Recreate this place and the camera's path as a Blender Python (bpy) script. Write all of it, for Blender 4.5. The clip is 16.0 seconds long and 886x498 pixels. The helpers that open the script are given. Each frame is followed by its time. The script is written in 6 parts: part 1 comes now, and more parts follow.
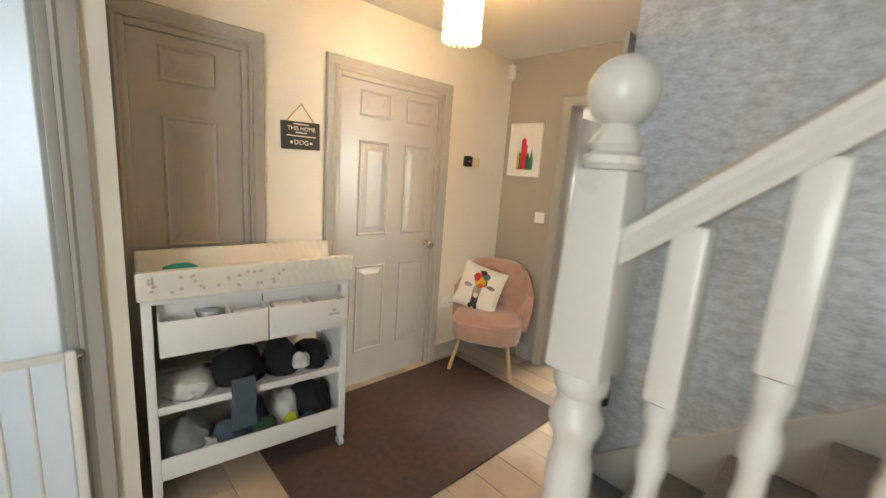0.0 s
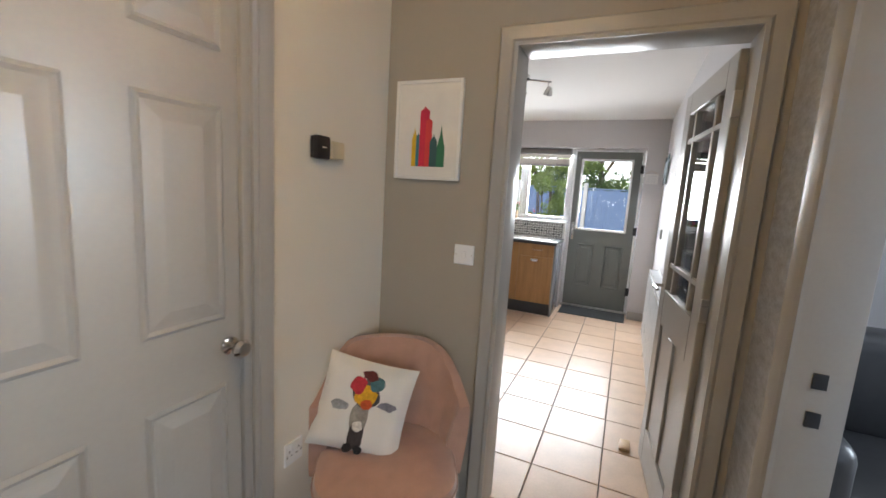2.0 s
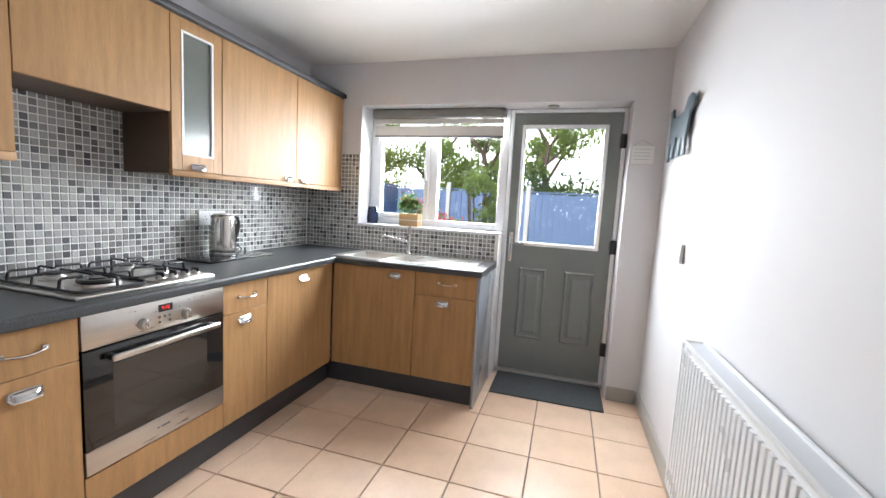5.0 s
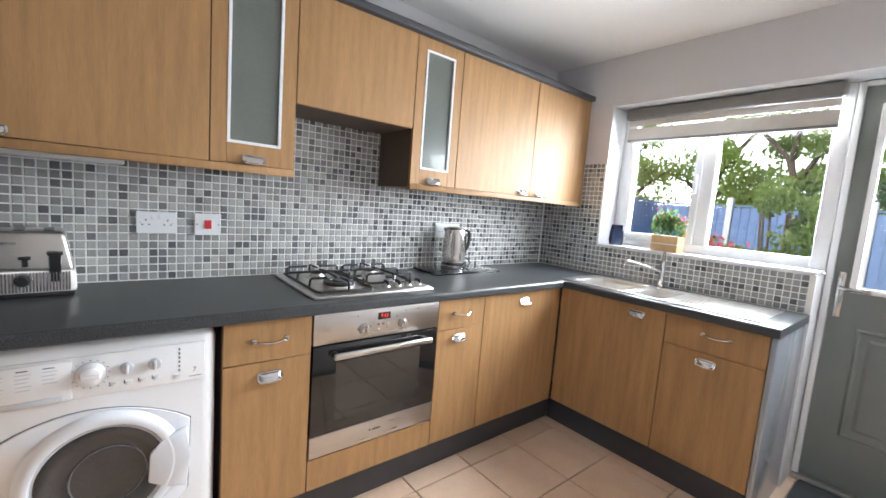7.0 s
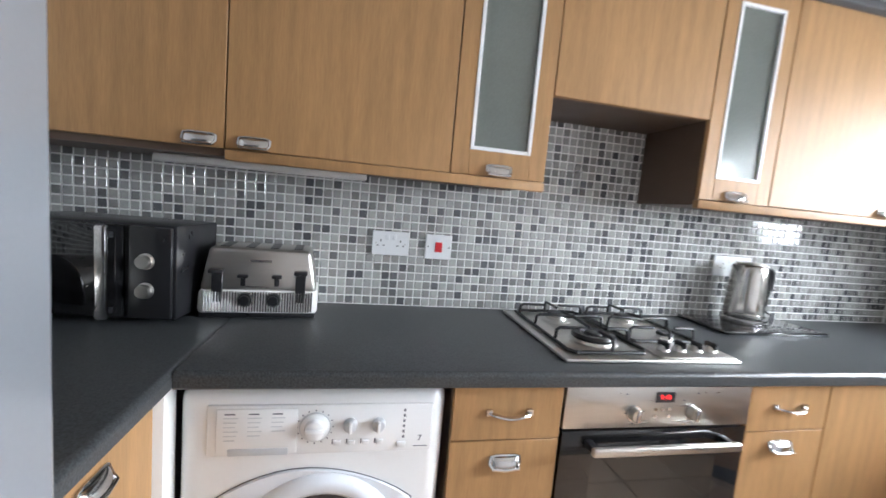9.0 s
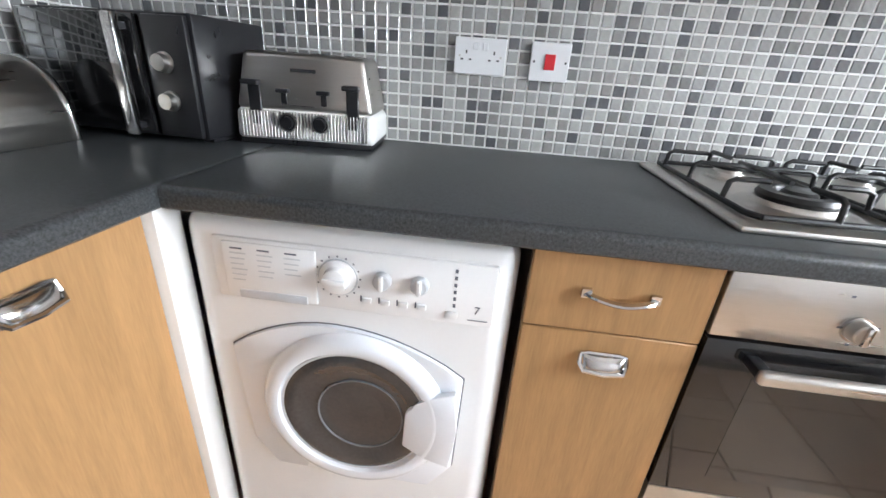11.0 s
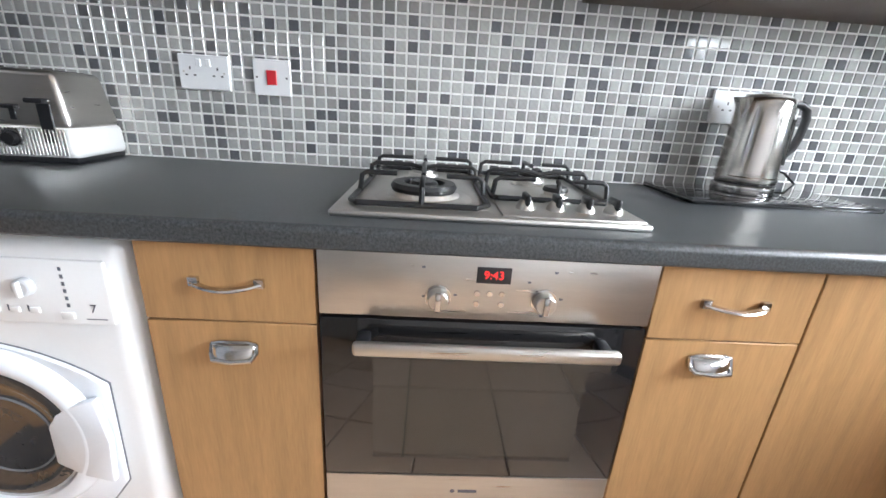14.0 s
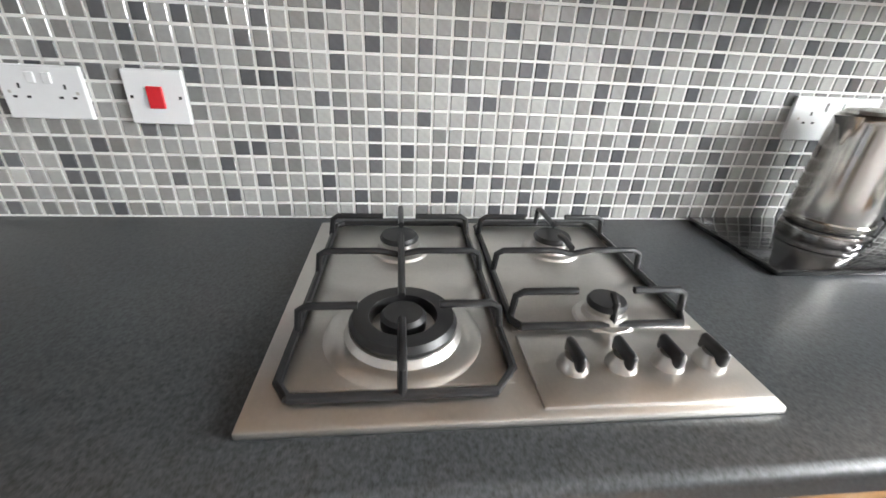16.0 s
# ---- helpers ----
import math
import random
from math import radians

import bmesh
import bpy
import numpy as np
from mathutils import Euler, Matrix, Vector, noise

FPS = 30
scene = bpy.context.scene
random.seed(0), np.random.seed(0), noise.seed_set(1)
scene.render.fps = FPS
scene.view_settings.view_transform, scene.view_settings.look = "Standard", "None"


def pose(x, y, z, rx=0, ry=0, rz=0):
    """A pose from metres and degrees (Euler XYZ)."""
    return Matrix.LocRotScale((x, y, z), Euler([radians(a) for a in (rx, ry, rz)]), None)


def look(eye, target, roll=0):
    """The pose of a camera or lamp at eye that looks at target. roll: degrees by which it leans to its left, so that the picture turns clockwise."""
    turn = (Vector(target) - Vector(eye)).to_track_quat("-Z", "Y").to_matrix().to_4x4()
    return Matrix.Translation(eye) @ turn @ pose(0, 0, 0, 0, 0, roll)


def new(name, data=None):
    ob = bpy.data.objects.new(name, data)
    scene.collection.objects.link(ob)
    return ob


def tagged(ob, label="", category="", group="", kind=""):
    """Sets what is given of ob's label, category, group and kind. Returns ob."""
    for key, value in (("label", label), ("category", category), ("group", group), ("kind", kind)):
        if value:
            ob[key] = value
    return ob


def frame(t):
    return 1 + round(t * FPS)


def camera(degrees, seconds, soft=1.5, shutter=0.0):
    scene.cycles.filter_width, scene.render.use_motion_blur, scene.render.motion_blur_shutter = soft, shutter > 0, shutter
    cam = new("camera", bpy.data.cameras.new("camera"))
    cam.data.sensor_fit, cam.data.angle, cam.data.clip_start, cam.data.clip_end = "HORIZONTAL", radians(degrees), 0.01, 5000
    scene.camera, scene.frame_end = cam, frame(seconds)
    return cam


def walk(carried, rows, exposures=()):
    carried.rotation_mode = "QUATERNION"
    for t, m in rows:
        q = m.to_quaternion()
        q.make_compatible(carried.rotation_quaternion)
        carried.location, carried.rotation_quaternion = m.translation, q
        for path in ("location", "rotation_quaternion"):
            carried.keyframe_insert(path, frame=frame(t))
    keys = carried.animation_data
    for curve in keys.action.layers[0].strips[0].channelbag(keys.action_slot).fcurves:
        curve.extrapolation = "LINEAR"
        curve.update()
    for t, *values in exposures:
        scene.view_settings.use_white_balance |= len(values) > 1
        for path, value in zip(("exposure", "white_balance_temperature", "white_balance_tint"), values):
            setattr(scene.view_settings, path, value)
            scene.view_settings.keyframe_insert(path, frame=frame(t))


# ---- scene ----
cam = camera(95.0, 16.0, shutter=0.2)
PATH = [
    (0, (0.358, -0.148, 1.473), (-1.069, 1.204, 1.101), 4.2),
    (0.5, (-0.108, 0.004, 1.428), (-1.574, 1.321, 1.086), 3.9),
    (0.8, (-0.288, 0.063, 1.452), (-1.714, 1.431, 1.137), 2.7),
    (1, (-0.403, 0.212, 1.438), (-1.758, 1.649, 1.121), 3.8),
    (1.5, (-0.612, 0.601, 1.439), (-1.709, 2.248, 1.151), 3.5),
    (2, (-0.83, 0.976, 1.445), (-1.635, 2.783, 1.156), 3.5),
    (2.5, (-0.913, 1.321, 1.461), (-1.46, 3.227, 1.201), 3.0),
    (3, (-0.913, 1.785, 1.424), (-1.3, 3.731, 1.17), 2.8),
    (3.2, (-0.93, 1.945, 1.405), (-1.272, 3.901, 1.162), 3.4),
    (5.3, (-1.098, 3.523, 1.303), (-1.788, 5.389, 1.098), 3.4),
    (5.5, (-1.125, 3.606, 1.305), (-1.918, 5.43, 1.096), 3.6),
    (6, (-1.156, 3.736, 1.284), (-2.256, 5.392, 1.065), 3.9),
    (6.5, (-1.167, 3.729, 1.285), (-2.524, 5.18, 1.057), 4.2),
    (7, (-1.162, 3.715, 1.308), (-2.705, 4.969, 1.094), 4.4),
    (7.5, (-1.143, 3.711, 1.375), (-2.812, 4.799, 1.203), 4.5),
    (8, (-1.147, 3.709, 1.375), (-2.909, 4.645, 1.243), 4.6),
    (8.5, (-1.345, 3.713, 1.353), (-3.204, 4.439, 1.228), 4.9),
    (9, (-1.666, 3.726, 1.303), (-3.612, 4.137, 1.094), 5.1),
    (9.5, (-1.968, 3.806, 1.173), (-3.928, 3.832, 0.778), 4.8),
    (10, (-2.083, 3.811, 1.052), (-3.943, 3.697, 0.326), 5.0),
    (10.2, (-2.088, 3.835, 1.032), (-3.925, 3.685, 0.256), 4.7),
    (12.3, (-1.776, 4.066, 1.291), (-3.583, 3.911, 0.449), 4.2),
    (12.5, (-1.786, 4.158, 1.273), (-3.624, 4.017, 0.497), 4.3),
    (13, (-1.865, 4.358, 1.2), (-3.755, 4.278, 0.55), 4.2),
    (13.5, (-1.925, 4.437, 1.135), (-3.828, 4.448, 0.519), 4.0),
    (14, (-1.952, 4.471, 1.098), (-3.839, 4.558, 0.441), 3.7),
    (14.5, (-1.964, 4.488, 1.043), (-3.81, 4.639, 0.287), 3.6),
    (15, (-2.003, 4.49, 1.065), (-3.811, 4.679, 0.233), 3.5),
    (15.5, (-2.156, 4.46, 1.232), (-3.935, 4.665, 0.34), 3.2),
    (16, (-2.36, 4.458, 1.253), (-4.136, 4.669, 0.356), 2.9),
]
EXPOSURES = [(0.0, 0.3, 8000, 10), (1.0, -0.05, 6950, 10), (2.0, -0.3, 6350, 10), (3.0, -0.2, 6350, 10), (5.5, -0.04, 6250, 10), (7.5, 0.03, 6150, 10), (9.0, 0.05, 6050, 10), (10.0, 0.1, 6150, 10), (12.5, 0.2, 6150, 10), (14.5, 0.14, 6150, 10), (16.0, 0.2, 6600, 10)]
walk(cam, [(t, look(eye, target, roll)) for t, eye, target, roll in PATH], EXPOSURES)

# world, daylight and lamps
W_ = bpy.data.worlds.new("sky")
scene.world = W_
W_.use_nodes = True
wn_, wl_ = W_.node_tree.nodes, W_.node_tree.links
sky = wn_.new("ShaderNodeTexSky")
sky.sky_type, sky.sun_disc = "NISHITA", False
sky.sun_elevation, sky.sun_rotation = radians(37), radians(-155)
wl_.new(sky.outputs["Color"], wn_["Background"].inputs["Color"])
wn_["Background"].inputs["Strength"].default_value = 0.15


def lamp(name, kind, energy, colour, m, size=None, size_y=None, soft=None, spread=180):
    d = bpy.data.lights.new(name, kind)
    d.energy, d.color = energy, colour
    if kind == "AREA":
        d.shape, d.size, d.size_y = "RECTANGLE", size, size_y
        d.spread = radians(spread)
    if kind == "SUN":
        d.angle = radians(0.5)
    if soft:
        d.shadow_soft_size = soft
    ob = new(name, d)
    ob.matrix_basis = m
    return ob


lamp("sun", "SUN", 5.0, (1.0, 0.94, 0.84), look((-5, -2, 9), (0, 9, 0)))
lamp("kitchen_window_daylight", "AREA", 125, (0.93, 0.97, 1.0), look((-2.1, 6.70, 1.62), (-2.0, 4.9, 0.55)), 1.05, 0.85, spread=150)
lamp("garden_door_daylight", "AREA", 36, (0.93, 0.97, 1.0), look((-1.13, 6.70, 1.50), (-1.3, 5.0, 0.3)), 0.55, 0.85, spread=150)
lamp("front_door_daylight", "AREA", 70, (0.72, 0.85, 1.0), look((1.3, -2.5, 1.5), (0.4, 1.4, 1.2)), 0.9, 1.6)
lamp("side_room_daylight", "AREA", 30, (0.40, 0.65, 1.0), look((-2.2, -2.5, 1.5), (-1.9, -0.4, 1.1)), 1.0, 1.2)
lamp("lounge_window_daylight", "AREA", 130, (0.78, 0.88, 1.0), look((2.4, 3.2, 1.5), (-0.4, 2.0, 1.0)), 1.2, 1.2)
lamp("pendant_bulb", "POINT", 40, (1.0, 0.60, 0.22), Matrix.Translation((-1.17, 1.32, 2.17)), soft=0.05)


# ---- helpers for building ----
WX, BY, CEIL = -3.19, 6.37, 2.39      # tiled wall, garden wall, ceiling
HX, PY0, PY1 = -1.85, 2.57, 2.73      # hall door wall, partition hall face and kitchen face
RX = -0.485                            # kitchen wall with the radiator


def finish(name, bm, mats, loc=(0, 0, 0), parent=None, smooth=False, rot=None):
    me = bpy.data.meshes.new(name)
    bmesh.ops.recalc_face_normals(bm, faces=bm.faces)
    bm.to_mesh(me)
    bm.free()
    for m in mats if isinstance(mats, (list, tuple)) else [mats]:
        me.materials.append(m)
    if smooth:
        me.polygons.foreach_set("use_smooth", [True] * len(me.polygons))
        me.set_sharp_from_angle(angle=radians(38))
    ob = new(name, me)
    ob.matrix_basis = Matrix.Translation(loc) @ (rot if rot else Matrix())
    return under(ob, parent)


def under(ob, parent):
    if parent:
        ob.parent = parent
        ob.matrix_parent_inverse = parent.matrix_basis.inverted()
    return ob


def thing(name, loc, label, category, group=""):
    ob = new(name)
    ob.empty_display_size = 0.05
    ob.matrix_basis = Matrix.Translation(loc)
    return tagged(ob, label, category, group)


def cube_bm(sx, sy, sz, bevel=0.0, seg=2):
    bm = bmesh.new()
    bmesh.ops.create_cube(bm, size=1, matrix=Matrix.Translation((0, 0, sz / 2)) @ Matrix.Diagonal((sx, sy, sz, 1)))
    if bevel:
        bmesh.ops.bevel(bm, geom=bm.edges[:], offset=bevel, segments=seg, profile=0.5, affect="EDGES")
    return bm


def box(name, x0, x1, y0, y1, z0, z1, mat, bevel=0.0, parent=None, seg=2, rot=None):
    bm = cube_bm(abs(x1 - x0), abs(y1 - y0), abs(z1 - z0), bevel, seg)
    return finish(name, bm, mat, ((x0 + x1) / 2, (y0 + y1) / 2, min(z0, z1)), parent, smooth=bevel > 0, rot=rot)


def lathe(name, profile, mat, loc, parent=None, seg=24, rot=None, smooth=True):
    """A turned shape: profile of (radius, height)."""
    bm = bmesh.new()
    rings = []
    for r, z in profile:
        if r < 1e-5:
            rings.append([bm.verts.new((0, 0, z))])
        else:
            rings.append([bm.verts.new((r * math.cos(2 * math.pi * i / seg), r * math.sin(2 * math.pi * i / seg), z)) for i in range(seg)])
    for a, b in zip(rings, rings[1:]):
        for i in range(seg):
            j = (i + 1) % seg
            if len(a) == 1 and len(b) > 1:
                bm.faces.new((a[0], b[i], b[j]))
            elif len(b) == 1 and len(a) > 1:
                bm.faces.new((a[i], a[j], b[0]))
            elif len(a) > 1:
                bm.faces.new((a[i], a[j], b[j], b[i]))
    for ring in (rings[0], rings[-1]):
        if len(ring) > 1 and profile[0] != profile[-1]:
            bm.faces.new(ring)
    return finish(name, bm, mat, loc, parent, smooth, rot)


def sweep_bm(bm, pts, r, seg=8, flat=1.0):
    """A tube along points; flat squeezes its second axis."""
    pts = [Vector(p) for p in pts]
    rings = []
    side = None
    for i, p in enumerate(pts):
        way = (pts[min(i + 1, len(pts) - 1)] - pts[max(i - 1, 0)]).normalized()
        if side is None:
            side = way.cross(Vector((0, 0, 1)) if abs(way.z) < 0.9 else Vector((0, 1, 0))).normalized()
        side = (side - way * side.dot(way)).normalized()
        up = way.cross(side)
        rings.append([bm.verts.new(p + side * (r * math.cos(2 * math.pi * k / seg)) + up * (r * flat * math.sin(2 * math.pi * k / seg))) for k in range(seg)])
    for a, b in zip(rings, rings[1:]):
        for k in range(seg):
            bm.faces.new((a[k], a[(k + 1) % seg], b[(k + 1) % seg], b[k]))
    bm.faces.new(rings[0])
    bm.faces.new(rings[-1])


def tube(name, pts, r, mat, parent=None, seg=8, flat=1.0, loc=(0, 0, 0)):
    bm = bmesh.new()
    sweep_bm(bm, pts, r, seg, flat)
    return finish(name, bm, mat, loc, parent, True)


def prism(name, outline, depth, mat, m, parent=None, bevel=0.0):
    """An outline in its own x, z plane, pushed out along y, laid at m."""
    bm = bmesh.new()
    a = [bm.verts.new((x, 0, z)) for x, z in outline]
    b = [bm.verts.new((x, depth, z)) for x, z in outline]
    bm.faces.new(a)
    bm.faces.new(list(reversed(b)))
    for i in range(len(a)):
        j = (i + 1) % len(a)
        bm.faces.new((a[i], b[i], b[j], a[j]))
    if bevel:
        bmesh.ops.bevel(bm, geom=bm.edges[:], offset=bevel, segments=2, profile=0.5, affect="EDGES")
    return finish(name, bm, mat, m.translation, parent, bevel > 0, m.to_3x3().to_4x4())


def cushion_bm(sx, sy, sz, power=0.5, n=14):
    """A soft block, full in the middle and thin towards its rim."""
    bm = bmesh.new()
    top, low = {}, {}
    for i in range(n + 1):
        for j in range(n + 1):
            u, v = 2 * i / n - 1, 2 * j / n - 1
            full = max(0.0, (1 - u ** 4) * (1 - v ** 4)) ** power
            x, y = sx / 2 * u * (1 - 0.06 * (1 - v * v)), sy / 2 * v * (1 - 0.06 * (1 - u * u))
            top[i, j] = bm.verts.new((x, y, sz * (0.5 + 0.5 * full)))
            low[i, j] = top[i, j] if full < 1e-6 else bm.verts.new((x, y, sz * (0.5 - 0.5 * full)))
    for i in range(n):
        for j in range(n):
            ks = ((i, j), (i + 1, j), (i + 1, j + 1), (i, j + 1))
            bm.faces.new([top[k] for k in ks])
            bm.faces.new([low[k] for k in reversed(ks)])
    return bm


# ---- materials ----
def mat(name, colour, rough=0.5, metal=0.0, var=0.12, scale=8.0, bump=0.05, fine=120.0, stretch=(1, 1, 1), coat=0.0, spec=0.5, sheen=0.0):
    m = bpy.data.materials.new(name)
    m.use_nodes = True
    n, l = m.node_tree.nodes, m.node_tree.links
    b = n["Principled BSDF"]
    co = n.new("ShaderNodeTexCoord")
    mp = n.new("ShaderNodeMapping")
    mp.inputs["Scale"].default_value = stretch
    l.new(co.outputs["Object"], mp.inputs["Vector"])
    big, small = n.new("ShaderNodeTexNoise"), n.new("ShaderNodeTexNoise")
    for t, s, d in ((big, scale, 4.0), (small, fine, 2.0)):
        t.inputs["Scale"].default_value, t.inputs["Detail"].default_value = s, d
        l.new(mp.outputs["Vector"], t.inputs["Vector"])
    mix = n.new("ShaderNodeMix")
    mix.data_type = "FLOAT"
    mix.inputs[0].default_value = 0.35
    l.new(big.outputs["Fac"], mix.inputs[2])
    l.new(small.outputs["Fac"], mix.inputs[3])
    ramp = n.new("ShaderNodeValToRGB")
    ramp.color_ramp.elements[0].position, ramp.color_ramp.elements[1].position = 0.3, 0.7
    ramp.color_ramp.elements[0].color = (*[c * (1 - var) for c in colour], 1)
    ramp.color_ramp.elements[1].color = (*[min(1, c * (1 + var)) for c in colour], 1)
    l.new(mix.outputs[0], ramp.inputs["Fac"])
    l.new(ramp.outputs["Color"], b.inputs["Base Color"])
    rr = n.new("ShaderNodeMapRange")
    rr.inputs["To Min"].default_value, rr.inputs["To Max"].default_value = max(0.02, rough - 0.08), min(1, rough + 0.08)
    l.new(big.outputs["Fac"], rr.inputs["Value"])
    l.new(rr.outputs["Result"], b.inputs["Roughness"])
    b.inputs["Metallic"].default_value = metal
    b.inputs["Specular IOR Level"].default_value = spec
    b.inputs["Coat Weight"].default_value = coat
    b.inputs["Sheen Weight"].default_value = sheen
    if bump:
        bp = n.new("ShaderNodeBump")
        bp.inputs["Strength"].default_value, bp.inputs["Distance"].default_value = bump, 0.002
        l.new(mix.outputs[0], bp.inputs["Height"])
        l.new(bp.outputs["Normal"], b.inputs["Normal"])
    return m


def glow(name, colour, power):
    m = bpy.data.materials.new(name)
    m.use_nodes = True
    b = m.node_tree.nodes["Principled BSDF"]
    b.inputs["Base Color"].default_value = (*colour, 1)
    b.inputs["Emission Color"].default_value = (*colour, 1)
    b.inputs["Emission Strength"].default_value = power
    return m


def glass(name, colour=(1, 1, 1), rough=0.0, mixed=0.08):
    """Thin pane: clear, with a mirror's share of gloss."""
    m = bpy.data.materials.new(name)
    m.use_nodes = True
    n, l = m.node_tree.nodes, m.node_tree.links
    n.remove(n["Principled BSDF"])
    clear, gloss, mix, fr = n.new("ShaderNodeBsdfTransparent"), n.new("ShaderNodeBsdfGlossy"), n.new("ShaderNodeMixShader"), n.new("ShaderNodeFresnel")
    clear.inputs["Color"].default_value = (*colour, 1)
    gloss.inputs["Roughness"].default_value = rough
    fr.inputs["IOR"].default_value = 1.5
    l.new(fr.outputs["Fac"], mix.inputs["Fac"])
    l.new(clear.outputs[0], mix.inputs[1])
    l.new(gloss.outputs[0], mix.inputs[2])
    l.new(mix.outputs[0], n["Material Output"].inputs["Surface"])
    return m


def piecewise(name, stops, pitch, offset, rough, var_scale=40.0, bump=0.1):
    """Pieces that take one of several tones each, with a marbled grain."""
    m = mat(name, (0.5, 0.5, 0.5), rough, 0, 0.1, var_scale, bump)
    n, l = m.node_tree.nodes, m.node_tree.links
    b = n["Principled BSDF"]
    old = b.inputs["Base Color"].links[0].from_socket
    geo, add, div, fl, wn, ramp, mul = (n.new(k) for k in ("ShaderNodeNewGeometry", "ShaderNodeVectorMath", "ShaderNodeVectorMath", "ShaderNodeVectorMath", "ShaderNodeTexWhiteNoise", "ShaderNodeValToRGB", "ShaderNodeMix"))
    add.operation, div.operation, fl.operation = "SUBTRACT", "DIVIDE", "FLOOR"
    add.inputs[1].default_value, div.inputs[1].default_value = offset, pitch
    l.new(geo.outputs["Position"], add.inputs[0])
    l.new(add.outputs[0], div.inputs[0])
    l.new(div.outputs[0], fl.inputs[0])
    wn.noise_dimensions = "3D"
    l.new(fl.outputs[0], wn.inputs["Vector"])
    l.new(wn.outputs["Value"], ramp.inputs["Fac"])
    ramp.color_ramp.interpolation = "CONSTANT"
    while len(ramp.color_ramp.elements) < len(stops):
        ramp.color_ramp.elements.new(0.5)
    for e, (p, c) in zip(ramp.color_ramp.elements, stops):
        e.position, e.color = p, (*c, 1)
    mul.data_type, mul.blend_type = "RGBA", "MULTIPLY"
    mul.inputs[0].default_value = 1.0
    two = n.new("ShaderNodeVectorMath")
    two.operation = "SCALE"
    two.inputs["Scale"].default_value = 2.0
    l.new(old, two.inputs[0])
    l.new(ramp.outputs["Color"], mul.inputs[6])
    l.new(two.outputs[0], mul.inputs[7])
    l.new(mul.outputs[2], b.inputs["Base Color"])
    return m


M_MAGNOLIA = mat("magnolia_wall_paint", (0.74, 0.70, 0.62), 0.75, 0, 0.03, 3, 0.06, 300)
M_CREAM = mat("aged_cream_plastic", (0.62, 0.53, 0.36), 0.4, 0, 0.05, 9, 0.03)
M_WHITEWALL = mat("white_wall_paint", (0.63, 0.62, 0.63), 0.75, 0, 0.03, 3, 0.06, 300)
M_TAUPE = mat("taupe_wall_paint", (0.36, 0.33, 0.28), 0.7, 0, 0.04, 3, 0.06, 300)
M_CEIL = mat("ceiling_paint", (0.80, 0.79, 0.77), 0.85, 0, 0.02, 2, 0.05, 200)
M_GREYPAINT = mat("grey_satin_paint", (0.36, 0.345, 0.315), 0.33, 0, 0.04, 5, 0.05, 90)
M_STAIRPAINT = mat("pale_grey_satin_paint", (0.56, 0.54, 0.51), 0.3, 0, 0.04, 5, 0.05, 90)
M_WHITE = mat("white_satin", (0.78, 0.77, 0.75), 0.35, 0, 0.03, 6, 0.03, 90)
M_UPVC = mat("white_upvc", (0.82, 0.83, 0.84), 0.25, 0, 0.02, 6, 0.02, 90)
M_OAK = mat("honey_oak_laminate", (0.375, 0.215, 0.095), 0.48, 0, 0.19, 7.0, 0.05, 60, (5, 5, 0.45), spec=0.33)
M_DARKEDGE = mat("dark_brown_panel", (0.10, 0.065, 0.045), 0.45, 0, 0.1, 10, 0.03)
M_WORKTOP = mat("charcoal_speckled_worktop", (0.044, 0.048, 0.051), 0.33, 0, 0.85, 210, 0.08, 520)
M_PLINTH = mat("dark_grey_plinth", (0.05, 0.052, 0.058), 0.5, 0, 0.15, 12, 0.04)
M_STEEL = mat("brushed_steel", (0.56, 0.54, 0.51), 0.3, 1.0, 0.06, 6, 0.06, 60, (1, 1, 14))
M_HOBSTEEL = mat("hob_steel", (0.66, 0.64, 0.61), 0.36, 1.0, 0.08, 14, 0.03, 200)
M_CHROME = mat("polished_chrome", (0.60, 0.59, 0.58), 0.15, 1.0, 0.04, 10, 0.0)
M_IRON = mat("black_enamel_iron", (0.012, 0.012, 0.013), 0.35, 0, 0.3, 60, 0.15, 300)
M_BLACK = mat("black_plastic", (0.015, 0.015, 0.017), 0.3, 0, 0.2, 20, 0.02)
M_BLACKGLASS = mat("black_oven_glass", (0.010, 0.010, 0.011), 0.05, 0, 0.2, 9, 0.0, coat=0.5)
M_SMOKED = mat("smoked_oven_window", (0.022, 0.021, 0.019), 0.07, 0, 0.25, 5, 0.0, coat=0.6)
M_WM = mat("white_enamel", (0.78, 0.79, 0.80), 0.22, 0, 0.02, 4, 0.01, coat=0.3)
M_WMDOOR = mat("cool_white_plastic", (0.74, 0.77, 0.82), 0.25, 0, 0.02, 5, 0.01, coat=0.2)
M_WMSEAM = mat("shadow_grey_plastic", (0.16, 0.17, 0.19), 0.5, 0, 0.05, 8, 0.02)
M_PORTHOLE = mat("porthole_glass", (0.045, 0.045, 0.047), 0.06, 0, 0.3, 6, 0.0, coat=0.6)
M_WMGREY = mat("pale_grey_plastic", (0.52, 0.54, 0.57), 0.3, 0, 0.04, 8, 0.02)
M_INK = mat("grey_print", (0.12, 0.13, 0.16), 0.5, 0, 0.1, 30, 0)
M_RED = mat("red_plastic", (0.62, 0.02, 0.03), 0.3, 0, 0.08, 20, 0.02)
M_MAROON = mat("maroon_label", (0.25, 0.015, 0.03), 0.4, 0, 0.08, 20, 0.02)
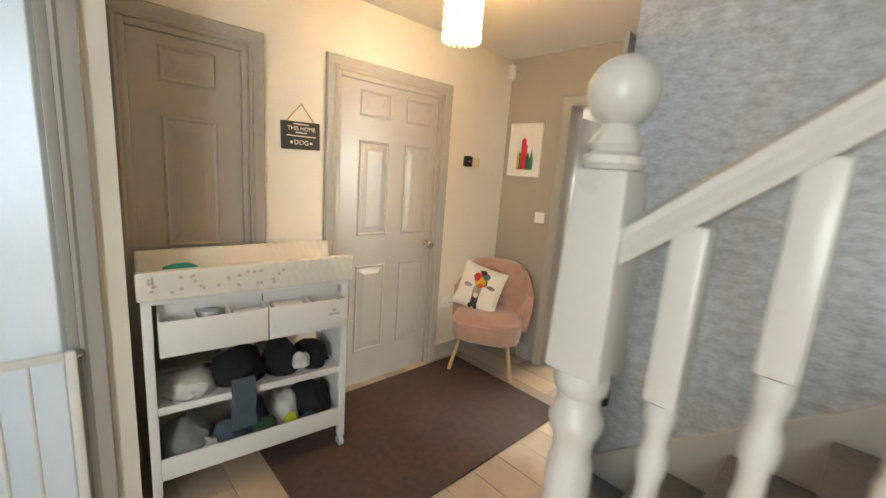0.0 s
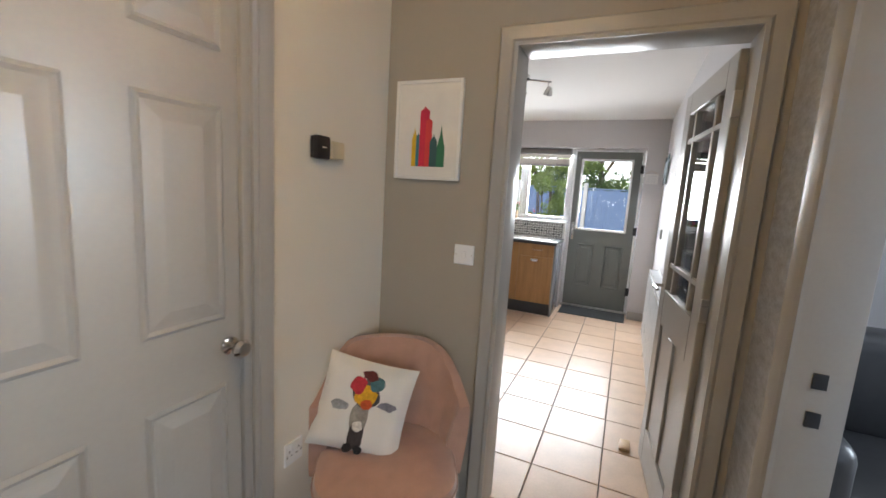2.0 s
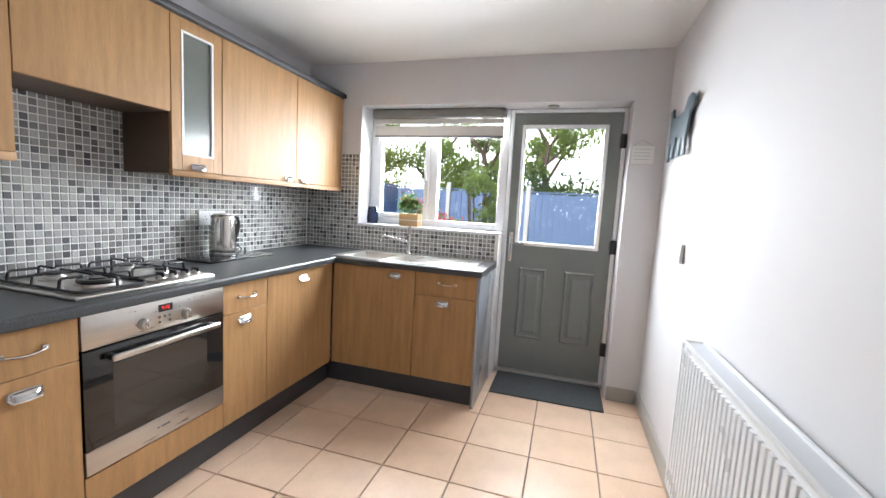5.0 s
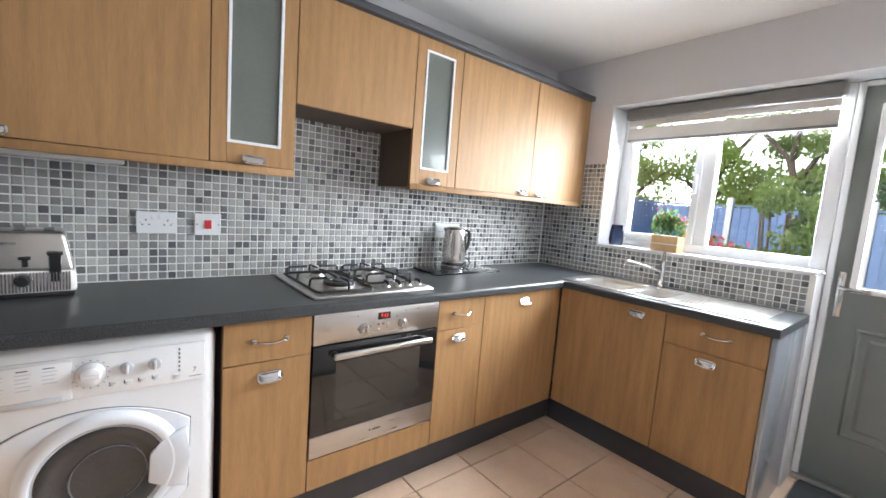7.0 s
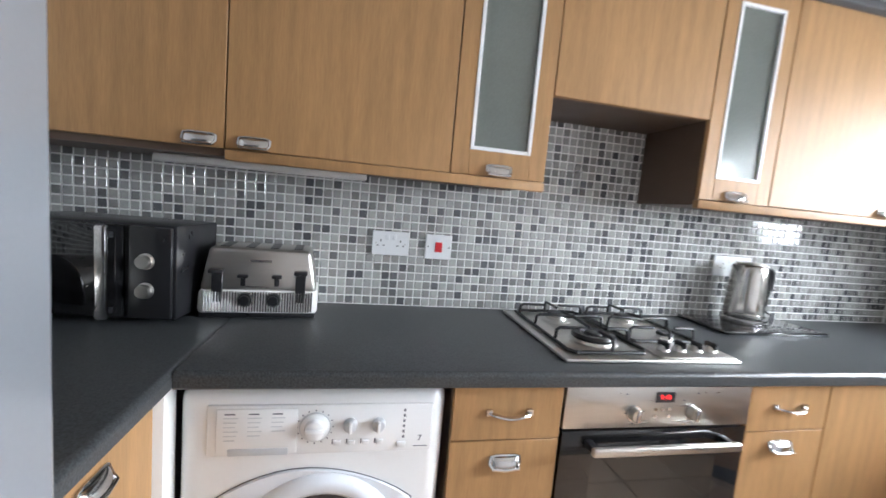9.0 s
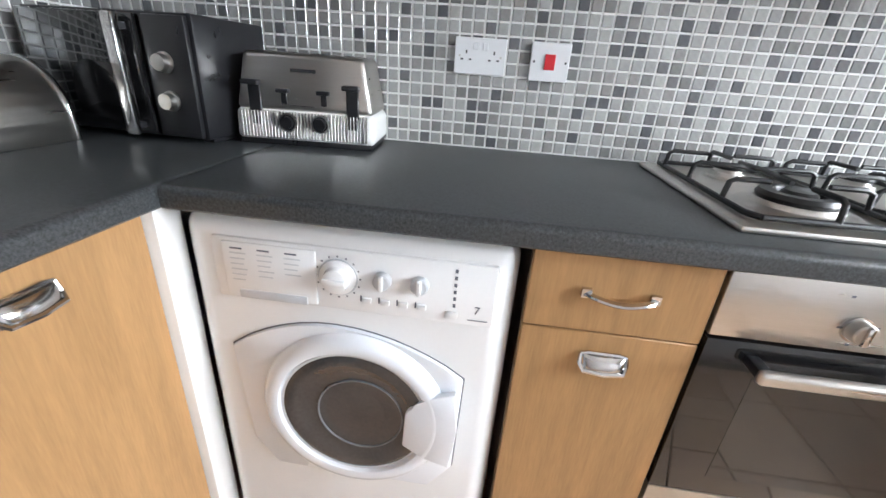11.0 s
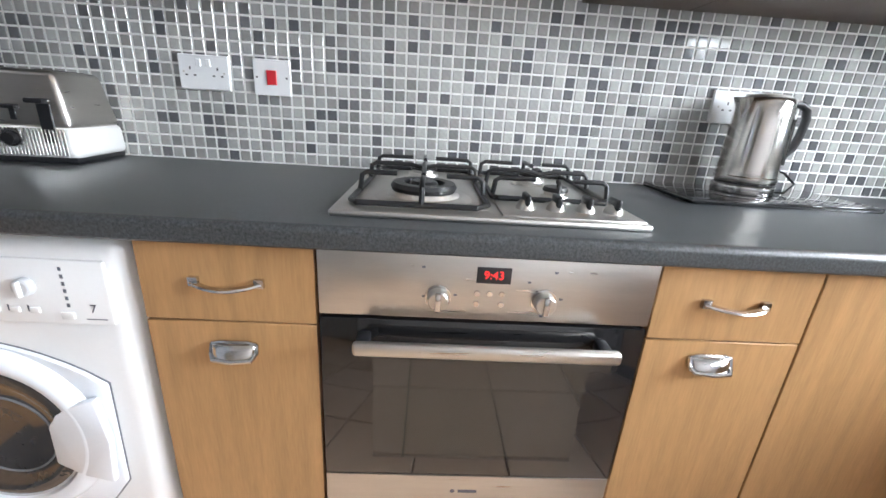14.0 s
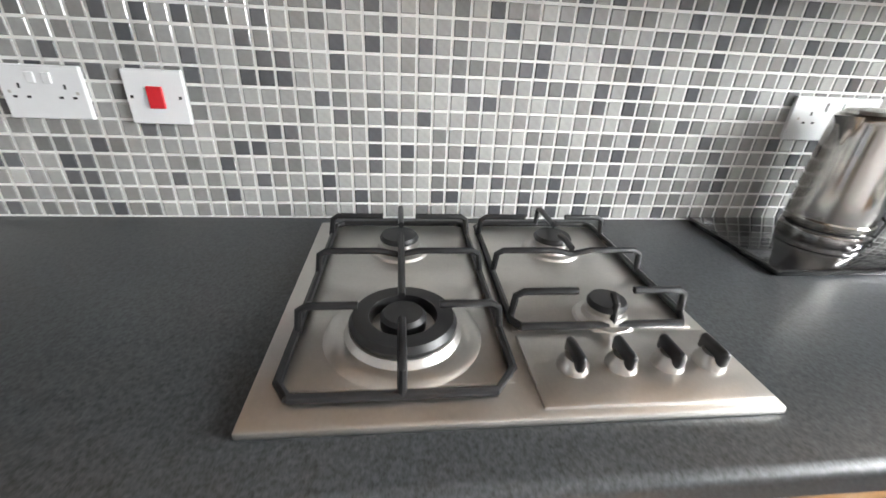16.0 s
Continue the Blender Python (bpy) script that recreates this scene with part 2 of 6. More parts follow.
M_GROUT = mat("pale_grout", (0.82, 0.82, 0.80), 0.8, 0, 0.05, 20, 0.2, 400)
M_FLOORGROUT = mat("dark_floor_grout", (0.16, 0.13, 0.11), 0.85, 0, 0.2, 20, 0.2, 400)
M_FROST = mat("frosted_glass", (0.135, 0.15, 0.135), 0.22, 0, 0.16, 3, 0.02, 200, coat=0.3)
M_FRIDGE = mat("silver_grey_enamel", (0.30, 0.32, 0.35), 0.24, 0.35, 0.04, 3, 0.03, 200, coat=0.2)
M_MAT = mat("brown_door_mat", (0.060, 0.038, 0.034), 0.95, 0, 0.25, 30, 0.5, 500)
M_GREYMAT = mat("charcoal_mat", (0.055, 0.06, 0.062), 0.95, 0, 0.25, 40, 0.5, 500)
M_PINK = mat("blush_velvet", (0.44, 0.265, 0.205), 0.8, 0, 0.12, 14, 0.15, 400, sheen=0.6)
M_BEECH = mat("beech_leg", (0.52, 0.34, 0.17), 0.45, 0, 0.12, 10, 0.04, 80, (6, 6, 0.6))
M_LINEN = mat("white_cotton", (0.76, 0.74, 0.70), 0.9, 0, 0.05, 14, 0.3, 500)
M_PANE = glass("window_pane")
M_PAPER = mat("silver_grey_wallpaper", (0.50, 0.52, 0.56), 0.36, 0.15, 0.32, 20, 0.7, 70, (0.9, 0.9, 1.7), spec=0.7)
M_CARPET = mat("grey_stair_carpet", (0.16, 0.16, 0.17), 0.95, 0, 0.2, 60, 0.6, 500)
M_LEATHER = mat("black_leather", (0.02, 0.02, 0.022), 0.4, 0, 0.2, 30, 0.2, 200)
PITCH = 0.032
MOS0 = (0.0, 2.73, 0.913)
M_MOSAIC = piecewise("marbled_mosaic", [(0.0, (0.35, 0.35, 0.34)), (0.26, (0.28, 0.275, 0.265)), (0.46, (0.42, 0.42, 0.405)), (0.66, (0.20, 0.20, 0.195)), (0.80, (0.145, 0.145, 0.15)), (0.90, (0.10, 0.103, 0.11))], (10.0, PITCH, PITCH), (5.0, MOS0[1], MOS0[2]), 0.10, 55, 0.015)
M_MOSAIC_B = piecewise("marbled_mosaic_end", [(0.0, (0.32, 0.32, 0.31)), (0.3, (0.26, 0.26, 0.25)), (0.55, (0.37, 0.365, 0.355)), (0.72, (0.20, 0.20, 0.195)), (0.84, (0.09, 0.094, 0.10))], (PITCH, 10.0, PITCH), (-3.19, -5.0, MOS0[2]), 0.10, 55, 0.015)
M_FTILE = piecewise("terracotta_floor_tile", [(0.0, (0.64, 0.46, 0.325)), (0.3, (0.68, 0.50, 0.365)), (0.6, (0.61, 0.425, 0.295)), (0.8, (0.66, 0.475, 0.345))], (0.345, 0.345, 10.0), (-1.84, 5.465, -5.0), 0.33, 7, 0.06)
M_PLANK = piecewise("pale_oak_plank", [(0.0, (0.46, 0.37, 0.28)), (0.25, (0.36, 0.30, 0.25)), (0.5, (0.52, 0.42, 0.31)), (0.75, (0.41, 0.33, 0.26))], (1.2, 0.19, 10.0), (-7.0, -5.0, -5.0), 0.35, 6, 0.06)
for m_ in (M_MOSAIC, M_MOSAIC_B):
    b_ = m_.node_tree.nodes["Principled BSDF"]
    b_.inputs["Coat Weight"].default_value, b_.inputs["Coat Roughness"].default_value = 0.35, 0.06

# ---- structure ----
def struct(name, *a, **k):
    return tagged(box(name, *a, **k), kind="structure")


struct("floor", -4.0, 4.0, -3.0, 6.62, -0.12, -0.009, M_FLOORGROUT)
tagged(box("ceiling", -4.6, 4.0, -3.0, 6.75, CEIL, CEIL + 0.15, M_CEIL), kind="structure")
wall_tiled = struct("wall_tiled", WX - 0.25, WX, PY1, BY + 0.28, -0.1, CEIL, M_WHITEWALL)
struct("wall_radiator", RX, RX + 0.10, PY1, BY + 0.28, -0.1, CEIL, M_WHITEWALL)
# garden wall with the joined window and door opening
wall_garden = struct("wall_garden", WX, -2.70, BY, BY + 0.28, -0.1, CEIL, M_WHITEWALL)
struct("wall_garden_below_window", -2.70, -1.535, BY, BY + 0.28, -0.1, 1.105, M_WHITEWALL)
struct("wall_garden_above", -2.70, -0.70, BY, BY + 0.28, 2.065, CEIL, M_WHITEWALL)
struct("wall_garden_end", -0.70, RX, BY, BY + 0.28, -0.1, CEIL, M_WHITEWALL)
struct("window_sill", -2.698, -1.54, BY - 0.012, BY + 0.235, 1.107, 1.125, M_UPVC, bevel=0.004)
# partition between hall and kitchen, taupe towards the hall
OX0, OX1, OZ = -1.305, -0.485, 2.03
struct("wall_partition", WX, OX0, PY0 + 0.004, PY1, -0.1, CEIL, M_WHITEWALL)
struct("wall_partition_hall", HX, OX0 - 0.0, PY0, PY0 + 0.003, 0, CEIL, M_TAUPE)
struct("wall_partition_above", OX0, -0.36, PY0, PY1, OZ, CEIL, M_TAUPE)
struct("wall_partition_end", OX1, -0.36, PY0, PY1, -0.1, OZ, M_TAUPE)
# hall walls
D1 = (0.05, 0.555)     # store door
D2 = (1.03, 1.845)      # cupboard door


def holed_x(name, x0, x1, y0, y1, holes, top, mat_):
    """A wall along y with door openings (y0, y1) up to top."""
    at = y0
    for n, (a, b) in enumerate(holes):
        struct(f"{name}_{2 * n + 1}", x0, x1, at, a, -0.1, CEIL, mat_)
        struct(f"{name}_{2 * n + 2}", x0, x1, a, b, top, CEIL, mat_)
        at = b
    struct(f"{name}_{2 * len(holes) + 1}", x0, x1, at, y1, -0.1, CEIL, mat_)


holed_x("wall_hall", HX - 0.1, HX, -0.005, PY0, [D1, D2], 2.0, M_MAGNOLIA)
struct("wall_hall_return", HX - 0.1, -1.42, -0.125, -0.007, -0.1, CEIL, M_MAGNOLIA)
LD = (-0.90, -0.145)    # side-room doorway
holed_x("wall_side_room", -1.52, -1.42, -2.6, -0.127, [LD], 2.0, M_MAGNOLIA)
struct("wall_side_room_far", -4.0, -3.9, -2.6, 0.0, -0.1, CEIL, M_WHITEWALL)
struct("wall_side_room_end", -3.9, -1.52, -2.7, -2.6, -0.1, CEIL, M_WHITEWALL)
struct("wall_side_room_back", -3.9, HX - 0.1, -0.115, -0.02, -0.1, CEIL, M_WHITEWALL)
# two unseen walls, added to keep the sun out of the rooms
struct("wall_front", -1.42, 3.6, -2.7, -2.6, -0.1, CEIL, M_MAGNOLIA)
struct("wall_outer_side", 3.6, 3.7, -2.7, 6.0, -0.1, CEIL, M_MAGNOLIA)
# wallpapered wall beside the stairs and the lounge doorway behind its end
struct("wall_papered", -0.42, 3.6, 1.55, 1.65, -0.1, CEIL, M_PAPER)
struct("wall_lounge_door_far", -0.415, -0.30, 2.24, PY0, -0.1, CEIL, M_PAPER)
struct("wall_lounge_door_above", -0.415, -0.30, 1.65, 2.24, 2.0, CEIL, M_PAPER)
struct("wall_lounge_back", -0.30, 3.6, 5.9, 6.0, -0.1, CEIL, M_WHITEWALL)
# skirtings
for nm, a in (("baseboard_hall_1", (HX, HX + 0.018, 0.63, 0.955, 0, 0.12)), ("baseboard_hall_2", (HX, HX + 0.018, 1.92, PY0 - 0.02, 0, 0.12)),
              ("baseboard_partition", (HX + 0.02, -1.385, PY0 - 0.018, PY0, 0, 0.12)), ("baseboard_papered", (-0.41, 3.5, 1.532, 1.55, 0, 0.12)),
              ("baseboard_kitchen", (RX - 0.018, RX, 3.55, BY - 0.02, 0, 0.10)), ("baseboard_garden_wall", (-0.695, RX - 0.02, BY - 0.018, BY, 0, 0.10))):
    struct(nm, *a, M_GREYPAINT, bevel=0.006)


def architrave(name, outline, m, w=0.07):
    """Moulded trim round three sides of an opening; outline (a0, a1, top) in its own x, z plane, facing -y."""
    a0, a1, top = outline
    bm = bmesh.new()
    prof = [(0.0, 0.0), (0.0, 0.012), (0.012, 0.018), (0.022, 0.012), (0.036, 0.016), (0.05, 0.022), (w - 0.006, 0.024), (w, 0.018), (w, 0.0)]
    rows_ = []
    for cx, cz, dx, dz in ((a0, 0, -1, 0), (a0, top, -1, 1), (a1, top, 1, 1), (a1, 0, 1, 0)):
        rows_.append([bm.verts.new((cx + dx * u, -v, cz + dz * u)) for u, v in prof])
    for a, b in zip(rows_, rows_[1:]):
        for i in range(len(prof) - 1):
            bm.faces.new((a[i], a[i + 1], b[i + 1], b[i]))
    return tagged(finish(name, bm, M_GREYPAINT, m.translation, None, True, m.to_3x3().to_4x4()), kind="structure")


FACE_X = pose(0, 0, 0, 0, 0, 90)     # trim on a wall that faces +x: own x runs along +y
architrave("trim_store_door", (*D1, 2.0), Matrix.Translation((HX, 0, 0)) @ FACE_X)
architrave("trim_cupboard_door", (*D2, 2.0), Matrix.Translation((HX, 0, 0)) @ FACE_X)
architrave("trim_side_room_door", (*LD, 2.0), Matrix.Translation((-1.42, 0, 0)) @ FACE_X)
architrave("trim_kitchen_door", (OX0 + 0.03, OX1 - 0.03, OZ - 0.03), Matrix.Translation((0, PY0, 0)))
architrave("trim_lounge_door", (-2.21, -1.55, 1.98), Matrix.Translation((-0.415, 0, 0)) @ pose(0, 0, 0, 0, 0, -90))


def lining(name, x0, x1, y0, y1, top, along):
    """Three boards that line an opening."""
    t = 0.03
    if along == "x":
        parts_ = ((x0, x0 + t, y0, y1, 0, top), (x1 - t, x1, y0, y1, 0, top), (x0 + t, x1 - t, y0, y1, top - t, top))
    else:
        parts_ = ((x0, x1, y0, y0 + t, 0, top), (x0, x1, y1 - t, y1, 0, top), (x0, x1, y0 + t, y1 - t, top - t, top))
    for n, p in enumerate(parts_):
        struct(f"trim_{name}_lining_{n + 1}", *p, M_GREYPAINT, bevel=0.003)


lining("kitchen", OX0, OX1, PY0 - 0.003, PY1 + 0.003, OZ, "x")
lining("lounge", -0.418, -0.297, 1.652, 2.24, 2.0, "y")
lining("store", HX - 0.103, HX + 0.002, *D1, 2.0, "y")
lining("cupboard", HX - 0.103, HX + 0.002, *D2, 2.0, "y")
lining("side_room", -1.523, -1.418, *LD, 2.0, "y")


def panel_door(name, label, width, height, rows_, cols, material, m, thick=0.035, stile=0.11, mid=0.11, far=0.11):
    """A moulded door: own x across, z up, its front towards -y. rows_: (z0, z1) of the panels."""
    root = new(name)
    root.empty_display_size = 0.05
    root.matrix_basis = m
    tagged(root, label, "door", kind="structure")
    bm = cube_bm(width, thick, height, 0.003, 1)
    bmesh.ops.translate(bm, vec=(width / 2, 0, 0), verts=bm.verts)
    leaf = finish("leaf", bm, material, m.translation, root, True, m.to_3x3().to_4x4())
    step = (width - stile - far - mid * (cols - 1)) / cols
    for z0, z1 in rows_:
        for c in range(cols):
            x0 = stile + c * (step + mid)
            bm = bmesh.new()
            y = -thick / 2
            rings = []
            for inset, d in ((0, 0.0), (0.010, -0.007), (0.020, -0.001), (0.034, -0.003), (0.062, -0.009)):
                rings.append([bm.verts.new((px, y + d - 0.0015, pz)) for px, pz in ((x0 + inset, z0 + inset), (x0 + step - inset, z0 + inset), (x0 + step - inset, z1 - inset), (x0 + inset, z1 - inset))])
            for a, b in zip(rings, rings[1:]):
                for i in range(4):
                    bm.faces.new((a[i], a[(i + 1) % 4], b[(i + 1) % 4], b[i]))
            bm.faces.new(rings[-1])
            finish("panel", bm, material, m.translation, leaf, False, m.to_3x3().to_4x4())
    return root


SIX = ((0.235, 0.835), (1.03, 1.625), (1.765, 1.92))
d1 = panel_door("door_1", "closed grey painted six-panel door in the hall", D1[1] - D1[0] - 0.06, 1.965, SIX, 1, M_GREYPAINT, pose(HX - 0.03, D1[0] + 0.03, 0.005, 0, 0, 90))
d2 = panel_door("door_2", "closed grey painted six-panel door with a chrome knob", D2[1] - D2[0] - 0.06, 1.965, SIX, 2, M_GREYPAINT, pose(HX - 0.03, D2[0] + 0.03, 0.005, 0, 0, 90), stile=0.13, mid=0.118, far=0.052)
lathe("knob", [(0.0, 0), (0.026, 0), (0.026, 0.006), (0.011, 0.012), (0.011, 0.035), (0.024, 0.045), (0.028, 0.056), (0.02, 0.068), (0, 0.07)], M_CHROME, (HX - 0.012, D2[1] - 0.072, 0.95), d2, 20, pose(0, 0, 0, 0, 90, 0))
d3 = panel_door("door_3", "half-open white panel door with a lever handle", 0.69, 1.965, SIX, 2, M_WHITE, pose(-1.54, LD[1] - 0.035, 0.005, 0, 0, 180 + 35))

# glazed kitchen door, standing open along the wall
kd = new("door_4")
kd.matrix_basis = pose(OX1 - 0.035, PY1 + 0.01, 0.008, 0, 0, 96.0)
tagged(kd, "open grey painted kitchen door with glazed upper half and glazing bars", "door", kind="structure")


def kd_part(name, x0, x1, z0, z1, material, y0=-0.02, y1=0.02, bevel=0.004):
    bm = cube_bm(x1 - x0, y1 - y0, z1 - z0, bevel, 1)
    bmesh.ops.translate(bm, vec=((x0 + x1) / 2, (y0 + y1) / 2, z0), verts=bm.verts)
    return finish(name, bm, material, kd.matrix_basis.translation, kd, bevel > 0, kd.matrix_basis.to_3x3().to_4x4())


DW = 0.73
for a in ((0, 0.105, 0, 1.98), (DW - 0.105, DW, 0, 1.98), (0.105, DW - 0.105, 1.87, 1.98), (0.105, DW - 0.105, 0.0, 0.20), (0.105, DW - 0.105, 0.80, 0.99)):
    kd_part("frame", *a, M_GREYPAINT)
for x in (0.20, 0.51):
    kd_part("glazing_bar", x, x + 0.025, 0.99, 1.87, M_GREYPAINT, -0.015, 0.015, 0.003)
for z in (1.11, 1.73):
    kd_part("glazing_bar", 0.105, DW - 0.105, z, z + 0.025, M_GREYPAINT, -0.014, 0.014, 0.003)
kd_part("pane", 0.105, DW - 0.105, 0.99, 1.87, M_PANE, -0.003, 0.003, 0)
for x0, x1 in ((0.105, 0.315), (0.415, DW - 0.105)):
    kd_part("panel", x0, x1, 0.2, 0.8, M_GREYPAINT, -0.008, 0.008, 0.003)
kd_part("frame", 0.315, 0.415, 0.2, 0.8, M_GREYPAINT)
hm = kd.matrix_basis
tube("handle", [hm @ Vector(p) for p in ((DW - 0.05, 0.02, 1.0), (DW - 0.05, 0.065, 1.0), (DW - 0.07, 0.07, 1.0), (DW - 0.17, 0.068, 1.0))], 0.009, M_CHROME, kd)
for z in (0.2, 1.0, 1.75):
    kd_part("hinge", -0.012, 0.004, z, z + 0.09, M_STEEL, -0.022, 0.022, 0.002)

# ---- window and garden door ----
FY = BY + 0.19       # inner face of the frames
win = new("window_1")
win.matrix_basis = Matrix.Translation((-2.12, FY, 1.125))
tagged(win, "white framed kitchen window of two lights over the sink", "window", kind="structure")
for a in ((-2.70, -2.64, 1.125, 2.065), (-1.60, -1.535, 1.125, 2.065), (-2.64, -1.60, 1.125, 1.18), (-2.64, -1.60, 2.01, 2.065), (-2.17, -2.10, 1.18, 2.01)):
    box("frame", a[0], a[1], FY, FY + 0.07, a[2], a[3], M_UPVC, 0.006, win)
for a in ((-2.64, -2.60, 1.18, 2.01), (-2.21, -2.17, 1.18, 2.01), (-2.60, -2.21, 1.18, 1.22), (-2.60, -2.21, 1.97, 2.01)):
    box("sash", a[0], a[1], FY - 0.015, FY + 0.05, a[2], a[3], M_UPVC, 0.005, win)
for a in ((-2.60, -2.21, 1.22, 1.97), (-2.10, -1.60, 1.18, 2.01)):
    p = box("pane", a[0], a[1], FY + 0.03, FY + 0.036, a[2], a[3], M_PANE, 0, win)
    p.visible_shadow = False
box("latch", -2.20, -2.18, FY - 0.045, FY - 0.015, 1.50, 1.62, M_UPVC, 0.004, win)

gd = new("door_5")
gd.matrix_basis = Matrix.Translation((-1.12, FY, 0.03))
tagged(gd, "grey-green garden door with a glazed upper half", "door", kind="structure")
M_GDOOR = mat("grey_green_door_skin", (0.17, 0.185, 0.175), 0.4, 0, 0.05, 6, 0.06, 120)
GX0, GX1 = -1.53, -0.705
for a in ((GX0, GX0 + 0.028, 0, 2.06), (GX1 - 0.028, GX1, 0, 2.06), (GX0 + 0.028, GX1 - 0.028, 2.035, 2.06)):
    box("frame", a[0], a[1], FY - 0.01, FY + 0.07, a[2], a[3], M_UPVC, 0.004, gd)
box("threshold", GX0, GX1, FY - 0.03, FY + 0.08, -0.008, 0.032, M_STEEL, 0.004, gd)
LX0, LX1, GZ0, GZ1, GL0, GL1 = GX0 + 0.03, GX1 - 0.03, 1.045, 1.935, -1.425, -0.835
for a in ((LX0, GL0, 0.034, 2.033), (GL1, LX1, 0.034, 2.033), (GL0, GL1, GZ1, 2.033), (GL0, GL1, 0.034, GZ0)):
    box("leaf", a[0], a[1], FY, FY + 0.05, a[2], a[3], M_GDOOR, 0, gd)
for a in ((GL0 - 0.012, GL0 + 0.016, GZ0 - 0.012, GZ1 + 0.012), (GL1 - 0.016, GL1 + 0.012, GZ0 - 0.012, GZ1 + 0.012), (GL0 + 0.016, GL1 - 0.016, GZ1 - 0.016, GZ1 + 0.012), (GL0 + 0.016, GL1 - 0.016, GZ0 - 0.012, GZ0 + 0.016)):
    box("glazing_bead", a[0], a[1], FY - 0.012, FY + 0.02, a[2], a[3], M_UPVC, 0.004, gd)
p = box("pane", GL0, GL1, FY + 0.022, FY + 0.028, GZ0, GZ1, M_PANE, 0, gd)
p.visible_shadow = False
for x0, wp in ((-1.385, 0.205), (-1.045, 0.215)):
    bm = bmesh.new()
    rings = [[bm.verts.new((px, FY - d, pz)) for px, pz in ((x0 + i, 0.30 + i), (x0 + wp - i, 0.30 + i), (x0 + wp - i, 0.86 - i), (x0 + i, 0.86 - i))] for i, d in ((0, 0.0), (0.012, 0.012), (0.024, 0.003), (0.045, 0.003), (0.06, 0.009))]
    for a, b in zip(rings, rings[1:]):
        for i in range(4):
            bm.faces.new((a[i], a[(i + 1) % 4], b[(i + 1) % 4], b[i]))
    bm.faces.new(rings[-1])
    finish("panel", bm, M_GDOOR, (0, 0, 0), gd)
box("handle_plate", LX0 + 0.018, LX0 + 0.048, FY - 0.010, FY, 0.90, 1.13, M_CHROME, 0.004, gd)
tube("handle", [(LX0 + 0.033, FY - 0.008, 1.05), (LX0 + 0.033, FY - 0.055, 1.05), (LX0 + 0.045, FY - 0.06, 1.05), (LX0 + 0.145, FY - 0.058, 1.048)], 0.009, M_CHROME, gd)
for z in (0.25, 1.02, 1.78):
    box("hinge", LX1 - 0.012, GX1 + 0.001, FY - 0.03, FY - 0.011, z, z + 0.1, M_BLACK, 0.004, gd)

# ---- fitted kitchen ----
FX = -2.60           # door fronts of the long run
TOP = 0.91
kick_top = 0.145


def handle_cup(parent, m):
    """A cup pull: own x along it, front towards -y."""
    bm = bmesh.new()
    n, k = 12, 6
    grid = []
    for i in range(n + 1):
        a = math.pi * i / n
        row = []
        for j in range(k + 1):
            b = math.pi / 2 * j / k
            row.append(bm.verts.new((0.045 * -math.cos(a) * (1 if j < k else 1), -0.024 * math.sin(b) * max(0.12, math.sin(a)) ** 0.5 - 0.001, 0.018 - 0.034 * (1 - math.cos(b)))))
        grid.append(row)
    for i in range(n):
        for j in range(k):
            bm.faces.new((grid[i][j], grid[i + 1][j], grid[i + 1][j + 1], grid[i][j + 1]))
    sweep_bm(bm, [(-0.046, -0.004, 0.015), (-0.03, -0.004, 0.019), (0.03, -0.004, 0.019), (0.046, -0.004, 0.015)], 0.004, 6)
    sweep_bm(bm, [(-0.046, -0.004, 0.015), (-0.047, -0.010, -0.004), (-0.040, -0.022, -0.014), (0, -0.026, -0.016), (0.040, -0.022, -0.014), (0.047, -0.010, -0.004), (0.046, -0.004, 0.015)], 0.0045, 6)
    bmesh.ops.scale(bm, vec=(0.86, 0.9, 0.86), verts=bm.verts)
    return finish("handle", bm, M_CHROME, m.translation, parent, True, m.to_3x3().to_4x4())


def handle_bow(parent, m):
    pts = [(-0.055 + 0.011 * i, -0.022 * math.sin(math.pi * i / 10) ** 0.6 - 0.004, 0.002 * math.cos(math.pi * i / 5)) for i in range(11)]
    bm = bmesh.new()
    sweep_bm(bm, pts, 0.0075, 8, 0.55)
    for s in (-1, 1):
        bmesh.ops.create_cube(bm, size=1, matrix=Matrix.Translation((s * 0.055, -0.004, 0.004)) @ Matrix.Diagonal((0.016, 0.008, 0.016, 1)))
    return finish("handle", bm, M_CHROME, m.translation, parent, True, m.to_3x3().to_4x4())


def face_m(x, y, z, side):
    """Where a handle sits on a front: side 'x' faces +x, 'y' faces -y, 'Y' faces +y."""
    return Matrix.Translation((x, y, z)) @ {"x": FACE_X, "y": Matrix(), "Y": pose(0, 0, 0, 0, 0, 180)}[side]


def base_x(y0, y1, fronts, label):
    """A base unit of the long run. fronts: (z0, z1, kind of handle, y of the handle, z of the handle)."""
    u = thing("base_cabinet", (FX - 0.29, (y0 + y1) / 2, 0), label, "cabinet", "base cabinets")
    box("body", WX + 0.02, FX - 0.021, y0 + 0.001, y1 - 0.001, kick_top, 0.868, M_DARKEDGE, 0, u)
    for z0, z1, kind, hy, hz in fronts:
        f = box("drawer_front" if kind == "bow" else "door", FX - 0.018, FX, y0 + 0.0015, y1 - 0.0015, z0, z1, M_OAK, 0.0015, u, 1)
        if kind:
            (handle_bow if kind == "bow" else handle_cup)(f, face_m(FX, hy, hz, "x"))
    return u


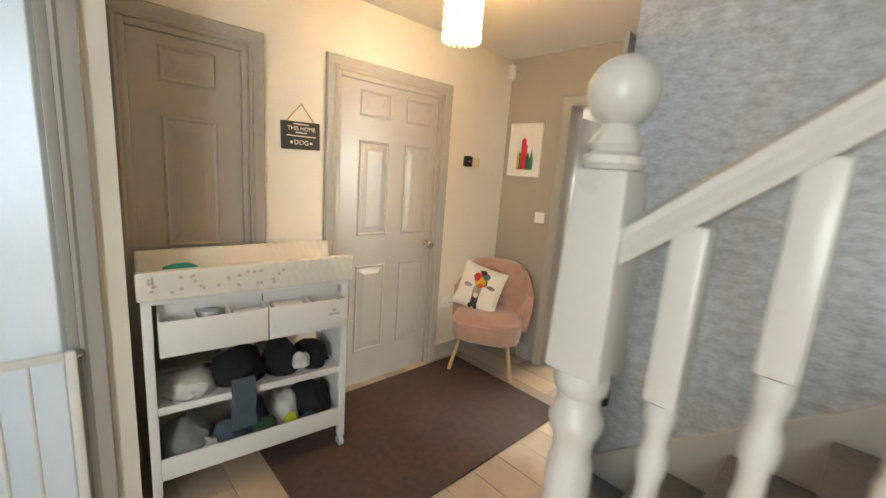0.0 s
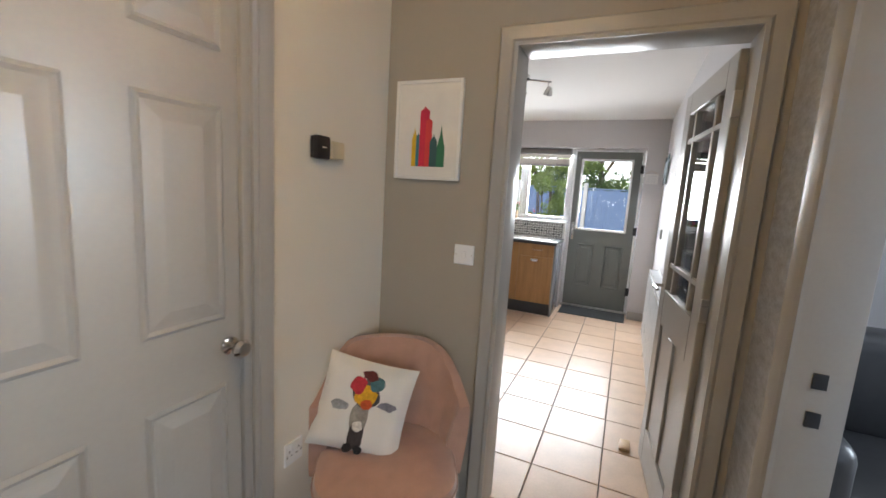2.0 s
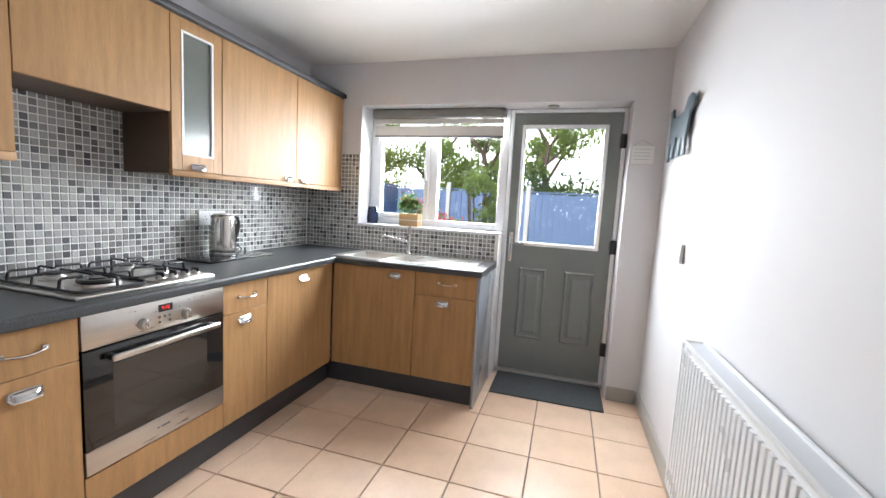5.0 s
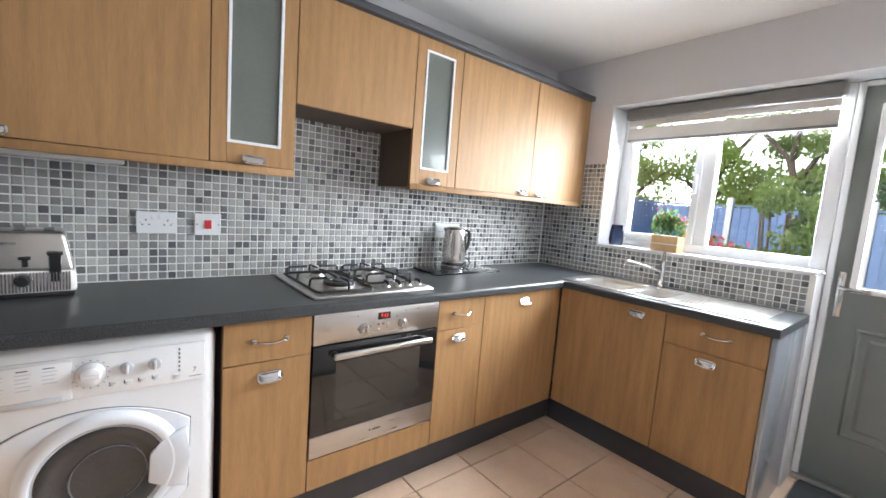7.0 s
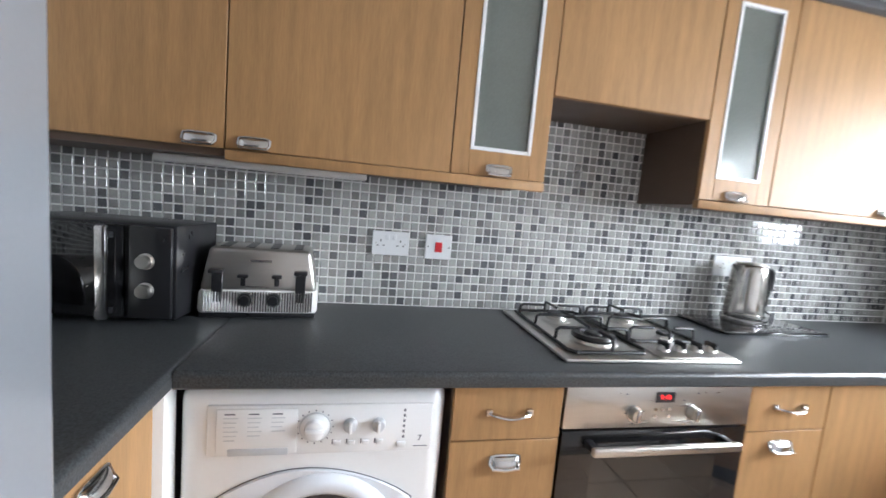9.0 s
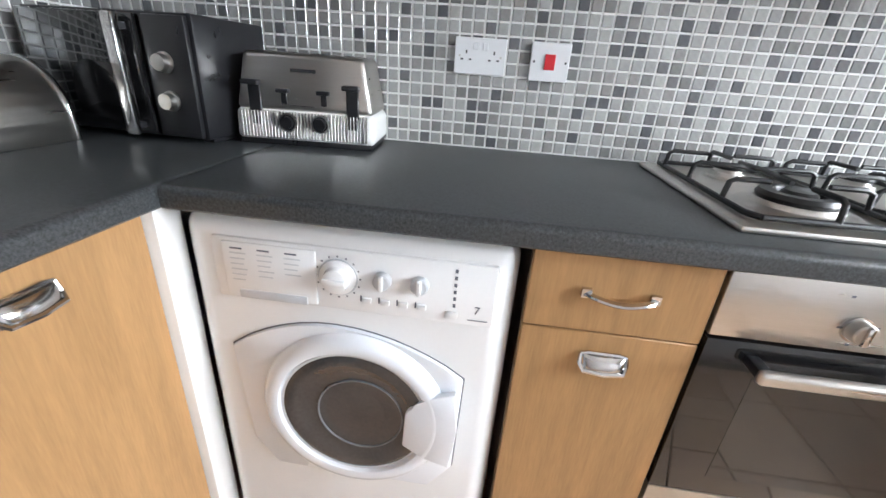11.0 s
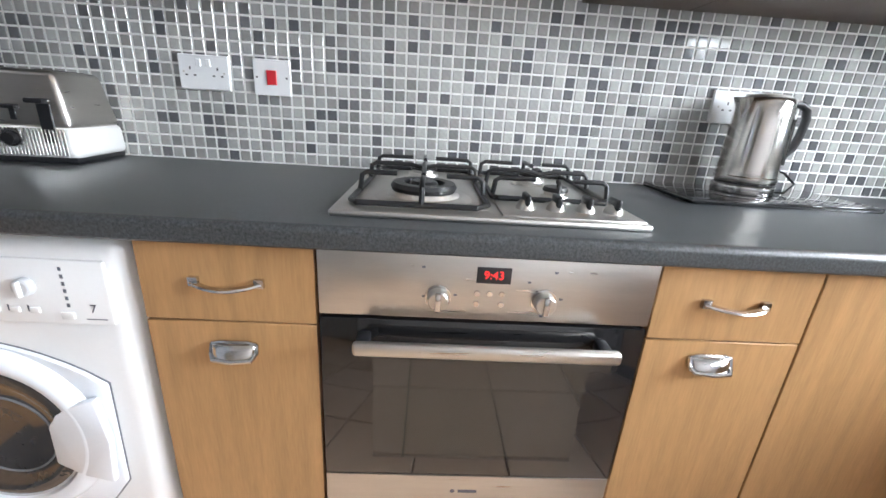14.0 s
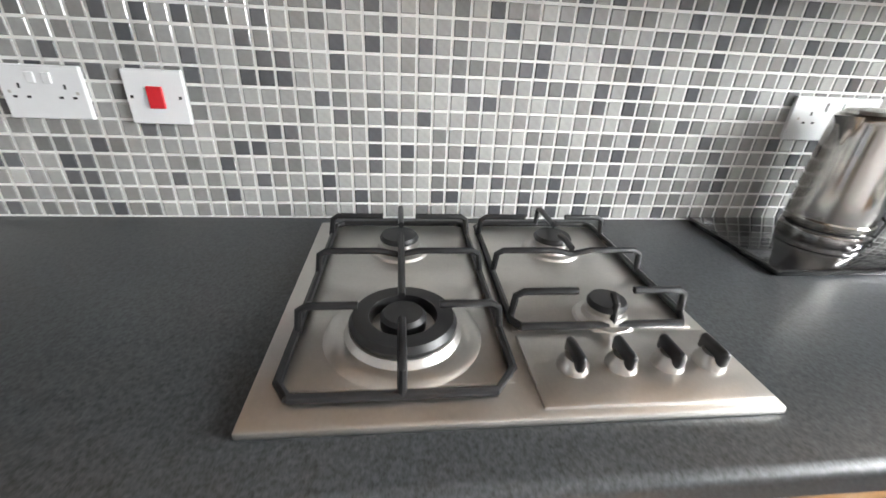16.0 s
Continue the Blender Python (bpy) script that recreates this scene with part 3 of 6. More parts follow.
base_x(3.985, 4.285, ((0.7175, 0.866, "bow", 4.135, 0.79), (0.15, 0.7145, "cup", 4.135, 0.66)), "honey oak base cabinet with a drawer over a door")
base_x(4.887, 5.187, ((0.7175, 0.866, "bow", 5.035, 0.79), (0.15, 0.7145, "cup", 5.02, 0.67)), "honey oak base cabinet with a drawer over a door")
base_x(5.188, 5.835, ((0.15, 0.866, "cup", 5.50, 0.81),), "honey oak corner base cabinet with a tall door")
box("drawer_front", FX - 0.018, FX, 4.2865, 4.8855, 0.15, 0.277, M_OAK, 0.0015, thing("oven_housing", (FX - 0.2, 4.585, 0), "honey oak panel under the built-in oven", "cabinet"), 1)
SY = 5.845           # door fronts of the sink run, facing the room
for x0, x1, fronts, lab in ((-2.598, -1.985, ((0.15, 0.866, "cup", -2.13, 0.82),), "oak veneer sink base cabinet with one door"),
                            (-1.984, -1.566, ((0.7175, 0.866, "bow", -1.76, 0.80), (0.15, 0.7145, "cup", -1.79, 0.67)), "oak veneer base cabinet with a drawer beside the sink")):
    u = thing("base_cabinet", ((x0 + x1) / 2, SY + 0.25, 0), lab, "cabinet", "base cabinets")
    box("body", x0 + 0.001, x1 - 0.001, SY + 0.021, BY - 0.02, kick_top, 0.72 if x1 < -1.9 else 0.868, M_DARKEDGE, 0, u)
    for z0, z1, kind, hx, hz in fronts:
        f = box("drawer_front" if kind == "bow" else "door", x0 + 0.0015, x1 - 0.0015, SY, SY + 0.018, z0, z1, M_OAK, 0.0015, u, 1)
        (handle_bow if kind == "bow" else handle_cup)(f, face_m(hx, SY, hz, "y"))
tagged(box("end_panel", -1.564, -1.545, SY - 0.004, BY, 0, 0.868, M_FRIDGE, 0.001), "dark grey end panel closing the sink cabinets", "panel")
LEGY = 3.335         # door fronts of the return run, facing +y
u = thing("base_cabinet", (-2.35, 3.05, 0), "honey oak base cabinet beside the washing machine", "cabinet", "base cabinets")
box("body", -2.60, -2.105, PY1 + 0.02, LEGY - 0.02, kick_top, 0.868, M_WHITE, 0, u)
f = box("door", -2.56, -2.105, LEGY - 0.018, LEGY, 0.15, 0.866, M_OAK, 0.0015, u, 1)
handle_cup(f, face_m(-2.36, LEGY, 0.81, "Y"))
tagged(box("filler_panel", -2.625, -2.563, LEGY - 0.10, LEGY + 0.019, 0.0, 0.868, M_WHITE, 0.002), "white filler post beside the washing machine", "panel")
for nm, a in (("plinth", (FX - 0.065, FX - 0.045, 3.985, SY + 0.04, 0, kick_top)), ("plinth", (FX - 0.044, -1.566, SY + 0.04, SY + 0.06, 0, kick_top)), ("plinth", (-2.56, -2.105, LEGY - 0.06, LEGY - 0.045, 0, kick_top))):
    tagged(box(nm, *a, M_PLINTH, 0.001), "dark grey plinth under the base cabinets", "plinth", "plinths")


def worktop(name, x0, x1, y0, y1, front, label):
    """A worktop with one rounded front edge: 'x' at x1, 'y' at y0, 'Y' at y1."""
    bm = bmesh.new()
    t, r = 0.04, 0.014
    if front == "x":
        d, e = x1 - x0, y1 - y0
    else:
        d, e = y1 - y0, x1 - x0
    pts = [(0, 0), (d - 0.004, 0), (d, 0.004)] + [(d - r + r * math.cos(a), t - r + r * math.sin(a)) for a in [math.pi / 2 * k / 6 for k in range(7)]] + [(0, t)]
    ends = []
    for s in (0, e):
        row = []
        for p, z in pts:
            v = (x0 + p, y0 + s, z) if front == "x" else ((x0 + s, y1 - p, z) if front == "y" else (x0 + s, y0 + p, z))
            row.append(bm.verts.new((v[0] - x0, v[1] - y0, v[2])))
        ends.append(row)
    for i in range(len(pts)):
        j = (i + 1) % len(pts)
        bm.faces.new((ends[0][i], ends[0][j], ends[1][j], ends[1][i]))
    bm.faces.new(ends[0])
    bm.faces.new(list(reversed(ends[1])))
    return tagged(finish(name, bm, M_WORKTOP, (x0, y0, TOP - t), None, True), label, "worktop", "worktops")


WF = FX + 0.03
worktop("worktop", WX + 0.001, WF, 3.366, BY - 0.001, "x", "charcoal speckled laminate worktop along the tiled wall")
worktop("worktop", WX + 0.001, -2.102, PY1 + 0.001, 3.365, "Y", "charcoal speckled laminate worktop of the return run")
wt = worktop("worktop", WF + 0.001, -1.535, SY - 0.03, 5.893, "y", "charcoal speckled laminate worktop carrying the sink")
for a in ((WF + 0.001, -1.535, 6.253, BY - 0.001), (-2.043, -1.535, 5.893, 6.253), (-2.253, -2.217, 5.893, 6.253)):
    box("slab", *a, TOP - 0.04, TOP, M_WORKTOP, 0, wt)

# wall units
UX = -2.87
UZ0, UZ1 = 1.405, 2.115


def wall_unit(y0, y1, label, kind="door", z0=UZ0, handle=None):
    u = thing("wall_cabinet", ((WX + UX) / 2, (y0 + y1) / 2, z0), label, "cabinet", "wall cabinets")
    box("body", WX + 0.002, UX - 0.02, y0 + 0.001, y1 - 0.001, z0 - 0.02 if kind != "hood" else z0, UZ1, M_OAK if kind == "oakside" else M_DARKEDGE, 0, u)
    if kind == "glass":
        s = 0.055
        for a in ((y0 + 0.0015, y0 + s, z0, UZ1), (y1 - s, y1 - 0.0015, z0, UZ1), (y0 + s, y1 - s, z0, z0 + s + 0.02), (y0 + s, y1 - s, UZ1 - s, UZ1)):
            f = box("door", UX - 0.018, UX, *a, M_OAK, 0.001, u, 1)
        gy0, gy1, gz0, gz1 = y0 + s, y1 - s, z0 + s + 0.02, UZ1 - s
        box("frosted_pane", UX - 0.014, UX - 0.008, gy0, gy1, gz0, gz1, M_FROST, 0, u)
        for a in ((gy0, gy0 + 0.011, gz0, gz1), (gy1 - 0.011, gy1, gz0, gz1), (gy0 + 0.011, gy1 - 0.011, gz0, gz0 + 0.011), (gy0 + 0.011, gy1 - 0.011, gz1 - 0.011, gz1)):
            box("glazing_bead", UX - 0.008, UX + 0.002, *a, M_UPVC, 0.001, u, 1)
    else:
        f = box("door", UX - 0.018, UX, y0 + 0.0015, y1 - 0.0015, z0, UZ1, M_OAK, 0.0015, u, 1)
    if handle:
        handle_cup(f if kind != "glass" else u, face_m(UX, handle, z0 + 0.018, "x"))
    return u


wall_unit(PY1 + 0.003, 3.36, "honey oak wall cabinet near the microwave", handle=3.30)
wall_unit(3.361, 3.98, "wide honey oak wall cabinet over the toaster", handle=3.435)
wall_unit(3.981, 4.285, "honey oak wall cabinet with a frosted glass door", "glass", handle=4.13)
wall_unit(4.286, 4.855, "honey oak extractor housing over the hob", "hood", 1.67)
wall_unit(4.856, 5.15, "honey oak wall cabinet with a frosted glass door", "glass", handle=5.0)
wall_unit(5.151, 5.78, "honey oak wall cabinet beside the window", handle=5.70)
wall_unit(5.781, BY - 0.003, "honey oak wall cabinet beside the window", handle=5.87)
for y0, y1 in ((3.362, 4.285), (4.856, BY - 0.003)):
    tagged(box("light_rail", UX - 0.022, UX + 0.004, y0, y1, 1.374, 1.403, M_OAK, 0.003), "honey oak pelmet strip under the wall cabinets", "trim", "light rails")
tagged(box("cornice", UX - 0.03, UX + 0.03, PY1 + 0.003, BY - 0.003, UZ1 + 0.001, UZ1 + 0.035, M_PLINTH, 0.006), "dark grey cornice along the top of the wall cabinets", "trim")
tagged(box("strip_light", WX + 0.13, WX + 0.19, 3.13, 3.74, 1.362, 1.3845, M_WHITE, 0.006), "white strip light under a wall cabinet", "lamp")

# ---- appliances ----
def words(name, text_, size, mat_, m, parent=None, depth=0.0004):
    """Lettering as a mesh: own x along the line, facing -y."""
    cu = bpy.data.curves.new(name, "FONT")
    cu.body, cu.size, cu.extrude, cu.align_x, cu.align_y = text_, size, depth, "CENTER", "CENTER"
    tmp = bpy.data.objects.new(name, cu)
    me = bpy.data.meshes.new_from_object(tmp)
    bpy.data.objects.remove(tmp)
    me.materials.clear()
    me.materials.append(mat_)
    ob = new(name, me)
    ob.matrix_basis = m @ pose(0, 0, 0, 90, 0, 0)
    return under(ob, parent)


def on_x(x, y, z):
    return Matrix.Translation((x, y, z)) @ FACE_X


ROT_X = pose(0, 0, 0, 0, 90, 0)      # turned shape pointing to +x

# oven
ov = thing("oven", (FX - 0.25, 4.585, 0.28), "built-in electric oven in brushed steel and black glass", "oven")
box("body", WX + 0.06, FX - 0.03, 4.295, 4.877, 0.282, 0.866, M_BLACK, 0, ov)
box("control_panel", FX - 0.028, FX + 0.004, 4.289, 4.884, 0.742, 0.868, M_STEEL, 0.003, ov)
door = box("door", FX - 0.028, FX + 0.004, 4.290, 4.883, 0.374, 0.736, M_BLACKGLASS, 0.002, ov)
box("window", FX + 0.0035, FX + 0.0048, 4.385, 4.79, 0.42, 0.665, M_SMOKED, 0, door)
box("lower_panel", FX - 0.028, FX + 0.004, 4.290, 4.883, 0.284, 0.372, M_STEEL, 0.002, ov)
hb = box("handle", FX + 0.040, FX + 0.058, 4.355, 4.822, 0.690, 0.716, M_STEEL, 0.008, door, 3)
for y in (4.37, 4.80):
    box("bracket", FX + 0.003, FX + 0.045, y - 0.011, y + 0.011, 0.694, 0.712, M_BLACK, 0.003, door)
box("display", FX + 0.004, FX + 0.006, 4.562, 4.622, 0.815, 0.845, M_BLACK, 0.0005, ov)
M_LED = glow("red_led", (1.0, 0.03, 0.03), 1.1)
words("clock_digits", "9:43", 0.021, M_LED, on_x(FX + 0.0062, 4.592, 0.83), ov)
for y in (4.497, 4.684):
    lathe("knob", [(0.0, 0), (0.023, 0), (0.023, 0.004), (0.0, 0.004)], M_CHROME, (FX + 0.004, y, 0.785), ov, 24, ROT_X)
    lathe("knob", [(0.0, 0), (0.0195, 0), (0.018, 0.018), (0.016, 0.02), (0, 0.02)], M_STEEL, (FX + 0.006, y, 0.785), ov, 24, ROT_X)
    box("knob_grip", FX + 0.01, FX + 0.031, y - 0.005, y + 0.005, 0.768, 0.802, M_CHROME, 0.002, ov)
for y, z in ((4.565, 0.795), (4.587, 0.795), (4.609, 0.795), (4.565, 0.775), (4.609, 0.775)):
    lathe("button", [(0, 0), (0.0055, 0), (0.005, 0.003), (0, 0.003)], M_CHROME, (FX + 0.004, y, z), ov, 12, ROT_X)
box("maker_mark", FX + 0.0035, FX + 0.0046, 4.565, 4.605, 0.327, 0.335, M_INK, 0, ov)
lathe("maker_mark", [(0, 0), (0.005, 0), (0.005, 0.0006), (0, 0.0006)], M_INK, (FX + 0.004, 4.553, 0.331), ov, 12, ROT_X)
for y, z in ((4.47, 0.84), (4.70, 0.84), (4.655, 0.82), (4.472, 0.785), (4.527, 0.79), (4.715, 0.79), (4.684, 0.755), (4.497, 0.755)):
    box("print_mark", FX + 0.0035, FX + 0.0045, y - 0.003, y + 0.003, z - 0.002, z + 0.002, M_INK, 0, ov)

# gas hob
hob = thing("gas_hob", (-2.89, 4.587, TOP), "stainless steel four-burner gas hob with black pan supports", "hob")
bm = cube_bm(0.505, 0.575, 0.012, 0.005, 2)
finish("body", bm, M_HOBSTEEL, (-2.8875, 4.5875, TOP), hob, True)
box("tray", -3.115, -2.685, 4.33, 4.585, TOP + 0.0118, TOP + 0.0135, M_HOBSTEEL, 0.0008, hob)
box("tray", -3.115, -2.775, 4.605, 4.855, TOP + 0.0118, TOP + 0.0135, M_HOBSTEEL, 0.0008, hob)
HZ = TOP + 0.0135


def burner(x, y, r, wok=False):
    lathe("burner_base", [(0, 0), (r * 1.55, 0), (r * 1.45, 0.004), (r * 1.15, 0.006), (r * 1.05, 0.014), (0, 0.014)], M_HOBSTEEL, (x, y, HZ), hob, 32)
    if wok:
        lathe("burner_ring", [(r * 0.62, 0.014), (r * 1.0, 0.014), (r * 1.05, 0.022), (r * 0.98, 0.03), (r * 0.66, 0.03), (r * 0.62, 0.022), (r * 0.62, 0.014)], M_IRON, (x, y, HZ), hob, 36)
        lathe("burner_cap", [(0, 0.014), (r * 0.45, 0.014), (r * 0.45, 0.028), (r * 0.38, 0.033), (0, 0.034)], M_IRON, (x, y, HZ), hob, 28)
    else:
        lathe("burner_ring", [(0, 0.014), (r * 0.9, 0.014), (r * 0.85, 0.022), (0, 0.022)], M_STEEL, (x, y, HZ), hob, 28)
        lathe("burner_cap", [(0, 0.022), (r * 0.98, 0.022), (r * 1.0, 0.026), (r * 0.9, 0.031), (0, 0.032)], M_IRON, (x, y, HZ), hob, 28)


burner(-2.775, 4.462, 0.064, True)
burner(-3.01, 4.457, 0.034)
burner(-3.01, 4.735, 0.034)
burner(-2.80, 4.74, 0.027)


def loop(name, pts):
    tube(name, [*pts, pts[0]], 0.0056, M_IRON, hob, 8)


def finger(pts):
    tube("pan_support", pts, 0.0052, M_IRON, hob, 8)


GZ = HZ + 0.006
loop("support_frame", [(-2.668, 4.345, GZ), (-2.668, 4.56, GZ), (-2.70, 4.585, GZ), (-3.105, 4.585, GZ), (-3.115, 4.57, GZ), (-3.115, 4.35, GZ), (-3.10, 4.335, GZ), (-2.69, 4.33, GZ)])
loop("support_frame", [(-2.775, 4.615, GZ), (-2.775, 4.84, GZ), (-2.80, 4.853, GZ), (-3.10, 4.853, GZ), (-3.115, 4.84, GZ), (-3.115, 4.625, GZ), (-3.10, 4.61, GZ), (-2.79, 4.605, GZ)])
UP = HZ + 0.044
for x, gap in ((-2.775, 0.05), (-2.92, 0.0), (-3.06, 0.03)):
    for s, e in ((4.333, 4.457 - gap), (4.585, 4.457 + gap)):
        d = 1 if e > s else -1
        finger([(x, s, GZ), (x, s + d * 0.004, UP - 0.006), (x, s + d * 0.014, UP), (x, e - d * 0.03, UP), (x, e, UP - (0.007 if gap == 0 else 0))])
for x, gap in ((-2.80, 0.04), (-2.92, 0.0), (-3.06, 0.04)):
    for s, e in ((4.607, 4.735 - gap), (4.853, 4.735 + gap)):
        d = 1 if e > s else -1
        finger([(x, s, GZ), (x, s + d * 0.004, UP - 0.006), (x, s + d * 0.014, UP), (x, e - d * 0.03, UP), (x, e, UP - (0.007 if gap == 0 else 0))])
for y, x0, x1, x2 in ((4.46, -2.668, -2.745, 0), (4.46, -3.115, -3.02, 0), (4.46, -2.80, -2.98, 1), (4.738, -3.115, -3.02, 0), (4.738, -2.985, -2.93, 1), (4.74, -2.775, -2.79, 0)):
    if x2:
        finger([(x0, y, UP - 0.004), ((x0 + x1) / 2, y, UP), (x1, y, UP - 0.002)])
    else:
        d = 1 if x1 > x0 else -1
        finger([(x0, y, GZ), (x0 + d * 0.003, y, UP - 0.006), (x0 + d * 0.012, y, UP), (x1, y, UP)])
box("knob_panel", -2.765, -2.645, 4.605, 4.868, TOP + 0.0118, TOP + 0.0165, M_HOBSTEEL, 0.003, hob)
for y in (4.657, 4.716, 4.774, 4.828):
    lathe("knob", [(0, 0), (0.019, 0), (0.018, 0.006), (0.014, 0.012), (0.012, 0.016), (0, 0.016)], M_STEEL, (-2.703, y, TOP + 0.0165), hob, 20)
    box("knob_grip", -2.725, -2.681, y - 0.0055, y + 0.0055, TOP + 0.024, TOP + 0.046, M_BLACK, 0.005, hob, 3)

# washing machine
wm = thing("washing_machine", (FX - 0.28, 3.68, 0), "white front-loading washing machine under the worktop", "washing machine")
box("body", FX - 0.54, FX, 3.361, 3.971, 0.012, 0.866, M_WM, 0.045, wm, 6)
for y in (3.44, 3.92):
    lathe("foot", [(0, 0), (0.02, 0), (0.02, 0.02), (0, 0.02)], M_BLACK, (FX - 0.08, y, 0), wm, 12)
box("control_panel", FX - 0.01, FX + 0.006, 3.425, 3.935, 0.700, 0.822, M_WM, 0.005, wm)
box("detergent_drawer", FX, FX + 0.010, 3.445, 3.618, 0.706, 0.815, M_WM, 0.004, wm)
box("drawer_grip", FX + 0.006, FX + 0.012, 3.47, 3.60, 0.704, 0.722, M_WMGREY, 0.003, wm)
for k, y in enumerate((3.475, 3.525, 3.575)):
    box("print_mark", FX + 0.0098, FX + 0.0106, y - 0.012, y + 0.010, 0.802, 0.805, M_INK, 0, wm)
    for i in range(6 - k):
        box("print_mark", FX + 0.0098, FX + 0.0106, y - 0.014, y + 0.016 - 0.003 * (i % 3), 0.793 - i * 0.0105, 0.7955 - i * 0.0105, M_WMGREY, 0, wm)
lathe("dial", [(0, 0), (0.034, 0), (0.033, 0.006), (0.024, 0.010), (0.022, 0.022), (0.018, 0.024), (0, 0.024)], M_WM, (FX + 0.005, 3.657, 0.768), wm, 32, ROT_X)
lathe("dial_ring", [(0.0335, 0), (0.036, 0), (0.036, 0.003), (0.0335, 0.003), (0.0335, 0)], M_WMGREY, (FX + 0.005, 3.657, 0.768), wm, 32, ROT_X)
box("dial_grip", FX + 0.02, FX + 0.034, 3.636, 3.678, 0.762, 0.774, M_WM, 0.003, wm)
for i in range(16):
    a = 2 * math.pi * i / 16
    box("print_mark", FX + 0.0055, FX + 0.0066, 3.657 + 0.040 * math.cos(a) - 0.0015, 3.657 + 0.040 * math.cos(a) + 0.0015, 0.768 + 0.040 * math.sin(a) - 0.0015, 0.768 + 0.040 * math.sin(a) + 0.0015, M_INK, 0, wm)
for y in (3.737, 3.803):
    lathe("knob", [(0, 0), (0.0165, 0), (0.0155, 0.012), (0.013, 0.014), (0, 0.014)], M_WMGREY, (FX + 0.005, y, 0.772), wm, 20, ROT_X)
    box("knob_grip", FX + 0.012, FX + 0.026, y - 0.004, y + 0.004, 0.758, 0.786, M_WM, 0.002, wm)
for y in (3.71, 3.743, 3.776, 3.809):
    box("button", FX + 0.004, FX + 0.010, y - 0.009, y + 0.007, 0.722, 0.733, M_WM, 0.002, wm)
    box("print_mark", FX + 0.0055, FX + 0.0066, y - 0.014, y - 0.011, 0.724, 0.736, M_INK, 0, wm)
for i in range(6):
    box("print_mark", FX + 0.0055, FX + 0.0066, 3.862, 3.867, 0.735 + i * 0.0135, 0.742 + i * 0.0135, M_INK, 0, wm)
box("button", FX + 0.004, FX + 0.010, 3.850, 3.872, 0.712, 0.726, M_WM, 0.002, wm)
words("load_mark", "7", 0.022, M_INK, on_x(FX + 0.0066, 3.905, 0.733), wm)
box("print_mark", FX + 0.0055, FX + 0.0066, 3.890, 3.925, 0.712, 0.714, M_INK, 0, wm)
# door with its cut-cornered surround
WY, WZ = 3.682, 0.462
oc = [(3.452, 0.345), (3.50, 0.272), (3.84, 0.272), (3.889, 0.34), (3.895, 0.575)]
for i in range(1, 13):                # shallow arch over the porthole
    y = 3.895 - 0.460 * i / 13
    oc.append((y, 0.578 + 0.084 * (1 - ((y - 3.64) / 0.255) ** 2 if y > 3.64 else 1 - 0.86 * ((3.64 - y) / 0.205) ** 2)))
oc.append((3.435, 0.588))
# dark plate a little larger than the door panel, groove shade as grey colour
prism("door_gap", [((y - 3.665) * 1.012, (z - 0.46) * 1.012) for y, z in oc], 0.004, M_WMSEAM, Matrix.Translation((FX + 0.0015, 3.665, 0.46)) @ FACE_X, wm)
prism("door_panel", [(y - 3.665, z - 0.46) for y, z in oc], 0.016, M_WMDOOR, Matrix.Translation((FX + 0.010, 3.665, 0.46)) @ FACE_X, wm, 0.004)
lathe("door_ring", [(0.150, 0.006), (0.193, 0.006), (0.191, 0.014), (0.182, 0.026), (0.168, 0.031), (0.156, 0.028), (0.150, 0.018), (0.150, 0.006)], M_WMDOOR, (FX, WY, WZ), wm, 64, ROT_X)
lathe("gasket", [(0.135, 0.011), (0.151, 0.011), (0.151, 0.022), (0.144, 0.020), (0.135, 0.014), (0.135, 0.011)], M_WMGREY, (FX, WY, WZ), wm, 56, ROT_X)
lathe("door_glass", [(0.149, 0.012), (0.146, 0.021), (0.132, 0.024), (0.118, 0.019), (0.098, 0.0135), (0.050, 0.0115), (0, 0.011)], M_PORTHOLE, (FX, WY, WZ), wm, 56, ROT_X)
lathe("drum_rim", [(0.086, 0.0137), (0.090, 0.0137), (0.089, 0.0165), (0.087, 0.0165), (0.086, 0.0137)], M_WMSEAM, (FX, WY + 0.012, WZ - 0.004), wm, 48, ROT_X)
prism("door_grip", [(0.0, -0.055), (0.045, -0.085), (0.10, -0.10), (0.108, 0.0), (0.10, 0.098), (0.040, 0.075), (0.028, 0.058), (0.012, 0.044), (0.004, 0.03)], 0.014, M_WMDOOR, Matrix.Translation((FX + 0.030, 3.785, WZ)) @ FACE_X, wm, 0.004)
box("maker_mark", FX + 0.0098, FX + 0.0106, 3.634, 3.684, 0.634, 0.638, M_INK, 0, wm)
box("maker_mark", FX + 0.0098, FX + 0.0106, 3.622, 3.630, 0.632, 0.640, M_INK, 0, wm)
lab = box("sticker", FX, FX + 0.0008, 3.772, 3.905, 0.095, 0.18, M_MAROON, 0, wm)
for i, (a, b) in enumerate(((3.785, 3.88), (3.79, 3.87), (3.80, 3.86), (3.785, 3.885), (3.795, 3.87))):
    box("print_mark", FX + 0.0008, FX + 0.0014, a, b, 0.163 - i * 0.013, 0.168 - i * 0.013, M_WHITE, 0, wm)

# toaster
TM = pose(-3.072, 3.432, TOP, 0, 0, 90 + 5)
ts = new("toaster")
ts.matrix_basis = TM
tagged(ts, "four-slice brushed steel toaster with a ribbed white base", "toaster")


def at_tm(name, bm, mat_, parent, off=(0, 0, 0), smooth=True, base=TM, rot=None):
    m = base @ Matrix.Translation(off) @ (rot if rot else Matrix())
    return finish(name, bm, mat_, m.translation, parent, smooth, m.to_3x3().to_4x4())


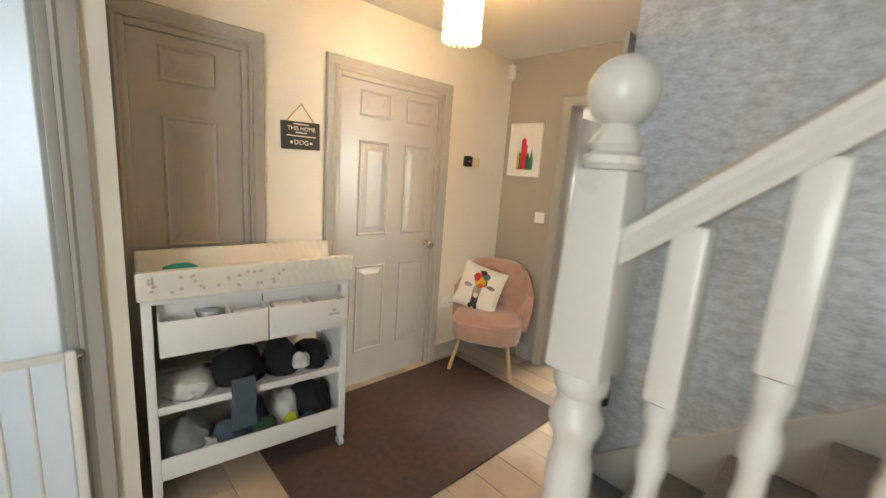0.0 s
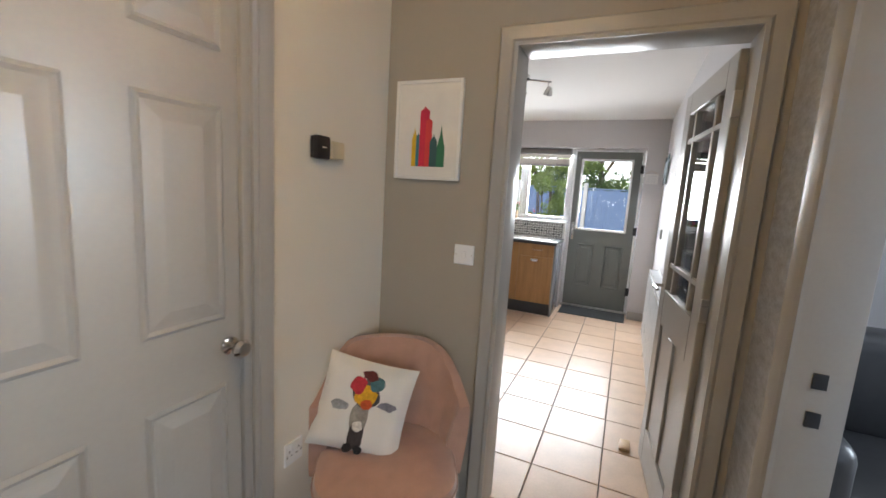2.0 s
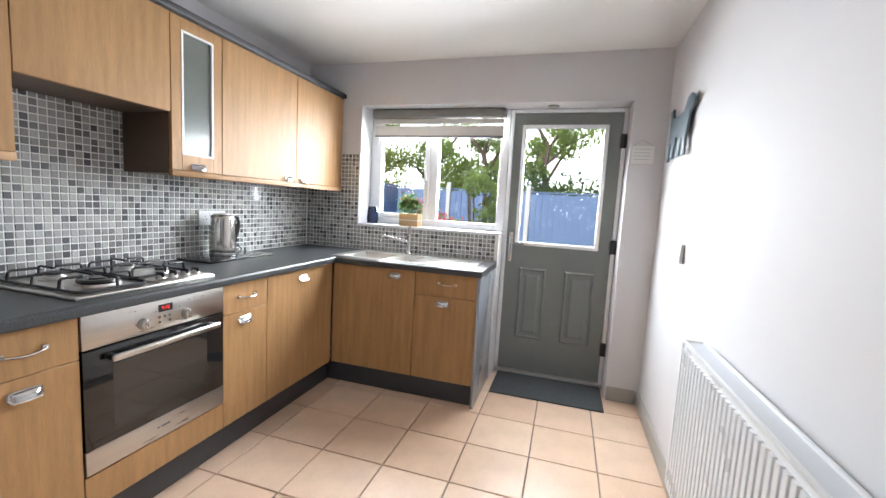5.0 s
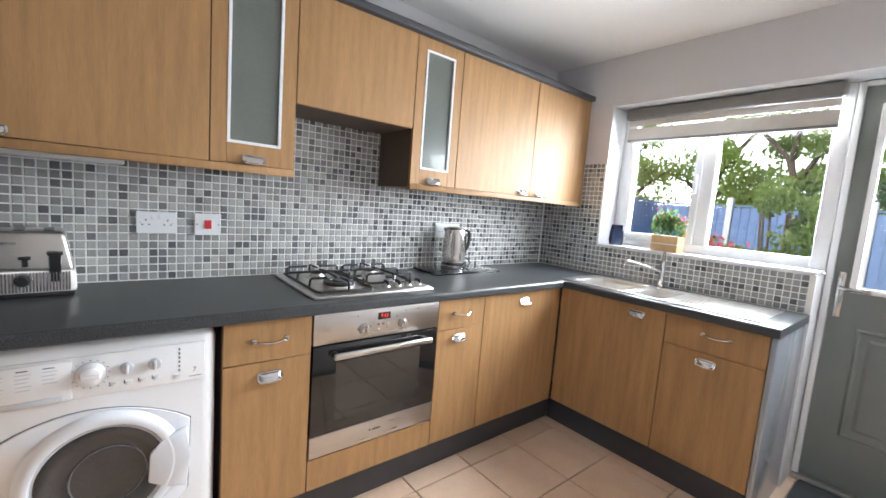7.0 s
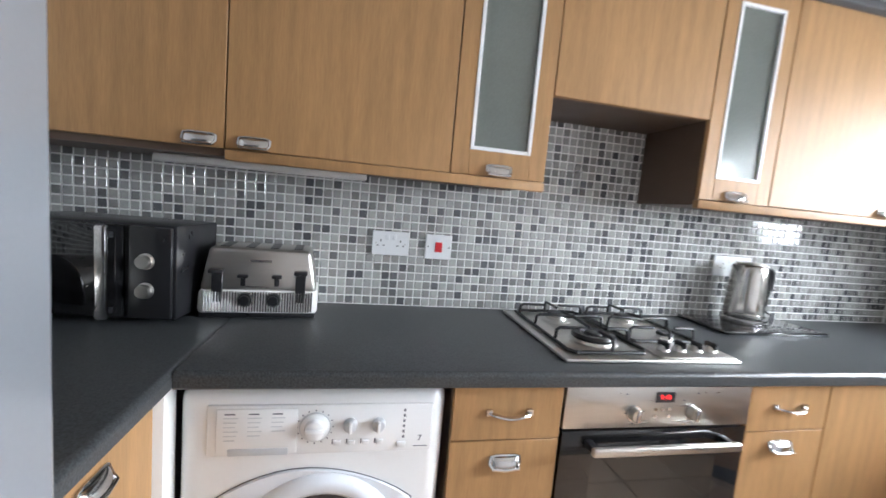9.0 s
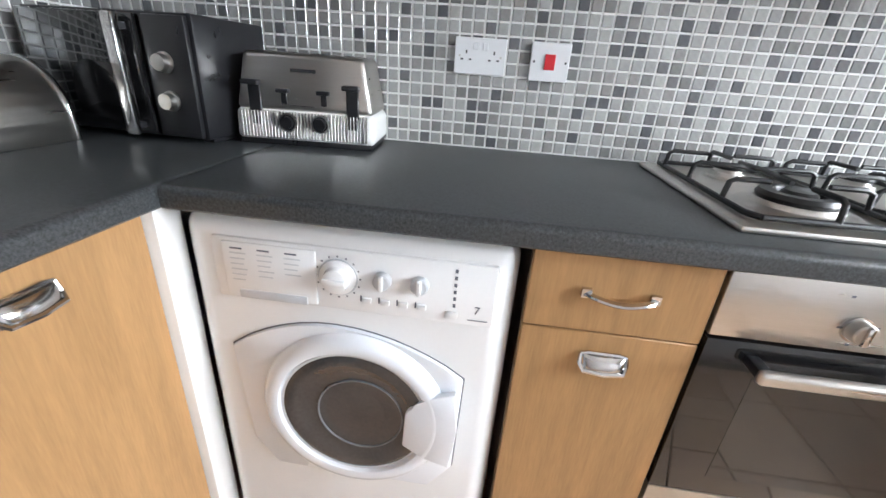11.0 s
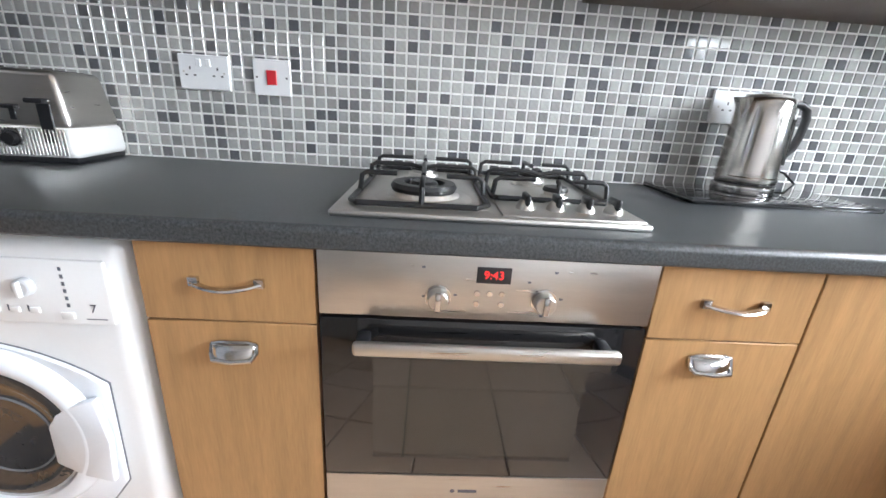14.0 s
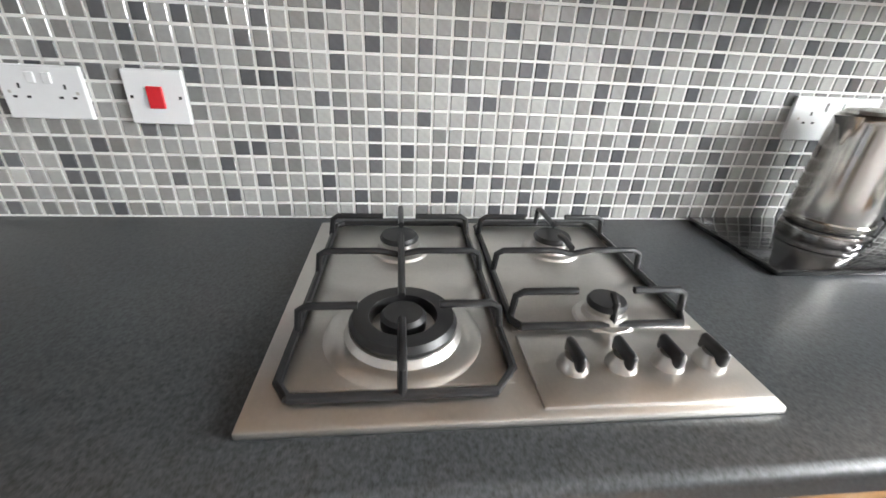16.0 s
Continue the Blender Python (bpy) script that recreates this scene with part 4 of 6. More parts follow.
def taper_bm(sx, sy, sz, top, bevel):
    bm = cube_bm(sx, sy, sz)
    for v in bm.verts:
        if v.co.z > sz / 2:
            v.co.x *= top
            v.co.y *= top
    bmesh.ops.bevel(bm, geom=bm.edges[:], offset=bevel, segments=3, profile=0.5, affect="EDGES")
    return bm


at_tm("foot_plate", cube_bm(0.33, 0.19, 0.016, 0.004), M_BLACK, ts)
at_tm("base", taper_bm(0.345, 0.20, 0.075, 0.98, 0.015), M_WHITE, ts, (0, 0, 0.012))
at_tm("body", taper_bm(0.335, 0.192, 0.132, 0.86, 0.014), M_STEEL, ts, (0, 0, 0.082))
for i in range(40):
    at_tm("rib", cube_bm(0.004, 0.004, 0.062, 0.001, 1), M_CHROME, ts, (-0.152 + i * 0.0078, -0.1005, 0.02), False)
for x in (-0.105, -0.035, 0.035, 0.105):
    at_tm("slot", cube_bm(0.026, 0.13, 0.004, 0.001, 1), M_BLACK, ts, (x, 0, 0.2115), False)
for x in (-0.118, 0.118):
    at_tm("lever_slot", cube_bm(0.03, 0.006, 0.10, 0.002, 1), M_BLACK, ts, (x, -0.096, 0.045))
    at_tm("lever", cube_bm(0.04, 0.03, 0.012, 0.004), M_BLACK, ts, (x, -0.11, 0.14))
for x in (-0.048, 0.048):
    at_tm("lever", cube_bm(0.03, 0.02, 0.01, 0.003), M_BLACK, ts, (x, -0.098, 0.125))
    at_tm("lever_slot", cube_bm(0.014, 0.004, 0.03, 0.001, 1), M_BLACK, ts, (x, -0.094, 0.10))
for x in (-0.04, 0.04):
    m = TM @ pose(x, -0.099, 0.058, 90, 0, 0)
    lathe("dial", [(0, 0), (0.020, 0), (0.020, 0.004), (0.015, 0.006), (0.014, 0.018), (0, 0.018)], M_BLACK, m.translation, ts, 20, m.to_3x3().to_4x4())
    m = TM @ pose(x, -0.101, 0.058, 90, 0, 0)
    lathe("dial_ring", [(0.018, 0), (0.023, 0), (0.022, 0.005), (0.018, 0.005), (0.018, 0)], M_CHROME, m.translation, ts, 24, m.to_3x3().to_4x4())
at_tm("badge", cube_bm(0.06, 0.003, 0.008), M_CHROME, ts, (0, -0.0875, 0.172), False)

# microwave
MM = pose(-3.035, 3.03, TOP, 0, 0, 90 - 5)
mw = new("microwave")
mw.matrix_basis = MM
tagged(mw, "black microwave oven with a silver handle in the corner", "microwave")
at_tm("body", cube_bm(0.45, 0.25, 0.262, 0.006), M_BLACK, mw, (0, 0, 0.012), base=MM)
for x in (-0.19, 0.19):
    at_tm("foot", cube_bm(0.03, 0.18, 0.013), M_BLACK, mw, (x, 0, 0), False, base=MM)
at_tm("door", cube_bm(0.318, 0.016, 0.252, 0.004), M_BLACKGLASS, mw, (-0.062, -0.134, 0.016), base=MM)
at_tm("handle", cube_bm(0.028, 0.018, 0.25, 0.005), M_CHROME, mw, (0.062, -0.166, 0.017), base=MM)
for z in (0.03, 0.235):
    at_tm("handle_mount", cube_bm(0.018, 0.022, 0.014, 0.002, 1), M_BLACK, mw, (0.066, -0.150, z), base=MM)
at_tm("control_panel", cube_bm(0.108, 0.014, 0.252, 0.004), M_BLACK, mw, (0.164, -0.133, 0.016), base=MM)
for z in (0.175, 0.095):
    m = MM @ pose(0.155, -0.139, z, 90, 0, 0)
    lathe("dial", [(0, 0), (0.022, 0), (0.022, 0.005), (0.018, 0.008), (0.017, 0.022), (0, 0.023)], M_STEEL, m.translation, mw, 24, m.to_3x3().to_4x4())

# bread bin
bb = thing("bread_bin", (-2.60, 2.87, TOP), "rounded stainless steel bread bin on the worktop", "bread bin")
out = [(-0.11, 0), (0.11, 0)] + [(0.11 * math.cos(a), 0.05 + 0.12 * math.sin(a)) for a in [math.pi * k / 14 for k in range(15)]]
prism("body", out, 0.40, M_STEEL, Matrix.Translation((-2.42, 2.865, TOP)) @ pose(0, 0, 0, 0, 0, 90), bb, 0.006)
prism("end_rim", [(x * 1.03, z * 1.02) for x, z in out], 0.012, M_CHROME, Matrix.Translation((-2.815, 2.865, TOP)) @ pose(0, 0, 0, 0, 0, 90), bb, 0.003)

# kettle and its board
tagged(box("glass_board", -3.175, -2.925, 5.125, 5.63, TOP, TOP + 0.014, M_BLACKGLASS, 0.004), "black glass board under the kettle", "board")
KX, KY, KZ = -3.07, 5.352, TOP + 0.014
kt = thing("kettle", (KX, KY, KZ), "polished steel jug kettle with a black handle", "kettle")
M_KETTLE = mat("polished_kettle_steel", (0.58, 0.56, 0.53), 0.17, 1.0, 0.05, 5, 0.03, 60, (1, 1, 10))
lathe("base", [(0, 0), (0.074, 0), (0.077, 0.006), (0.076, 0.022), (0.070, 0.027), (0, 0.027)], M_CHROME, (KX, KY, KZ), kt, 40)
lathe("seam", [(0, 0.027), (0.071, 0.027), (0.071, 0.031), (0, 0.031)], M_BLACK, (KX, KY, KZ), kt, 40)
lathe("body", [(0, 0.031), (0.074, 0.031), (0.0755, 0.036), (0.0755, 0.046), (0.073, 0.049), (0.073, 0.053), (0.0735, 0.06), (0.071, 0.13), (0.067, 0.20), (0.064, 0.238), (0.061, 0.246), (0.056, 0.25), (0, 0.252)], M_KETTLE, (KX, KY, KZ), kt, 48)
lathe("lid", [(0, 0.25), (0.053, 0.25), (0.050, 0.256), (0.02, 0.260), (0, 0.260)], M_STEEL, (KX, KY, KZ), kt, 36)
bm = bmesh.new()
for rim_z, lead in ((0.195, 0.066), (0.222, 0.076), (0.247, 0.094)):
    for side_, out_ in ((-0.026, 0.058), (-0.012, (lead + 0.058) / 2 + 0.006), (0.0, lead), (0.012, (lead + 0.058) / 2 + 0.006), (0.026, 0.058)):
        bm.verts.new((side_, -out_, rim_z))
bm.verts.ensure_lookup_table()
for r_ in range(2):
    for c_ in range(4):
        k_ = r_ * 5 + c_
        bm.faces.new([bm.verts[q_] for q_ in (k_, k_ + 1, k_ + 6, k_ + 5)])
bm.faces.new([bm.verts[q_] for q_ in (10, 11, 12, 13, 14)])
finish("spout", bm, M_KETTLE, (KX, KY, KZ), kt, True)
tube("handle", [(KX, KY + y_, KZ + z_) for y_, z_ in ((0.060, 0.236), (0.092, 0.240), (0.114, 0.228), (0.122, 0.200), (0.119, 0.160), (0.108, 0.125), (0.090, 0.104), (0.066, 0.098))], 0.0125, M_BLACK, kt, 12, 0.8)
tube("handle_mount", [(KX, KY + 0.05, KZ + 0.242), (KX, KY + 0.088, KZ + 0.244)], 0.011, M_STEEL, kt, 10, 0.6)
tube("water_gauge", [(KX + 0.050, KY + 0.050, KZ + 0.085), (KX + 0.0475, KY + 0.0475, KZ + 0.20)], 0.0065, M_SMOKED, kt, 10)
tagged(tube("power_cable", [(KX - 0.02, KY + 0.07, KZ + 0.006), (KX + 0.02, KY + 0.11, KZ + 0.006), (KX, KY + 0.15, KZ + 0.03), (KX - 0.04, KY + 0.145, KZ + 0.055), (KX - 0.08, KY + 0.09, KZ + 0.07), (WX + 0.016, KY + 0.04, KZ + 0.15)], 0.0035, M_BLACK), "black kettle cord looping to the wall", "cable")


# sockets and switches
def wall_plate(name, y0, y1, z0, z1, label, kind, x=WX + 0.0075, facing=FACE_X, mat_=M_UPVC):
    m = Matrix.Translation((x, (y0 + y1) / 2, (z0 + z1) / 2)) @ facing
    w, h = y1 - y0, z1 - z0
    root = new(name)
    root.matrix_basis = m
    tagged(root, label, "socket" if kind == "socket" else "switch")

    def bit(nm, cx, cz, sx, sz, dy, thick, mt, bev=0.001):
        bm = cube_bm(sx, thick, sz, bev, 1)
        bmesh.ops.translate(bm, vec=(cx, -dy - thick / 2, cz - sz / 2), verts=bm.verts)
        return finish(nm, bm, mt, m.translation, root, False, m.to_3x3().to_4x4())

    bit("plate", 0, 0, w, h, 0, 0.009, mat_, 0.002)
    if kind == "socket":
        for cx in (-w * 0.27, w * 0.27):
            bit("pin_hole", cx, 0.010, 0.004, 0.008, 0.0088, 0.0005, M_BLACK, 0)
            for dx in (-0.011, 0.011):
                bit("pin_hole", cx + dx, -0.008, 0.007, 0.004, 0.0088, 0.0005, M_BLACK, 0)
            bit("rocker", cx * 0.35, 0.024, 0.013, 0.018, 0.008, 0.004, mat_)
    elif kind == "red":
        bit("rocker", 0, 0, w * 0.26, h * 0.40, 0.008, 0.005, M_RED)
    else:
        bit("rocker", 0, 0, w * 0.22, h * 0.34, 0.008, 0.004, mat_)
    for cx in (-w * 0.40, w * 0.40):
        bit("screw", cx, 0, 0.005, 0.005, 0.0085, 0.001, M_BLACK if kind == "red" else M_STEEL, 0)
    return root


wall_plate("double_socket", 3.777, 3.912, 1.104, 1.193, "white double wall socket on the mosaic tiles", "socket")
wall_plate("cooker_switch", 3.976, 4.077, 1.100, 1.193, "white cooker switch with a red rocker", "red")
wall_plate("double_socket", 5.275, 5.475, 1.104, 1.193, "white double wall socket behind the kettle", "socket")


def wall_plate_y(name, x0, x1, z0, z1, label, kind):
    """The same on a wall that faces -y."""
    root = wall_plate(name, x0, x1, z0, z1, label, kind, 0, Matrix())
    shift = Matrix.Translation(((x0 + x1) / 2, PY0, (z0 + z1) / 2))
    for o in (root, *root.children):
        o.matrix_basis = shift
        if o.parent:
            o.matrix_parent_inverse = shift.inverted()
    return root


wall_plate_y("light_switch", -1.483, -1.395, 1.136, 1.220, "white light switch on the taupe wall", "switch")
wall_plate("hall_socket", 1.975, 2.06, 0.42, 0.505, "white wall socket low beside the chair", "socket", HX)

# sink and tap
sk = thing("sink", (-2.1, 6.09, TOP), "stainless steel sink with a bowl, half bowl and drainer", "sink")
SX0, SX1, SY0, SY1 = -2.63, -1.62, 5.865, 6.30
box("rim", SX0, SX1, SY0, SY0 + 0.03, TOP, TOP + 0.006, M_STEEL, 0.002, sk)
box("rim", SX0, SX1, SY1 - 0.05, SY1, TOP, TOP + 0.006, M_STEEL, 0.002, sk)
box("rim", SX0, WF + 0.005, SY0 + 0.03, SY1 - 0.05, TOP, TOP + 0.006, M_STEEL, 0.002, sk)
box("rim", -2.255, -2.215, SY0 + 0.03, SY1 - 0.05, TOP, TOP + 0.006, M_STEEL, 0.002, sk)
box("drainer", -2.045, SX1, SY0 + 0.03, SY1 - 0.05, TOP, TOP + 0.005, M_STEEL, 0.002, sk)
for i in range(7):
    box("drainer_rib", -1.98, -1.68, SY0 + 0.07 + i * 0.042, SY0 + 0.082 + i * 0.042, TOP + 0.0045, TOP + 0.008, M_STEEL, 0.0015, sk)


def bowl(x0, x1):
    b = bmesh.new()
    rings = []
    for ins, z in ((-0.003, 0.0055), (0.006, 0.001), (0.014, -0.02), (0.022, -0.12), (0.034, -0.137), (0.06, -0.142)):
        rings.append([b.verts.new((cx, cy, TOP + z)) for cx, cy in ((x0 + ins, SY0 + 0.03 + ins), (x1 - ins, SY0 + 0.03 + ins), (x1 - ins, SY1 - 0.05 - ins), (x0 + ins, SY1 - 0.05 - ins))])
    for a, c in zip(rings, rings[1:]):
        for i in range(4):
            b.faces.new((a[i], a[(i + 1) % 4], c[(i + 1) % 4], c[i]))
    b.faces.new(rings[-1])
    finish("bowl", b, M_HOBSTEEL, (0, 0, 0), sk)
    lathe("drain", [(0, 0), (0.03, 0), (0.03, 0.002), (0, 0.002)], M_CHROME, ((x0 + x1) / 2, 6.06, TOP - 0.142), sk, 20)


bowl(WF + 0.004, -2.255)
bowl(-2.215, -2.045)
tp = thing("tap", (-2.21, 6.275, TOP + 0.006), "chrome mixer tap with a swivel spout", "tap")
lathe("base", [(0, 0), (0.026, 0), (0.024, 0.01), (0.018, 0.016), (0.016, 0.14), (0.014, 0.16), (0, 0.162)], M_CHROME, (-2.21, 6.275, TOP + 0.006), tp, 20)
tube("spout", [(-2.21, 6.27, TOP + 0.10), (-2.27, 6.22, TOP + 0.12), (-2.36, 6.15, TOP + 0.145), (-2.375, 6.138, TOP + 0.135), (-2.378, 6.135, TOP + 0.105)], 0.010, M_CHROME, tp, 10)
tube("lever", [(-2.21, 6.275, TOP + 0.16), (-2.208, 6.272, TOP + 0.20), (-2.206, 6.268, TOP + 0.225)], 0.008, M_CHROME, tp, 8)

# blind
bl = thing("roller_blind", (-2.12, BY + 0.14, 2.05), "day and night roller blind drawn a little way down", "blind")
M_BLINDHEAD = mat("grey_blind_head", (0.20, 0.195, 0.185), 0.5, 0, 0.06, 10, 0.03)
M_VOILE = mat("cream_blind_cloth", (0.62, 0.60, 0.55), 0.85, 0, 0.05, 20, 0.2, 500)
box("head_rail", -2.66, -1.56, BY + 0.10, BY + 0.175, 1.985, 2.06, M_BLINDHEAD, 0.018, bl, 4)
for z0, z1 in ((1.945, 1.984), (1.855, 1.93)):
    box("cloth_band", -2.645, -1.575, BY + 0.135, BY + 0.137, z0, z1, M_VOILE, 0, bl)
p = box("sheer_band", -2.645, -1.575, BY + 0.135, BY + 0.1365, 1.931, 1.944, M_PANE, 0, bl)
box("bottom_bar", -2.645, -1.575, BY + 0.128, BY + 0.144, 1.838, 1.856, M_BLINDHEAD, 0.005, bl)
tagged(lathe("downlight", [(0, 0), (0.04, 0), (0.042, 0.004), (0.03, 0.006), (0, 0.006)], M_CHROME, (-1.22, BY + 0.10, 2.058), None, 20), "small round light in the door reveal", "lamp")

# window sill things
M_VASE = glass("smoked_vase_glass", (0.55, 0.6, 0.72))
vs = tagged(lathe("glass_vase", [(0, 0), (0.04, 0), (0.048, 0.03), (0.044, 0.10), (0.036, 0.14), (0.033, 0.14), (0.041, 0.10), (0.044, 0.03), (0.036, 0.006), (0, 0.006)], M_VASE, (-2.615, BY + 0.08, 1.125), None, 28), "smoky glass vase on the window sill", "vase")
M_LEAF = mat("leaf_green", (0.075, 0.135, 0.04), 0.6, 0, 0.4, 14, 0.1, 60)
M_LEAF2 = mat("olive_leaf", (0.16, 0.22, 0.06), 0.6, 0, 0.4, 12, 0.1, 60)
M_FLOWER = mat("pink_petal", (0.60, 0.10, 0.14), 0.6, 0, 0.3, 20, 0.1)


for m_, c_ in ((M_LEAF, (0.07, 0.12, 0.035)), (M_LEAF2, (0.34, 0.46, 0.10))):     # thin leaves let light through
    n_, l_ = m_.node_tree.nodes, m_.node_tree.links
    tl_, mx_ = n_.new("ShaderNodeBsdfTranslucent"), n_.new("ShaderNodeMixShader")
    tl_.inputs["Color"].default_value = (*c_, 1)
    mx_.inputs["Fac"].default_value = 0.5
    l_.new(n_["Principled BSDF"].outputs[0], mx_.inputs[1])
    l_.new(tl_.outputs[0], mx_.inputs[2])
    l_.new(mx_.outputs[0], n_["Material Output"].inputs["Surface"])


def leaf_cloud(name, centres, n, size, mat_, parent=None, squash=1.0, seed=1):
    """Many small leaves scattered through round clumps (x, y, z, radius)."""
    rnd = random.Random(seed)
    vs_, fs_ = [], []
    for _ in range(n):
        cx, cy, cz, r = rnd.choice(centres)
        d = Vector((rnd.gauss(0, 1), rnd.gauss(0, 1), rnd.gauss(0, 1))).normalized() * (r * rnd.random() ** 0.45)
        p_ = Vector((cx, cy, cz)) + Vector((d.x, d.y, d.z * squash))
        q = Euler((rnd.uniform(0, 6.3), rnd.uniform(0, 6.3), rnd.uniform(0, 6.3))).to_matrix()
        s = size * rnd.uniform(0.6, 1.3)
        k = len(vs_)
        vs_ += [p_ + q @ Vector(c) for c in ((-s, 0, 0), (0, -s * 0.42, s * 0.1), (s, 0, 0), (0, s * 0.42, s * 0.1))]
        fs_.append((k, k + 1, k + 2, k + 3))
    me = bpy.data.meshes.new(name)
    me.from_pydata(vs_, [], fs_)
    me.materials.append(mat_)
    return under(tagged(new(name, me), kind="stuff" if parent else ""), parent)


pl = thing("pot_plant", (-2.27, BY + 0.08, 1.125), "flowering plant in a pale wooden box on the sill", "plant")
box("planter", -2.355, -2.195, BY + 0.03, BY + 0.13, 1.125, 1.225, M_BEECH, 0.004, pl)
box("planter_band", -2.357, -2.193, BY + 0.028, BY + 0.132, 1.168, 1.176, M_VOILE, 0.001, pl)
leaf_cloud("leaves", [(-2.32, BY + 0.08, 1.29, 0.07), (-2.24, BY + 0.08, 1.28, 0.07), (-2.28, BY + 0.07, 1.33, 0.07)], 420, 0.020, M_LEAF, pl, 1, 3)
leaf_cloud("flowers", [(-2.32, BY + 0.06, 1.35, 0.06), (-2.22, BY + 0.06, 1.34, 0.06)], 45, 0.012, M_FLOWER, pl, 1, 4)

# fridge freezer
fz = thing("fridge_freezer", (-1.79, 3.12, 0), "tall silver-grey fridge freezer beside the kitchen doorway", "fridge")
FRX0, FRX1, FRY = -2.10, -1.485, 3.455
box("body", FRX0, FRX1, PY1 + 0.03, FRY - 0.065, 0.02, 2.0, M_FRIDGE, 0.004, fz)
box("freezer_door", FRX0, FRX1, FRY - 0.060, FRY, 0.05, 0.74, M_FRIDGE, 0.010, fz, 3)
box("fridge_door", FRX0, FRX1, FRY - 0.060, FRY, 0.75, 2.0, M_FRIDGE, 0.010, fz, 3)
for z0, z1 in ((0.50, 0.70), (0.80, 1.10)):
    tube("handle", [(FRX1 - 0.04, FRY - 0.003, z0), (FRX1 - 0.04, FRY + 0.035, z0 + 0.015), (FRX1 - 0.04, FRY + 0.035, z1 - 0.015), (FRX1 - 0.04, FRY - 0.003, z1)], 0.010, M_CHROME, fz)
box("plinth", FRX0 + 0.01, FRX1 - 0.01, PY1 + 0.05, FRY - 0.08, 0, 0.022, M_BLACK, 0, fz)

# radiator
rd = thing("radiator", (RX - 0.06, 4.45, 0.15), "white panel radiator with vertical flutes", "radiator")
M_RAD = mat("radiator_enamel", (0.66, 0.67, 0.68), 0.3, 0, 0.03, 6, 0.02)
RY0, RY1, RZ0, RZ1 = 3.78, 5.14, 0.20, 0.835
box("back_panel", RX - 0.032, RX - 0.022, RY0, RY1, RZ0, RZ1 - 0.01, M_RAD, 0.002, rd)
bm = bmesh.new()
n_ = 41
step_ = (RY1 - RY0) / n_
for i in range(n_):
    y0 = RY0 + i * step_
    bmesh.ops.create_cube(bm, size=1, matrix=Matrix.Translation((RX - 0.098, y0 + step_ / 2, (RZ0 + RZ1) / 2)) @ Matrix.Diagonal((0.012, step_ * 0.62, RZ1 - RZ0 - 0.07, 1)))
bmesh.ops.create_cube(bm, size=1, matrix=Matrix.Translation((RX - 0.090, (RY0 + RY1) / 2, (RZ0 + RZ1) / 2)) @ Matrix.Diagonal((0.008, RY1 - RY0, RZ1 - RZ0 - 0.01, 1)))
finish("front_panel", bm, M_RAD, (0, 0, 0), rd)
for y in (RY0, RY1 - 0.008):
    box("side_cover", RX - 0.10, RX - 0.02, y, y + 0.008, RZ0 + 0.02, RZ1, M_RAD, 0.003, rd)
for x in (RX - 0.102, RX - 0.030):
    box("top_rail", x, x + 0.010, RY0, RY1, RZ1 - 0.012, RZ1 + 0.002, M_RAD, 0.003, rd)
box("top_grille", RX - 0.092, RX - 0.030, RY0 + 0.008, RY1 - 0.008, RZ1 - 0.012, RZ1 - 0.006, M_WMGREY, 0, rd)
for y in (RY0 + 0.02, RY1 - 0.02):
    tube("pipe", [(RX - 0.06, y, RZ0 + 0.04), (RX - 0.06, y, 0.0)], 0.008, M_CHROME, rd)

# wall pieces in the kitchen
M_ZINC = mat("grey_blue_metal", (0.10, 0.13, 0.15), 0.45, 0.4, 0.12, 12, 0.1)
dog = [(x * 0.9, z * 0.74) for x, z in [(-0.26, 0.40), (-0.20, 0.41), (-0.18, 0.33), (-0.06, 0.31), (0.08, 0.32), (0.13, 0.40), (0.20, 0.41), (0.28, 0.36), (0.27, 0.31), (0.20, 0.29), (0.18, 0.20), (0.15, 0.12), (0.16, 0.0), (0.10, 0.0), (0.10, 0.13), (0.07, 0.14), (0.04, 0.01), (-0.01, 0.01), (0.0, 0.15), (-0.08, 0.17), (-0.12, 0.02), (-0.17, 0.02), (-0.16, 0.13), (-0.19, 0.14), (-0.22, 0.0), (-0.26, 0.0), (-0.24, 0.18), (-0.23, 0.28)]]
tagged(prism("dog_wall_art", dog, 0.012, M_ZINC, Matrix.Translation((RX - 0.03, 5.93, 1.64)) @ pose(0, 0, 0, 0, 0, -90), None, 0.002), "grey metal dog silhouette hung on the white wall", "wall art")
pc = thing("framed_picture", (RX, 4.12, 1.38), "pale framed picture on the kitchen wall", "picture")
box("frame", RX - 0.022, RX - 0.001, 3.95, 4.29, 1.38, 1.885, M_WHITE, 0.004, pc)
box("print", RX - 0.024, RX - 0.0222, 3.975, 4.265, 1.405, 1.86, M_VOILE, 0, pc)
pq = thing("hanging_plaque", (-0.62, BY, 1.65), "small white plaque hung on a cord by the garden door", "plaque")
box("board", -0.685, -0.552, BY - 0.012, BY - 0.002, 1.655, 1.77, M_WHITE, 0.002, pq)
tube("cord", [(-0.68, BY - 0.006, 1.77), (-0.63, BY - 0.004, 1.81), (-0.557, BY - 0.006, 1.77)], 0.002, M_BEECH, pq, 6)
for i in range(4):
    box("writing", -0.67, -0.57 - 0.008 * (i % 2), BY - 0.013, BY - 0.0118, 1.745 - i * 0.022, 1.750 - i * 0.022, M_WMGREY, 0, pq)
